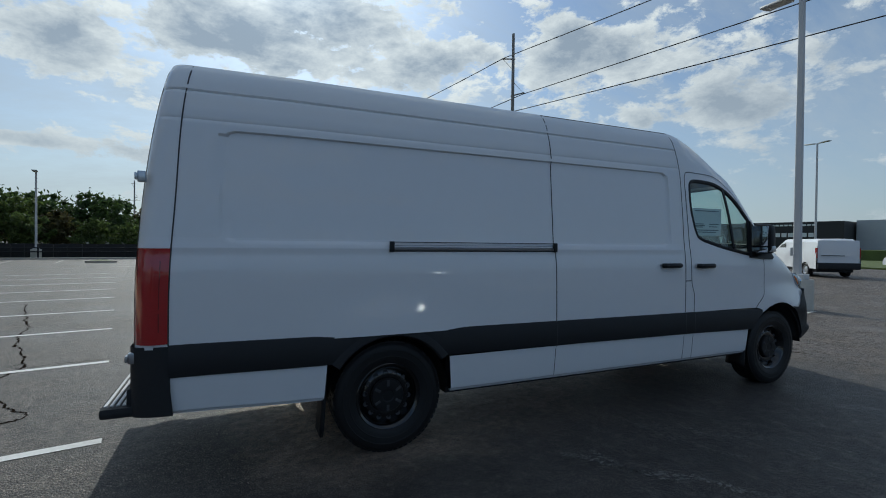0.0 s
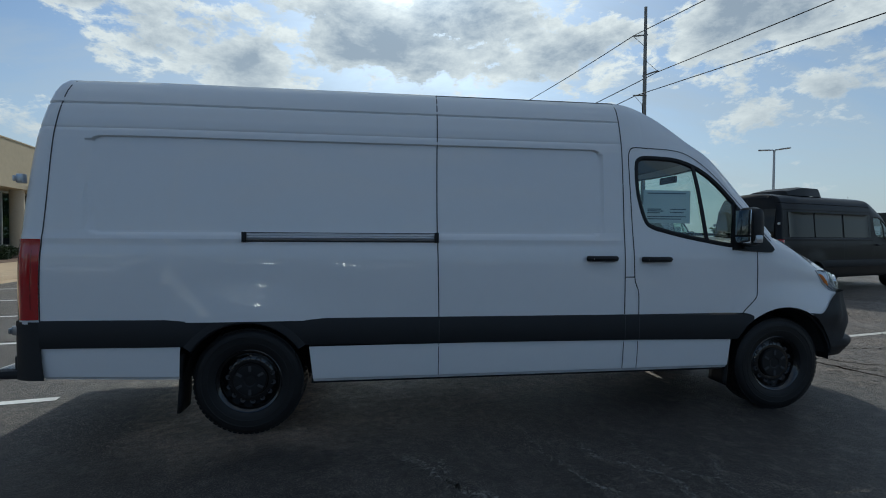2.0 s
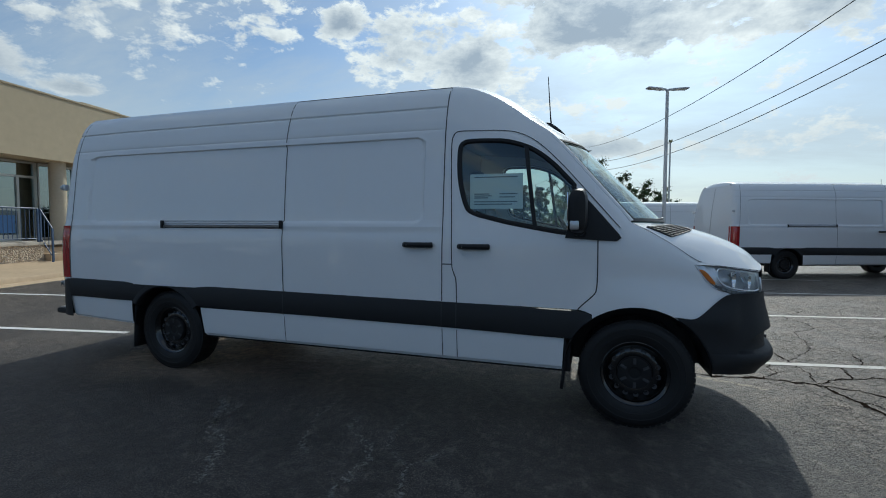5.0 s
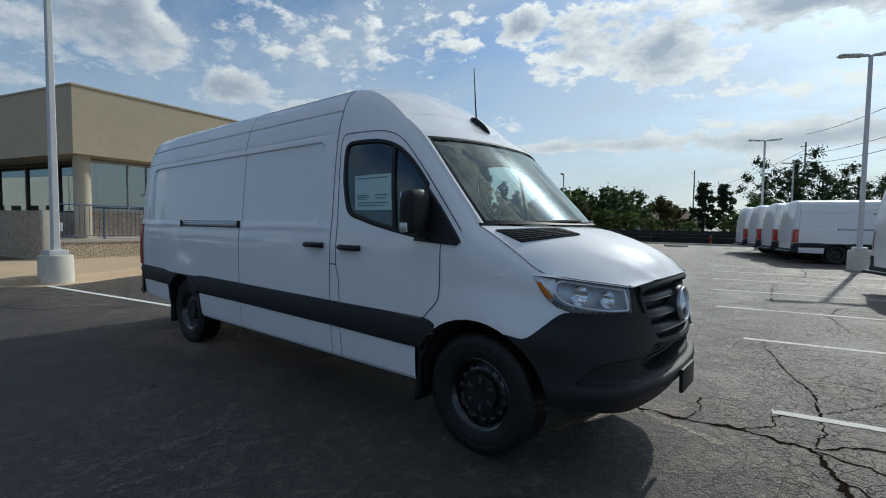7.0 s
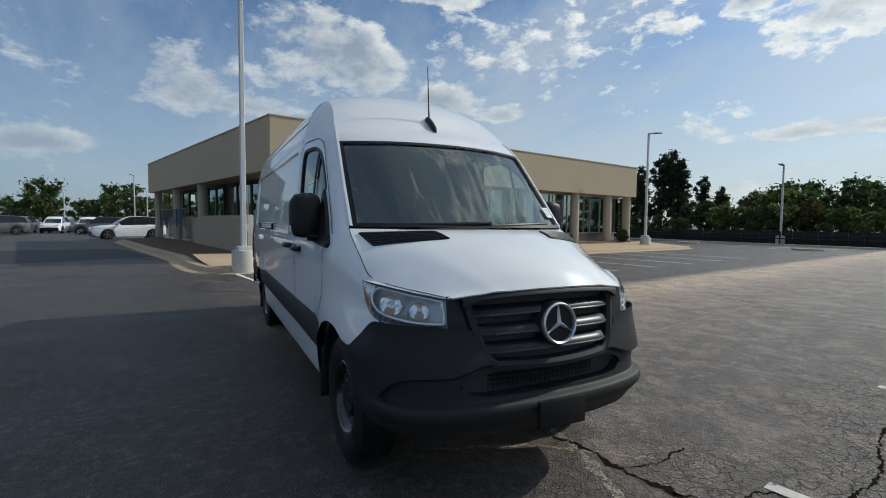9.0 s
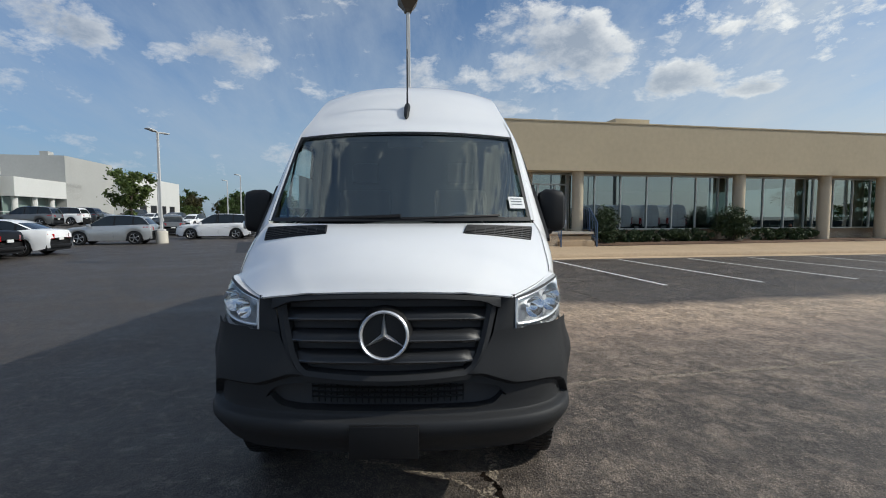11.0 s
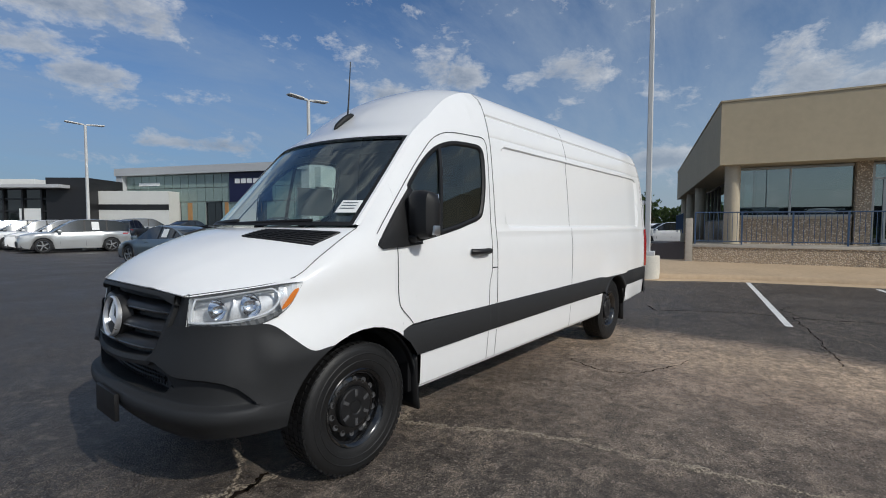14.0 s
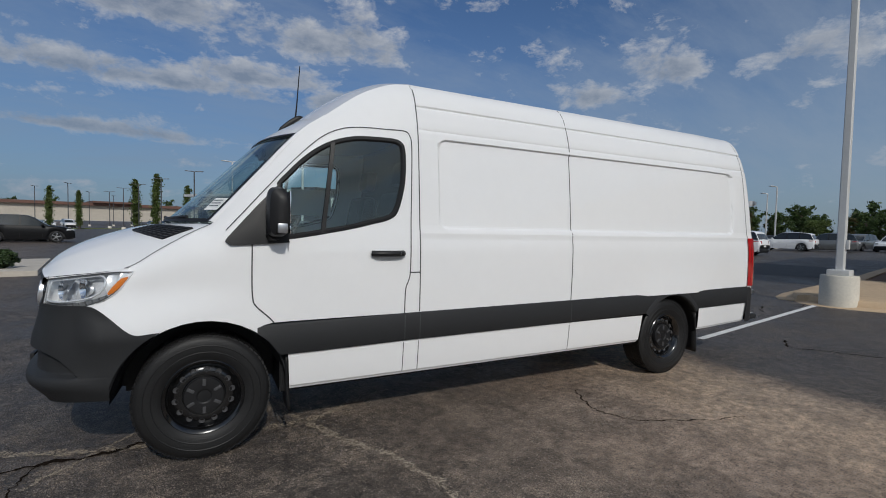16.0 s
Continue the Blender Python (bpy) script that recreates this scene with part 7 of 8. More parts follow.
        part("door_joint", bm, SEAM, c, smooth=False)
        for a in (-wb / 2, wb / 2):
            w_ = new("wheel")
            w_.parent, w_.location = c, (a, s * (W - 0.12), r)
            bm = bmesh.new()
            lathe(bm, [(r * 0.70, 0.10 * s), (r * 0.85, 0.112 * s), (r * 0.97, 0.10 * s), (r, 0.08 * s), (r, -0.1 * s), (r * 0.7, -0.1 * s)], 32, "y")
            part("tyre", bm, RUBBER, w_)
            bm = bmesh.new()
            lathe(bm, [(0.0, 0.02 * s), (r * 0.66, 0.0 * s), (r * 0.70, 0.09 * s), (r * 0.73, 0.105 * s)], 28, "y")
            part("rim", bm, DARK, w_)
            bm = bmesh.new()
            for k in range(5):
                mm = pose(0, 0, 0, 0, 72 * k + 10, 0)
                box(bm, -0.028, 0.028, min(0.06 * s, 0.095 * s), max(0.06 * s, 0.095 * s), 0.02, r * 0.69, 0.006, mm)
            lathe(bm, [(0.0, 0.10 * s), (0.06, 0.095 * s), (0.06, 0.05 * s)], 12, "y")
            lathe(bm, [(r * 0.66, 0.095 * s), (r * 0.69, 0.108 * s), (r * 0.72, 0.10 * s)], 28, "y")
            part("spokes", bm, ALLOY, w_)
            bm = bmesh.new()
            lathe(bm, [(0.0, 0.0), (r + 0.06, 0.0), (r + 0.06, 0.115 * s)], 20, "y", (0, 0, 0), 190, -5)
            part("wheel_well", bm, SEAM, w_)
    bm = bmesh.new()
    box(bm, -L_ - 0.012, -L_ + 0.02, -0.16, 0.16, 0.62, 0.73, 0.004)
    part("number_plate", bm, PAPER, c)
    bm = bmesh.new()
    box(bm, -L_ + 0.0, -L_ + 0.15, -W * 0.8, W * 0.8, 0.32, 0.46, 0.03)
    box(bm, L_ - 0.15, L_ + 0.0, -W * 0.55, W * 0.55, 0.30, 0.62, 0.03)
    part("bumper_insert", bm, DARK, c)
    if sheet_in_window:
        bm = bmesh.new()
        i = min(range(len(cab)), key=lambda j: abs(cab[j][0] + 0.75))
        a, b = Vector(rows[i][6]), Vector(rows[i][5])
        p, q = a.lerp(b, 0.15), a.lerp(b, 0.85)
        grid(bm, [[p + Vector((-0.17, 0.014, 0)), p + Vector((0.17, 0.014, 0))], [q + Vector((-0.17, 0.014, 0)), q + Vector((0.17, 0.014, 0))]])
        part("window_sheet", bm, PAPER, c, "white price sheet in the window", smooth=False)
    return c


def at_(u, v, turn):
    return lot(u, v, rise(u, v), turn)


car("saloon", PAINTS["blue_grey"], at_(-8.65, -15.1, 270), "blue-grey metallic saloon with a sheet in the window", True)
car("saloon", PAINTS["dark_blue"], at_(-13.8, -15.0, 270), "dark blue saloon with a sheet in the window", True)
bs = car("saloon", PAINTS["black"], at_(-16.6, -14.9, 270), "black saloon parked nose in")
ws = car("saloon", WHITE, at_(-18.9, -14.5, 270), "white saloon parked nose in")
car("crossover", PAINTS["silver"], at_(-27.2, -13.9, 275), "silver crossover standing across the lane")
sv = car("suv", PAINTS["silver"], at_(-10.9, -27.7, 345), "silver SUV with a sheet in the window", True)
wsv = car("suv", WHITE, at_(-42.2, 0.5, 278), "white SUV parked beside the drive")
gsv = car("suv", PAINTS["grey"], at_(-44.3, -28.3, 270), "grey SUV parked by the glass showroom")
bsv = car("suv", PAINTS["black"], at_(3.3, -36.9, 180), "black SUV parked nose out")
dsv = car("suv", PAINTS["dark_blue"], at_(-18.6, -36.9, 225), "dark SUV parked by the showroom entrance")


def again(ob, u, v, turn, label, group="parked cars"):
    tagged(copy_thing(ob, at_(u, v, turn)), label, group=group)


again(wsv, -27.8, -35.6, 30, "white SUV in front of the glass showroom")
again(ws, -28.6, -30.6, 20, "white saloon in front of the glass showroom")
again(bs, -24.5, -38.0, 200, "black saloon by the showroom entrance")
again(dsv, -21.5, -39.0, 160, "dark SUV by the showroom entrance")
again(bs, -31.0, -33.5, 200, "dark saloon by the glass showroom")
again(wsv, -50.2, -29.0, 270, "white SUV parked in a far row")
again(gsv, -55.0, -30.0, 270, "grey SUV parked in a far row")
again(ws, -59.0, -30.5, 270, "pale saloon parked in a far row")
again(wsv, -33.3, -9.9, 270, "white SUV parked nose in")
again(gsv, -42.5, -16.0, 200, "dark grey SUV in the far lane")
again(bs, -48.0, -19.0, 200, "black saloon in the far lane")
again(wsv, -37.3, -10.2, 265, "white SUV seen from behind")
again(wsv, -53.7, -11.2, 270, "white SUV in the far lane")
again(gsv, -57.5, -9.0, 280, "grey SUV in the far lane")
again(gsv, -57.6, -1.0, 262, "dark SUV beside a white one")
for k, (ob, nm) in enumerate([(wsv, "white SUV"), (wsv, "white SUV"), (gsv, "grey SUV"), (wsv, "white SUV"), (dsv, "dark blue SUV"), (ws, "white saloon"), (wsv, "white SUV"), (wsv, "white SUV"), (dsv, "dark blue SUV"), (wsv, "white SUV"), (ws, "white saloon"), (sv, "silver SUV"), (wsv, "white SUV"), (wsv, "white SUV"), (bs, "black saloon"), (wsv, "white SUV"), (sv, "silver SUV"), (wsv, "white SUV")]):
    again(ob, -11.4 - 0.10 * k, -30.6 - 2.85 * k - (9 if k > 9 else 0), 343, nm + " in a long row of parked cars", "long row of cars")
for k, ob in enumerate([wsv, ws, dsv, wsv, gsv, wsv, bs]):
    again(ob, 4.2 + 0.2 * k, -39.9 - 2.8 * k, 180, "parked car in the row beside the black SUV", "row by the black SUV")
for k in range(12):
    again((bs, wsv, wsv, gsv, ws, dsv)[k % 6], -62.0 - 0.8 * k, 1.0 - 2.9 * k, 350, "parked car in the far row by the trees", "far row of cars")
for k in range(10):
    again((wsv, ws, gsv, wsv, bs)[k % 5], 2.0 + 3.0 * k, -112.0 - 1.5 * k, 100, "parked car in a distant car park", "distant cars")
for k in range(8):
    again((gsv, wsv, ws, bs)[k % 4], -14.0 - 2.9 * k, -128.0, 100, "parked car in a distant car park", "distant cars")


# ---- small white panel van by the grass ----
def small_van(m):
    c = thing("panel_van", "small white panel van with black bumpers beside the grass verge", "van", m)
    prof = [(-2.55, 0.75), (-2.55, 1.2), (-2.50, 1.80), (-2.42, 1.90), (0.6, 1.91), (0.85, 1.85), (1.15, 1.62), (1.62, 1.22), (2.2, 1.05), (2.5, 0.88), (2.57, 0.65)]
    top = np.array(prof)
    for s in (-1, 1):
        bm = bmesh.new()
        rows = []
        for x in np.linspace(-2.55, 2.57, 60):
            t = float(np.interp(x, top[:, 0], top[:, 1])) if x > -2.54 else 1.8
            zb = max([math.sqrt(max(0.39**2 - (x - a) ** 2, 0)) + 0.335 for a in (-1.6, 1.6) if abs(x - a) < 0.39] + [0.42])
            h = 0.965 * (1 - 0.18 * smooth01(x, 1.6, 2.57))
            f = np.linspace(0, 1, 10)
            rows.append([(x, s * h * (1 - 0.10 * smooth01(z, 1.1, 1.9) - 0.16 * (1 if i == 9 else 0)), z) for i, z in enumerate(zb + (t - zb) * f)] + [(x, 0, t + 0.02)])
        grid(bm, rows)
        part("body_side", bm, WHITE, c)
        bm = bmesh.new()
        grid(bm, [[(x, s * 0.925, z) for z in np.linspace(1.12, 1.12 + max(0.03, float(np.interp(x, [0.35, 0.75, 1.5], [0.56, 0.52, 0.04]))), 4)] for x in np.linspace(0.35, 1.5, 8)])
        part("side_window", bm, CARGLASS, c)
        bm = bmesh.new()
        grid(bm, [[(-2.56, s * 0.80, z), (-2.56, s * 0.955, z), (-2.46, s * 0.965, z)] for z in (0.95, 1.2, 1.45)])
        part("tail_lamp", bm, REDLENS, c)
        for a in (-1.6, 1.6):
            w_ = new("wheel")
            w_.parent, w_.location = c, (a, s * 0.85, 0.335)
            bm = bmesh.new()
            lathe(bm, [(0.22, 0.1 * s), (0.30, 0.11 * s), (0.335, 0.08 * s), (0.335, -0.1 * s)], 28, "y")
            part("tyre", bm, RUBBER, w_)
            bm = bmesh.new()
            lathe(bm, [(0.0, 0.09 * s), (0.12, 0.08 * s), (0.18, 0.05 * s), (0.21, 0.1 * s), (0.23, 0.1 * s)], 24, "y")
            part("hub_cap", bm, ALU, w_)
    bm = bmesh.new()
    box(bm, -2.66, -2.4, -0.93, 0.93, 0.40, 0.72, 0.05)
    part("rear_bumper", bm, PLASTIC, c)
    bm = bmesh.new()
    grid(bm, [[(-2.565 + 0.02 * (z > 1.7), y, z) for y in np.linspace(-0.9, 0.9, 9)] for z in (0.7, 1.2, 1.6, 1.82)])
    part("tailgate", bm, WHITE, c)
    bm = bmesh.new()
    box(bm, -2.6, -2.565, -0.25, 0.75, 1.06, 1.09)
    part("tailgate_handle", bm, DARK, c)
    bm = bmesh.new()
    box(bm, -2.3, 2.3, -0.8, 0.8, 0.25, 0.6)
    part("underbody", bm, DARK, c, smooth=False)
    return c


sv2 = small_van(lot(24.8, 6.6, 0, 44.5))
tagged(copy_thing(sv2, lot(33.5, 3.0, 0, 58)), "second small white van beside the grass verge")

# ---- far dealerships ----
PALEMETAL = mat("pale_cladding", (0.50, 0.51, 0.52), 0.5, vary=0.04, scale=0.6)
WHITECLAD = mat("white_cladding", (0.66, 0.66, 0.63), 0.7, vary=0.04, scale=0.5)
GREYWALL = mat("grey_render", (0.42, 0.42, 0.40), 0.85, vary=0.06, scale=0.4)
GREENGLASS = mat("green_glass", (0.22, 0.29, 0.27), 0.12, coat=0.5, vary=0.1, scale=0.5)
NAVY = mat("navy_sign", (0.010, 0.012, 0.055), 0.45, vary=0.05)
WOODP = mat("wood_panel", (0.42, 0.22, 0.085), 0.6, vary=0.15, scale=2)
BLACKCLAD = mat("black_cladding", (0.018, 0.018, 0.02), 0.4, vary=0.1, scale=0.6)


def slab(name, bmargs, material, parent, label="", bev=0.0):
    bm = bmesh.new()
    box(bm, *bmargs, bev)
    return part(name, bm, material, parent, label, smooth=False)


# glass showroom: local x along the front from its east corner, y outwards
a0, a1 = Vector((-40.0, -38.0, 0)), Vector((-34.2, -67.6, 0))
dirv = (a1 - a0).normalized()
LEN = (a1 - a0).length
ang = math.degrees(math.atan2(dirv.y, dirv.x))
glassy = thing("glass_showroom", "two-storey showroom with a greenish glass front and a navy sign panel", "building", lot(a0.x, a0.y, 1.2, ang))
BACK = -14.0
slab("body", (0.0, LEN, BACK, -0.3, 0.0, 7.6), PALEMETAL, glassy)
slab("cornice", (-0.3, LEN + 0.4, BACK, 0.9, 6.95, 7.95), PALEMETAL, glassy, "pale metal cornice")
slab("end_pier", (-0.3, 1.0, -1.0, 0.7, 0, 6.95), PALEMETAL, glassy)
slab("end_pier", (LEN - 0.8, LEN + 0.3, -1.0, 0.7, 0, 6.95), PALEMETAL, glassy)
npan = 21
for k in range(npan):
    x0, x1 = 1.05 + (LEN - 1.9) * k / npan, 1.05 + (LEN - 1.9) * (k + 1) / npan
    for z0, z1 in ((3.35, 5.1), (5.18, 6.9)):
        slab("glass_panel", (x0 + 0.04, x1 - 0.04, 0.0, 0.10, z0, z1), GREENGLASS, glassy)
    if k not in (4, 5, 6, 9, 10, 14, 15, 16, 17):
        slab("glass_panel", (x0 + 0.04, x1 - 0.04, 0.0, 0.10, 0.2, 3.27), GREENGLASS, glassy)
    else:
        slab("shop_window", (x0 + 0.03, x1 - 0.03, -0.25, -0.15, 0.2, 3.27), CARGLASS, glassy)
for x0, x1 in ((18.0, 18.7), (20.6, 22.6), (12.2, 12.7), (7.2, 7.9)):
    slab("wood_panel", (x0, x1, 0.05, 0.18, 0.1, 3.2), WOODP, glassy, "orange-brown wood panel")
sg = 5.55
slab("sign_panel", (sg, sg + 6.3, 0.10, 0.30, 3.25, 7.1), NAVY, glassy, "navy blue sign panel")
for k in range(5):
    slab("sign_bar", (sg + 1.0 + 0.92 * k, sg + 1.7 + 0.92 * k, 0.30, 0.36, 5.55, 6.15), PAPER, glassy)
slab("sign_bar", (23.4, 27.0, 0.10, 0.16, 5.55, 5.95), PAPER, glassy)
wing = thing("showroom_wing", "long white single-storey wing with glass and round columns", "building", lot(-40.0, -37.2, 1.2, 180))
slab("fascia", (0.2, 15.0, -0.4, 16.0, 4.9, 7.25), WHITECLAD, wing)
slab("glass_wall", (0.2, 14.0, 1.0, 1.1, 0.2, 4.9), GREENGLASS, wing)
for x in (2.4, 6.2, 10.0, 14.2):
    bm = bmesh.new()
    lathe(bm, [(0.33, 0), (0.33, 4.9)], 20, c=(x, 0, 0))
    part("column", bm, WHITECLAD, wing)
for k in range(9):
    slab("mullion", (0.4 + 1.5 * k, 0.48 + 1.5 * k, 0.92, 1.0, 0.2, 4.9), PALEMETAL, wing)
for x in (3.8, 10.8):
    slab("flood_lamp", (x, x + 0.35, -0.75, -0.4, 5.9, 6.15), DARK, wing)
slab("fascia", (15.6, 28.5, -1.2, 12.0, 2.7, 4.8), WHITECLAD, wing)
slab("glass_wall", (15.6, 28.0, 0.0, 0.1, 0.2, 2.7), GREENGLASS, wing)
for x in (16.5, 19.8, 23.0, 26.2):
    bm = bmesh.new()
    lathe(bm, [(0.3, 0), (0.3, 2.7)], 16, c=(x, -0.6, 0))
    part("column", bm, WHITECLAD, wing)
for k in range(8):
    bm = bmesh.new()
    tube(bm, [(1.0 + 3.4 * k, -2.2, 0.0), (1.0 + 3.4 * k, -2.2, 0.95)], 0.03, 6)
    part("rail_post", bm, WHITECLAD, wing)
bm = bmesh.new()
tube(bm, [(1.0, -2.2, 0.95), (27.0, -2.2, 0.95)], 0.03, 6)
tube(bm, [(1.0, -2.2, 0.55), (27.0, -2.2, 0.55)], 0.025, 6)
part("rail", bm, WHITECLAD, wing)
hall = thing("workshop_hall", "plain grey two-storey workshop hall", "building", lot(-77.0, -36.0, 0.8, 180))
slab("wall", (0, 22.0, -2.0, 3.0, 0, 7.3), WHITECLAD, hall)
slab("wall", (-12.0, 0.0, 0.0, 20.0, 0, 8.6), GREYWALL, hall)
for k in range(4):
    slab("roller_door", (4.0 + 4.2 * k, 6.4 + 4.2 * k, -2.06, -2.0, 0.2, 2.8), BLACKCLAD, hall)
for x, w, h in ((-8.0, 1.2, 1.0), (-3.0, 0.8, 0.6), (4.0, 1.4, 0.9), (12.0, 1.0, 0.7)):
    slab("roof_unit", (x, x + w, 4.0, 5.0, 8.6 if x < 0 else 7.3, (8.6 if x < 0 else 7.3) + h), GREYWALL, hall)

black = thing("black_dealership", "low black-framed glass dealership with a flat roof", "building", lot(-28.5, -64.0, 1.0, 225 - 90 - 85))
black.matrix_world = lot(-27.9, -63.6, 1.2, -62)
slab("tower", (0, 5.0, -8.0, 0.0, 0, 6.1), BLACKCLAD, black)
slab("roof", (2.0, 27.0, -9.0, 1.6, 4.75, 5.15), PALEMETAL, black, "thin pale flat roof")
slab("glass_wall", (4.8, 26.0, -8.0, -0.4, 0.1, 4.75), CARGLASS, black)
slab("upper_block", (9.0, 14.0, -7.0, -3.0, 5.15, 6.2), WHITECLAD, black)
for k in range(9):
    slab("post", (5.6 + 2.4 * k, 5.8 + 2.4 * k, -0.4, -0.1, 0, 4.75), BLACKCLAD, black)
for z in (1.9, 3.4):
    slab("beam", (5.0, 26.0, -0.38, -0.22, z, z + 0.15), BLACKCLAD, black)
slab("sign_bar", (16.0, 18.0, -0.2, -0.1, 3.55, 3.95), PAPER, black)
slab("sign_bar", (22.4, 24.8, -0.2, -0.1, 3.45, 3.75), PAPER, black)
slab("entrance", (5.9, 8.6, -0.3, -0.2, 0, 2.3), PAPER, black)
slab("side_block", (-9.0, 0.0, -8.0, -2.0, 0, 4.6), WHITECLAD, black)
slab("side_band", (-9.0, 0.0, -2.0, -1.95, 2.2, 2.9), BLACKCLAD, black)

# black shop with a lettered wall across the road: bars for its lettering
shop = thing("roadside_shop", "long low black shop across the road with pale sign lettering", "building", lot(70.0, 17.0, 1.2, 0))
slab("wall", (0, 12.0, 0.0, 26.0, 0, 3.7), BLACKCLAD, shop)
for z, h, y0, y1 in ((2.75, 0.55, 3.2, 8.6), (3.15, 0.22, 3.0, 8.8)):
    for k in range(7 if h > 0.3 else 11):
        n_ = 7 if h > 0.3 else 11
        slab("letter_bar", (-0.06, 0.0, y0 + (y1 - y0) * k / n_, y0 + (y1 - y0) * (k + 0.75) / n_, z - (1.1 if h > 0.3 else 0), z + h - (1.1 if h > 0.3 else 0)), PAPER, shop)
slab("side_hall", (4.0, 20.0, -26.0, -0.2, 0, 3.9), PALEMETAL, shop, "pale corrugated metal hall")
slab("hall_window", (3.9, 4.0, -9.0, -4.5, 0.4, 2.2), CARGLASS, shop)
plaza = thing("distant_plaza", "long distant shopping strip with a red-brown roof", "building", lot(-10.0, -225.0, 1.5, 8))
slab("wall", (-70, 70, -10, 0, 0, 5.9), CONCRETE, plaza)
ROOFRED = mat("red_brown_roof", (0.16, 0.085, 0.065), 0.85, vary=0.15, scale=0.2)
slab("roof", (-72, 72, -12, 1.5, 5.9, 7.0), ROOFRED, plaza)
slab("roof", (-10, 6, -12, 3, 7.0, 7.7), ROOFRED, plaza)

# ---- utility poles and cables ----
WOOD = mat("weathered_wood", (0.27, 0.25, 0.23), 0.9, vary=0.25, scale=1.5, bump=0.4, bscale=30)
CABLE = mat("cable", (0.015, 0.015, 0.016), 0.6)


def utility_pole(u, v, h, arms=((0.93, 2.6), (0.83, 2.0)), turn=35.0):
    p = thing("utility_pole", "tall weathered utility pole with cross arms", "utility pole", lot(u, v, 0, turn), "utility poles")
    bm = bmesh.new()
    lathe(bm, [(0.30, 0), (0.25, h * 0.5), (0.18, h)], 12)
    part("shaft", bm, WOOD, p)
    for f, w in arms:
        bars = [("cross_arm", (0, -w * 0.1, h * f), (0, w * 0.55, h * f + 0.25), 0.09), ("brace", (0, 0, h * f - 1.4), (0, w * 0.5, h * f + 0.2), 0.03)]
        if w > 2.5:
            bars += [("cross_arm", (0, w * 0.1, h * f - 4.9), (0, -w * 0.55, h * f - 4.6), 0.09), ("brace", (0, 0, h * f - 3.0), (0, -w * 0.5, h * f - 4.6), 0.03)]
        for nm, a, b, r in bars:
            bm = bmesh.new()
            tube(bm, [a, b], r, 6)
            part(nm, bm, WOOD, p)
    return p


utility_pole(37.4, 43.7, 29.7, ((0.885, 2.8), (0.638, 2.4)))
utility_pole(24.0, 150.0, 24.0, ((0.95, 3.0), (0.86, 3.6)))
utility_pole(-2.0, 190.0, 22.0, ((0.95, 3.0),))
lampm = thing("street_lamp", "double street lamp arms on the utility pole", "street lamp", lot(37.4, 43.7, 0, 35))
for s in (-1, 1):
    bm = bmesh.new()
    tube(bm, [(0, s * 0.25, 9.2), (0, s * 1.3, 9.9), (0, s * 2.4, 10.35), (0, s * 3.1, 10.4)], 0.05, 6)
    tube(bm, [(0, s * 0.25, 8.8), (0, s * 1.3, 9.7), (0, s * 2.4, 10.32)], 0.035, 6)
    part("arm", bm, ALU, lampm)
    bm = bmesh.new()
    tube(bm, [(0, s * 3.0, 10.4), (0, s * 3.3, 10.4), (0, s * 3.7, 10.34)], [0.06, 0.13, 0.08], 8, 0.6)
    part("lamp", bm, ALU, lampm)


def cable(a, b, sag, label="sagging overhead power cable"):
    a, b = Vector(a), Vector(b)
    pts = []
    for k in np.linspace(0, 1, 24):
        p = a.lerp(b, k)
        p.z -= sag * 4 * k * (1 - k)
        pts.append(p)
    bm = bmesh.new()
    tube(bm, pts, 0.055, 5)
    solid("power_cable", bm, CABLE, label, "cable", LOT, "overhead cables")


P1, P2 = Vector((37.4, 43.7, 0)), Vector((24.0, 150.0, 0))
P0 = P1 + (P1 - P2).normalized() * 120
for dz, dy, up in ((26.6, 1.4, 4.0), (21.5, -1.4, 5.0), (19.1, 1.2, 1.5)):
    cable((37.4 - dy * 0.55, 43.7 + dy * 0.8, dz), (P0.x, P0.y, dz + up), 0.6)
    cable((37.4 - dy * 0.55, 43.7 + dy * 0.8, dz), (24.0, 150.0, dz - 0.6), 3.2)
cable((24.0, 150.0, 22.0), (-2.0, 260.0, 20.0), 2.0)


# ---- fence, verges, hydrant ----
GRASS = mat("grass", (0.10, 0.13, 0.035), 0.95, vary=0.35, scale=1.2, bump=0.8, bscale=40)
FENCE = mat("black_fence", (0.012, 0.012, 0.013), 0.6, vary=0.15, scale=3)
verge = [(-60, 52.0), (-32, 47.0), (-20, 43.6), (-11, 41.6), (0, 39.9), (12, 38.2), (30, 36.0)]
bm = bmesh.new()
grid(bm, [[(u, v, 0), (u, v + 0.02, 0.13), (u, v + 0.16, 0.14), (u, v + 0.17, 0.10)] for u, v in verge])
solid("kerb", bm, CONCRETE, "pale concrete kerb in front of the fence", "kerb", LOT, kind="structure", sharp=50)
bm = bmesh.new()
grid(bm, [[(u, v + 0.17, 0.10), (u, v + 6, 0.10), (u, v + 60, 0.1)] for u, v in verge])
solid("verge", bm, GRASS, "rough grass and scrub floor behind the fence", "grass", LOT, kind="structure")
fence = thing("fence", "low black rail fence with dark mesh along the car park", "fence", LOT)
fp = ease([(u, v + 0.9, 0) for u, v in verge], 12)
post_i = range(0, len(fp), 1)
for i in post_i:
    bm = bmesh.new()
    box(bm, fp[i][0] - 0.05, fp[i][0] + 0.05, fp[i][1] - 0.05, fp[i][1] + 0.05, 0.1, 1.12)
    part("post", bm, FENCE, fence, smooth=False)
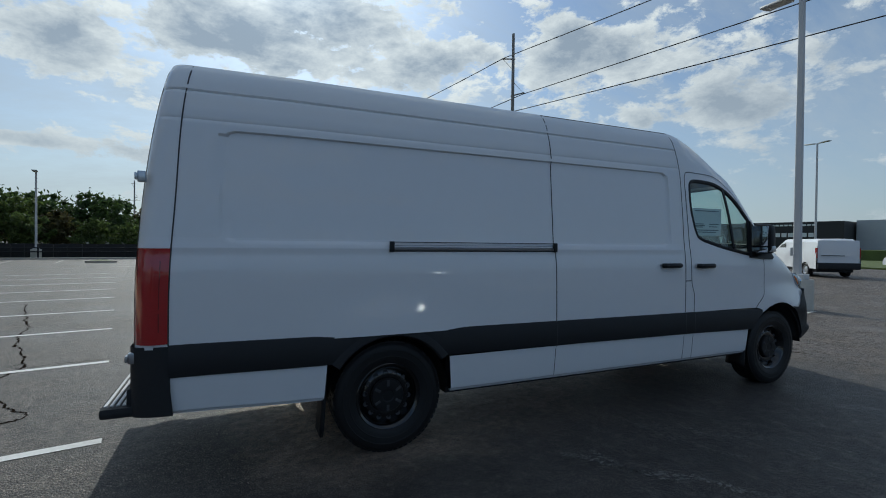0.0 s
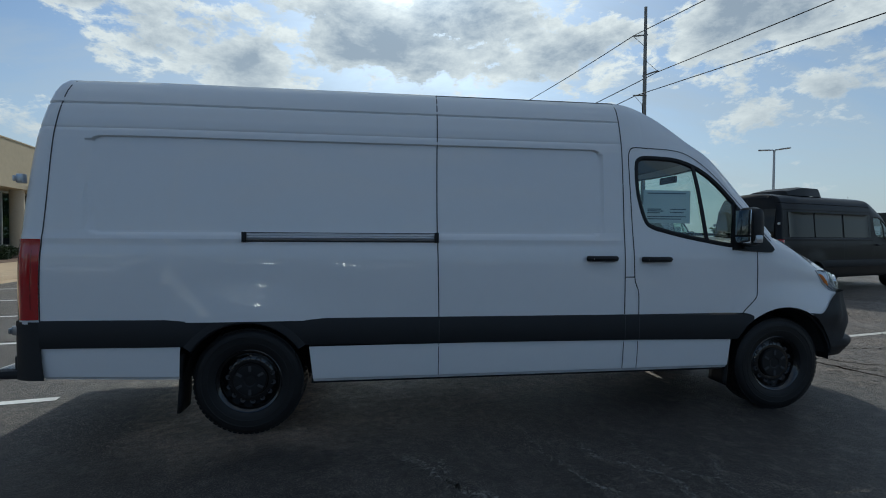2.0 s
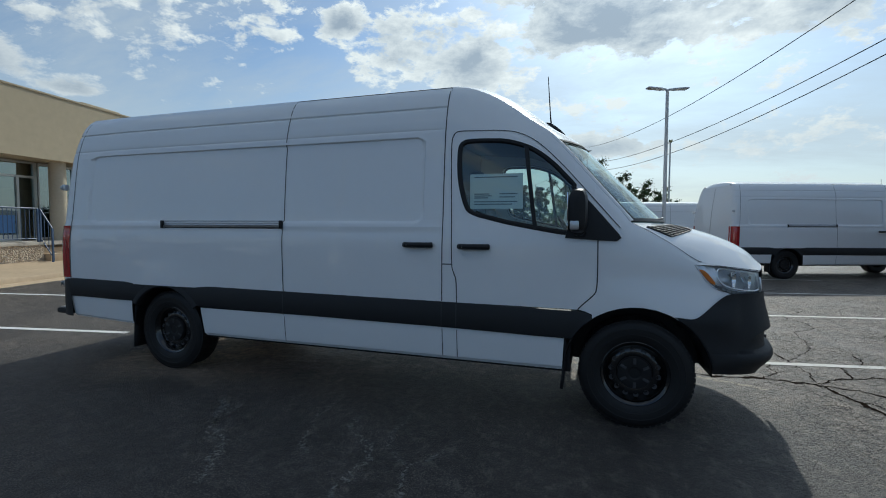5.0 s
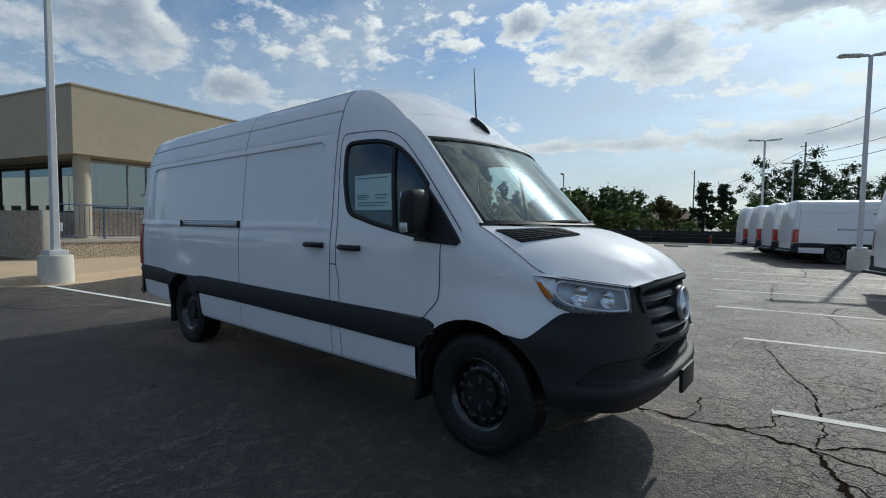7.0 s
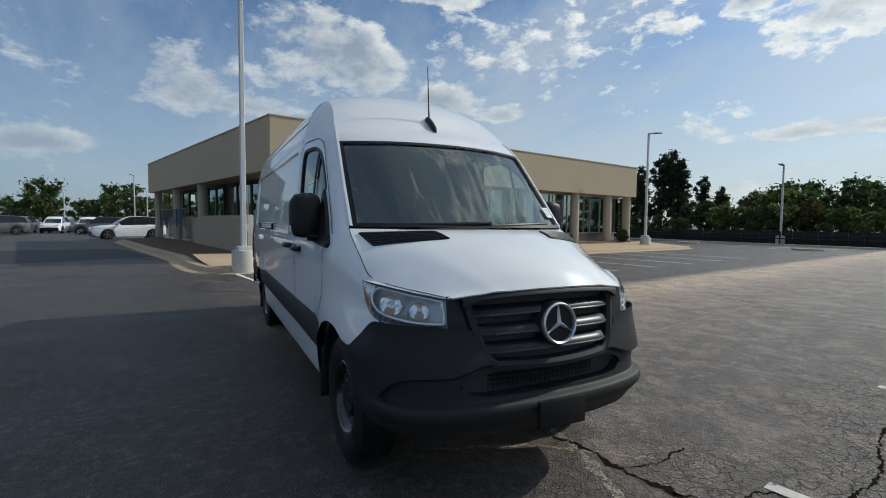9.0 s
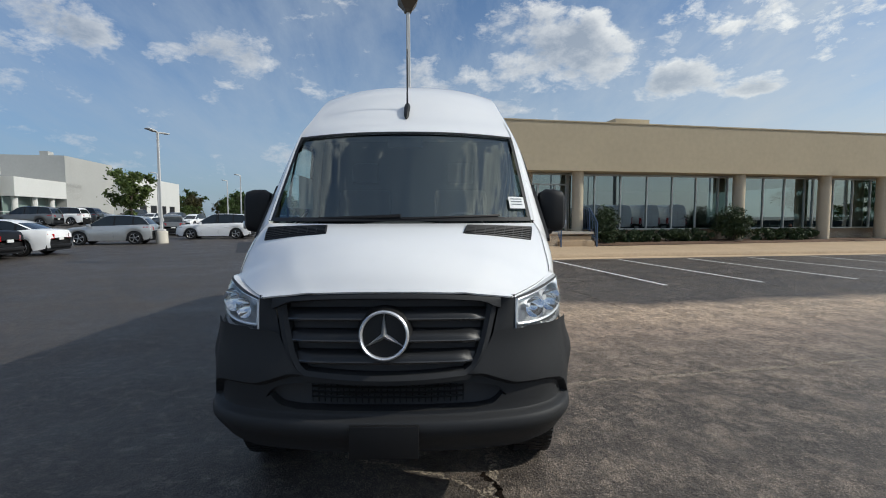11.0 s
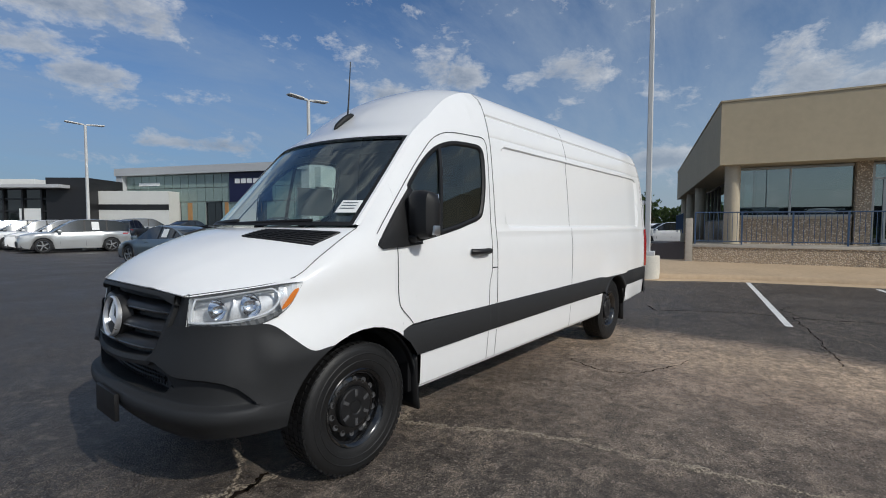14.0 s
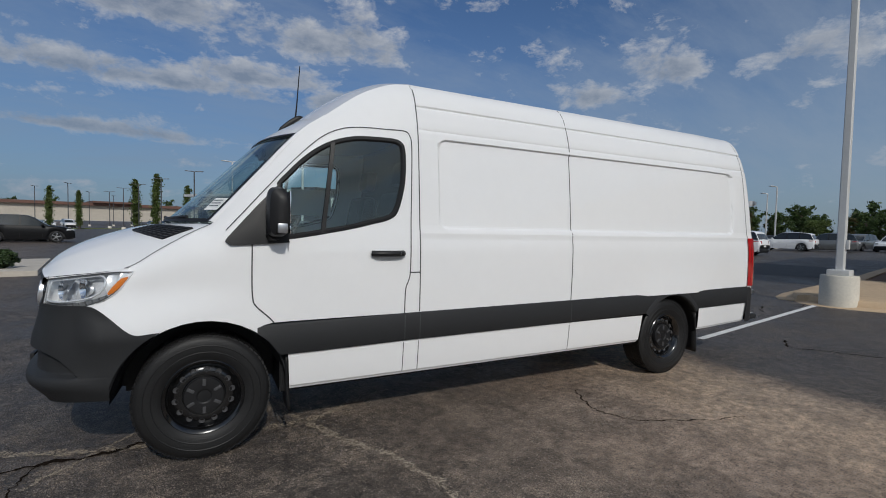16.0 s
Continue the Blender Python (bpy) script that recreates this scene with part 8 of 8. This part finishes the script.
for z, r in ((0.55, 0.05), (0.85, 0.05)):
    bm = bmesh.new()
    tube(bm, [(p[0], p[1] - 0.08, z) for p in fp], r, 6)
    part("rail", bm, FENCE, fence)
bm = bmesh.new()
grid(bm, [[(p[0], p[1] + 0.9, 0.1), (p[0], p[1] + 0.9, 1.15)] for p in fp])
o = part("mesh_panel", bm, FENCE, fence, "dark wind mesh", smooth=False)
o.modifiers.new("thick", "SOLIDIFY").thickness = 0.03
for u, v, w in ((-7.0, 34.4, 0.85), (-0.6, 35.4, 0.8), (-16.4, 38.6, 0.9)):
    bm = bmesh.new()
    lathe(bm, [(w, 0), (w, 0.13), (w - 0.15, 0.15), (w - 0.17, 0.10), (0, 0.16)], 24)
    for q in bm.verts:
        q.co.y *= 0.7
    isl = solid("traffic_island", bm, CONCRETE, "small kerbed traffic island", "island", lot(u, v), kind="structure")
    bm = bmesh.new()
    lathe(bm, [(w - 0.17, 0.13), (w * 0.5, 0.19), (0, 0.21)], 24)
    for q in bm.verts:
        q.co.y *= 0.7
    part("island_soil", bm, GRASS, isl)
hyd = thing("fire_hydrant", "small orange-red fire hydrant by the kerb", "hydrant", lot(1.75, 40.7, 0.1))
REDP = mat("hydrant_paint", (0.45, 0.10, 0.04), 0.5, vary=0.1)
bm = bmesh.new()
lathe(bm, [(0.17, 0), (0.17, 0.08), (0.12, 0.1), (0.12, 0.5), (0.14, 0.52), (0.12, 0.62), (0.05, 0.70), (0, 0.72)], 16)
part("barrel", bm, REDP, hyd)
bm = bmesh.new()
lathe(bm, [(0.06, -0.22), (0.06, 0.22)], 10, "x", (0, 0, 0.42))
part("nozzle", bm, REDP, hyd)
for pts, label in (([(34, -2), (60, -40), (75, -38), (60, 2), (62, 30), (45, 34)], "mown grass strip beside the road"), ([(-30, -108), (60, -100), (60, -97), (-30, -105)], "grass strip beyond the cars")):
    bm = bmesh.new()
    prism(bm, pts, 0.0, 0.12, "z")
    solid("verge", bm, GRASS, label, "grass", LOT, kind="structure", smooth=False)
bm = bmesh.new()
prism(bm, [(60, 2), (130, 2), (130, 60), (60, 45)], 0.0, 1.2, "z")
solid("bank", bm, GRASS, "pale dry grass bank in front of the shop", "grass", LOT, kind="structure", smooth=False)
# island with shrub near the front of the walk
bm = bmesh.new()
prism(bm, [(1.6, -12.2), (3.4, -12.2), (3.6, -17.0), (1.5, -17.2)], 0.0, 0.14, "z")
solid("traffic_island", bm, CONCRETE, "pale concrete traffic island with a shrub", "island", LOT, kind="structure", smooth=False)

# ---- trees and shrubs ----
BARK = mat("bark", (0.085, 0.065, 0.05), 0.95, vary=0.3, scale=5, bump=0.8, bscale=25)
LEAF = [mat("leaf_a", (0.065, 0.105, 0.028), 0.6, vary=0.35, scale=0.6, island=-0.4), mat("leaf_b", (0.10, 0.14, 0.036), 0.6, vary=0.35, scale=0.6, island=-0.4), mat("leaf_dark", (0.034, 0.058, 0.022), 0.65, vary=0.3, scale=0.6, island=-0.4), mat("leaf_rust", (0.095, 0.085, 0.030), 0.65, vary=0.3, scale=0.6, island=-0.4)]


def translucent(m, share=0.4):
    """Lets light through thin leaves."""
    nt = m.node_tree
    b, out = nt.nodes["Principled BSDF"], nt.nodes["Material Output"]
    tr, mx = nt.nodes.new("ShaderNodeBsdfTranslucent"), nt.nodes.new("ShaderNodeMixShader")
    src = b.inputs["Base Color"].links[0].from_socket
    nt.links.new(src, tr.inputs[0])
    mx.inputs[0].default_value = share
    nt.links.new(b.outputs[0], mx.inputs[1]), nt.links.new(tr.outputs[0], mx.inputs[2]), nt.links.new(mx.outputs[0], out.inputs[0])


for leaf_ in LEAF:
    translucent(leaf_)


def leaves(centres, radii, count, size, rng, loose=True):
    """Many small bent leaf sprays scattered round centres."""
    c = np.repeat(np.array(centres), count, axis=0)
    rad = np.repeat(np.array(radii), count, axis=0)
    d = rng.normal(size=(len(c), 3))
    d /= np.linalg.norm(d, axis=1)[:, None]
    p = c + d * rad[:, None] * (np.abs(rng.normal(size=len(c))) * 0.62 if loose else rng.random(len(c)) ** 0.45)[:, None] * np.array((1, 1, 0.8))
    a, b = rng.normal(size=(len(c), 3)), rng.normal(size=(len(c), 3))
    a /= np.linalg.norm(a, axis=1)[:, None]
    b -= (b * a).sum(1)[:, None] * a
    b /= np.linalg.norm(b, axis=1)[:, None]
    s = (size * (0.6 + 0.8 * rng.random(len(c))))[:, None]
    v = np.stack([p - a * s, p + b * s * 0.45, p + a * s, p - b * s * 0.45], 1).reshape(-1, 3)
    f = np.arange(len(v)).reshape(-1, 4)
    return v, f


def leaf_mesh(name, v, f, material):
    me = bpy.data.meshes.new(name)
    me.from_pydata(v.tolist(), [], f.tolist())
    me.materials.append(material)
    return me


def tree(h, spread, seed, material, m, label, kind="round", leaf=0.16):
    rng = np.random.default_rng(seed)
    t = thing("tree", label, "tree", m, "trees round the car park")
    bm = bmesh.new()
    cents, rads = [], []
    lean = rng.normal(size=2) * 0.02 * h
    trunk = [(0, 0, -0.1), (lean[0] * 0.4, lean[1] * 0.4, h * 0.3), (lean[0], lean[1], h * 0.62), (lean[0] * 1.2, lean[1] * 1.2, h * 0.9)]
    tube(bm, ease(trunk, 4), [0.035 * h * (1 - 0.85 * k) for k in np.linspace(0, 1, 13)], 8)
    nl = 11 if kind == "round" else 22
    for k in range(nl):
        z0 = h * (0.22 + 0.6 * k / nl) if kind == "round" else h * (0.12 + 0.8 * k / nl)
        a = 2.4 * k + rng.random()
        reach = spread * (0.55 + 0.5 * rng.random()) * (math.sin(math.pi * (0.18 + 0.72 * k / nl)) if kind == "round" else (0.9 - 0.75 * k / nl))
        rise_ = h * (0.10 + 0.12 * rng.random())
        b0 = np.array((lean[0] * z0 / h, lean[1] * z0 / h, z0))
        tip = b0 + np.array((math.cos(a) * reach, math.sin(a) * reach, rise_))
        mid = b0 + np.array((math.cos(a) * reach * 0.5, math.sin(a) * reach * 0.5, rise_ * 0.35))
        tube(bm, ease([b0, mid, tip], 3), [0.012 * h * (1 - 0.8 * q) for q in np.linspace(0, 1, 7)], 5)
        for f_ in (0.45, 0.75, 1.0, 1.15):
            q = b0 + (tip - b0) * f_ + rng.normal(size=3) * 0.07 * h * (0.5 if kind != "round" else 1)
            cents.append(q), rads.append(h * (0.065 + 0.07 * rng.random()) * (1.0 if kind == "round" else 0.48))
    if spread < 1:
        cents, rads = [], []
        for z in np.linspace(0.10, 0.98, 46):
            r = spread * (0.35 + 0.65 * math.sin(math.pi * min(z * 0.9 + 0.1, 1)) ** 0.6)
            a = 2.4 * z * 40
            cents.append(np.array((lean[0] * z + math.cos(a) * r * 0.35, lean[1] * z + math.sin(a) * r * 0.35, h * z))), rads.append(r * 0.85)
    for k in range(3):
        cents.append(np.array((lean[0], lean[1], h * (0.82 + 0.06 * k))) + rng.normal(size=3) * 0.02 * h), rads.append(h * 0.06)
    part("trunk", bm, BARK, t)
    v, f = leaves(cents, rads, (34 if leaf > 0.3 else 100) if kind == "round" else (100 if spread < 1 else 55), leaf * 1.2, rng)
    o = new("crown", leaf_mesh("crown", v, f, material))
    o.parent = t
    return t


def bush(w, d, h, seed, material, m, label, n=60, leaf=0.05, name="shrub", boxy=False, group=""):
    rng = np.random.default_rng(seed)
    t = thing(name, label, "shrub" if name == "shrub" else "hedge", m, group)
    cents, rads = [], []
    if boxy:
        for k in range(int(w * d * h * 60) + 20):
            cents.append(((rng.random() - 0.5) * w, (rng.random() - 0.5) * d, 0.06 + rng.random() * (h - 0.1))), rads.append(0.14)
    else:
        for k in range(60):
            q = rng.normal(size=3)
            q /= np.linalg.norm(q)
            q *= rng.random() ** 0.4
            cents.append((q[0] * w * 0.42, q[1] * d * 0.42, h * 0.5 + q[2] * h * 0.42)), rads.append(0.2 * h)
    v, f = leaves(cents, rads, n * 2, leaf, rng, False)
    v[:, 2] = np.maximum(v[:, 2], 0.01)
    o = new("foliage", leaf_mesh("foliage", v, f, material))
    o.parent = t
    bm = bmesh.new()
    for k in range(5):
        a = 1.3 * k
        tube(bm, [(0.05 * math.cos(a), 0.05 * math.sin(a), -0.05), (w * 0.2 * math.cos(a), d * 0.2 * math.sin(a), h * 0.6)], [0.03, 0.012], 5)
    part("stems", bm, BARK, t)
    return t


HEDGE = mat("hedge_leaf", (0.030, 0.055, 0.016), 0.55, vary=0.35, scale=2, island=-0.5)
bush(0.95, 1.05, 1.6, 1, HEDGE, lot(-15.35, 10.35, 0.38), "clipped round evergreen shrub by the steps")
bush(1.3, 1.8, 1.65, 2, HEDGE, lot(-15.45, 16.75, 0.38), "large round evergreen shrub under the windows")
bush(0.62, 4.9, 0.55, 3, HEDGE, lot(-15.55, 13.35, 0.40), "low clipped box hedge under the windows", 55, 0.05, "hedge", True)
bush(0.62, 3.4, 0.55, 4, HEDGE, lot(-15.55, 19.6, 0.40), "low clipped box hedge under the windows", 55, 0.05, "hedge", True)
bush(0.7, 0.9, 0.9, 5, HEDGE, lot(-15.2, 26.6, 0.38), "small shrub by the far stairs")
bush(0.7, 0.7, 0.55, 6, HEDGE, lot(2.4, -13.3, 0.14), "small green shrub on the traffic island")

protos = [tree(5.6, 2.5, 11, LEAF[0], lot(-9.0, 52.0), "broad green tree behind the fence"),
          tree(4.8, 2.4, 12, LEAF[1], lot(-13.5, 49.0), "broad light green tree behind the fence"),
          tree(8.6, 1.3, 13, LEAF[2], lot(-25.2, 50.5), "tall narrow dark conifer behind the fence", "tall"),
          tree(5.1, 2.2, 14, LEAF[3], lot(-3.6, 60.0), "rust-tinged tree behind the fence"),
          tree(6.2, 1.9, 15, LEAF[2], lot(1.2, 60.0), "dark pointed tree behind the fence", "tall"),
          tree(11.0, 4.2, 16, LEAF[2], lot(12.0, 74.0), "large dark tree beyond the vans"),
          tree(9.4, 0.75, 21, LEAF[1], lot(-8.1, -100.8), "slender green columnar tree beyond the cars", "tall"),
          tree(7.5, 3.2, 22, LEAF[0], lot(-172.0, -158.0), "broad tree in far woods", leaf=0.34)]
NAMES = ["broad green tree behind the fence", "broad light green tree behind the fence", "tall narrow dark conifer behind the fence", "rust-tinged tree behind the fence", "dark pointed tree behind the fence", "large dark tree in the distance", "slender green columnar tree beyond the cars", "broad tree in far woods"]
rng_t = random.Random(5)


def plant(i, u, v, scale, turn=None, z=0.0):
    turn = rng_t.uniform(0, 360) if turn is None else turn
    o = copy_thing(protos[i], lot(u, v, z, turn))
    o.scale = (scale, scale, scale * rng_t.uniform(0.92, 1.08))
    tagged(o, NAMES[i])


# tall dark conifers past the end of the tan building
for u, v, s in ((-27.2, 50.5, 0.85), (-23.2, 50.0, 0.95), (-22.0, 49.5, 0.85), (-20.3, 49.5, 0.7), (-29.5, 53.0, 0.8), (-18.6, 50.5, 0.62)):
    plant(2, u, v, s)
# wooded edge behind the fence
line = [(0, -19.0, 49, 0.7), (1, -17.0, 47.5, 0.7), (3, -15.6, 50, 0.85), (1, -14.6, 46.5, 0.65), (1, -12.2, 46.5, 0.75), (0, -11.0, 50.0, 0.85), (3, -10.2, 47.5, 0.8), (1, -8.0, 46.0, 0.6), (0, -7.2, 50.5, 0.95), (1, -5.5, 46.0, 0.55), (3, -2.3, 70.0, 0.8), (1, -3.4, 47.0, 0.45), (0, -31.0, 52.0, 0.8), (1, -34.0, 54.0, 0.8), (0, -38.0, 58.0, 0.9),
        (1, 4.2, 50.0, 0.6), (0, 7.0, 62.0, 0.9), (0, -13.0, 56, 1.0), (3, -18.0, 57, 1.0), (0, -22.0, 58, 0.9), (1, -26.0, 58, 0.9), (0, -16.0, 60, 1.1), (0, -44.0, 60, 1.1), (1, -50.0, 62, 1.1), (0, -56.0, 66, 1.2), (4, 3.2, 58.0, 0.9), (1, 0.0, 47.0, 0.4), (1, -21.0, 46.0, 0.5), (1, -24.0, 47.0, 0.5), (1, -27.5, 48.0, 0.5), (0, -6.4, 56.0, 0.9)]
for i, u, v, s in line:
    plant(i, u, v, s)
for u, v, s in ((15.0, 76, 0.9), (18.5, 76, 0.75), (9.0, 78, 0.8), (22.0, 80, 0.7), (26.0, 84, 0.65), (11.0, 90, 0.6)):
    plant(5, u, v, s)
# house roof behind the trees
house = thing("house", "low house with a brown shingle roof behind the trees", "house", lot(-4.5, 86.0, 0, 20))
slab("wall", (-5, 5, -3.5, 3.5, 0, 2.3), CONCRETE, house)
bm = bmesh.new()
prism(bm, [(-4.2, 2.2), (0, 4.3), (4.2, 2.2)], -5.5, 5.5, "x")
part("roof", bm, mat("shingle", (0.15, 0.10, 0.075), 0.9, vary=0.25, scale=2, bump=0.5, bscale=15), house, smooth=False)
# far end of the drive, the dealership tree, the distant car parks
for u, v, s in ((-97, -7.5, 0.95), (-94, 3.5, 0.9), (-98, -1.0, 0.65), (-104, -14, 0.7), (-100, -20, 0.65), (-102, -26, 0.7), (-98, 8, 0.7), (-103, -33, 0.6), (-108, -10, 0.7), (-96, -11, 0.55), (-99, 12, 0.6)):
    plant(rng_t.choice((0, 1)) if s < 0.8 else 0, u, v, s * 1.35)
for k in range(14):
    plant(rng_t.choice((0, 1, 3)), -112 + rng_t.uniform(-4, 4), -44 + 4.6 * k, rng_t.uniform(0.85, 1.25))
plant(1, -55.5, -24.7, 1.25, z=0.9)
for u, v, s in ((-11.2, -100.5, 1.08), (-16.3, -99.8, 1.0), (-20.5, -99.0, 0.9), (0.3, -101.2, 0.68), (4.5, -104.0, 0.75), (-26.0, -97.0, 0.8)):
    plant(6, u, v, s)
for k in range(26):
    plant(7, -150 + 16 * k + rng_t.uniform(-5, 5), -262 + rng_t.uniform(-12, 12), 1.4)
for k in range(22):
    plant(7, -170 + rng_t.uniform(-10, 10), -150 + 14 * k, 1.3)
for k in range(20):
    plant(7, 150 + rng_t.uniform(-15, 15), -120 + 13 * k, 0.8)
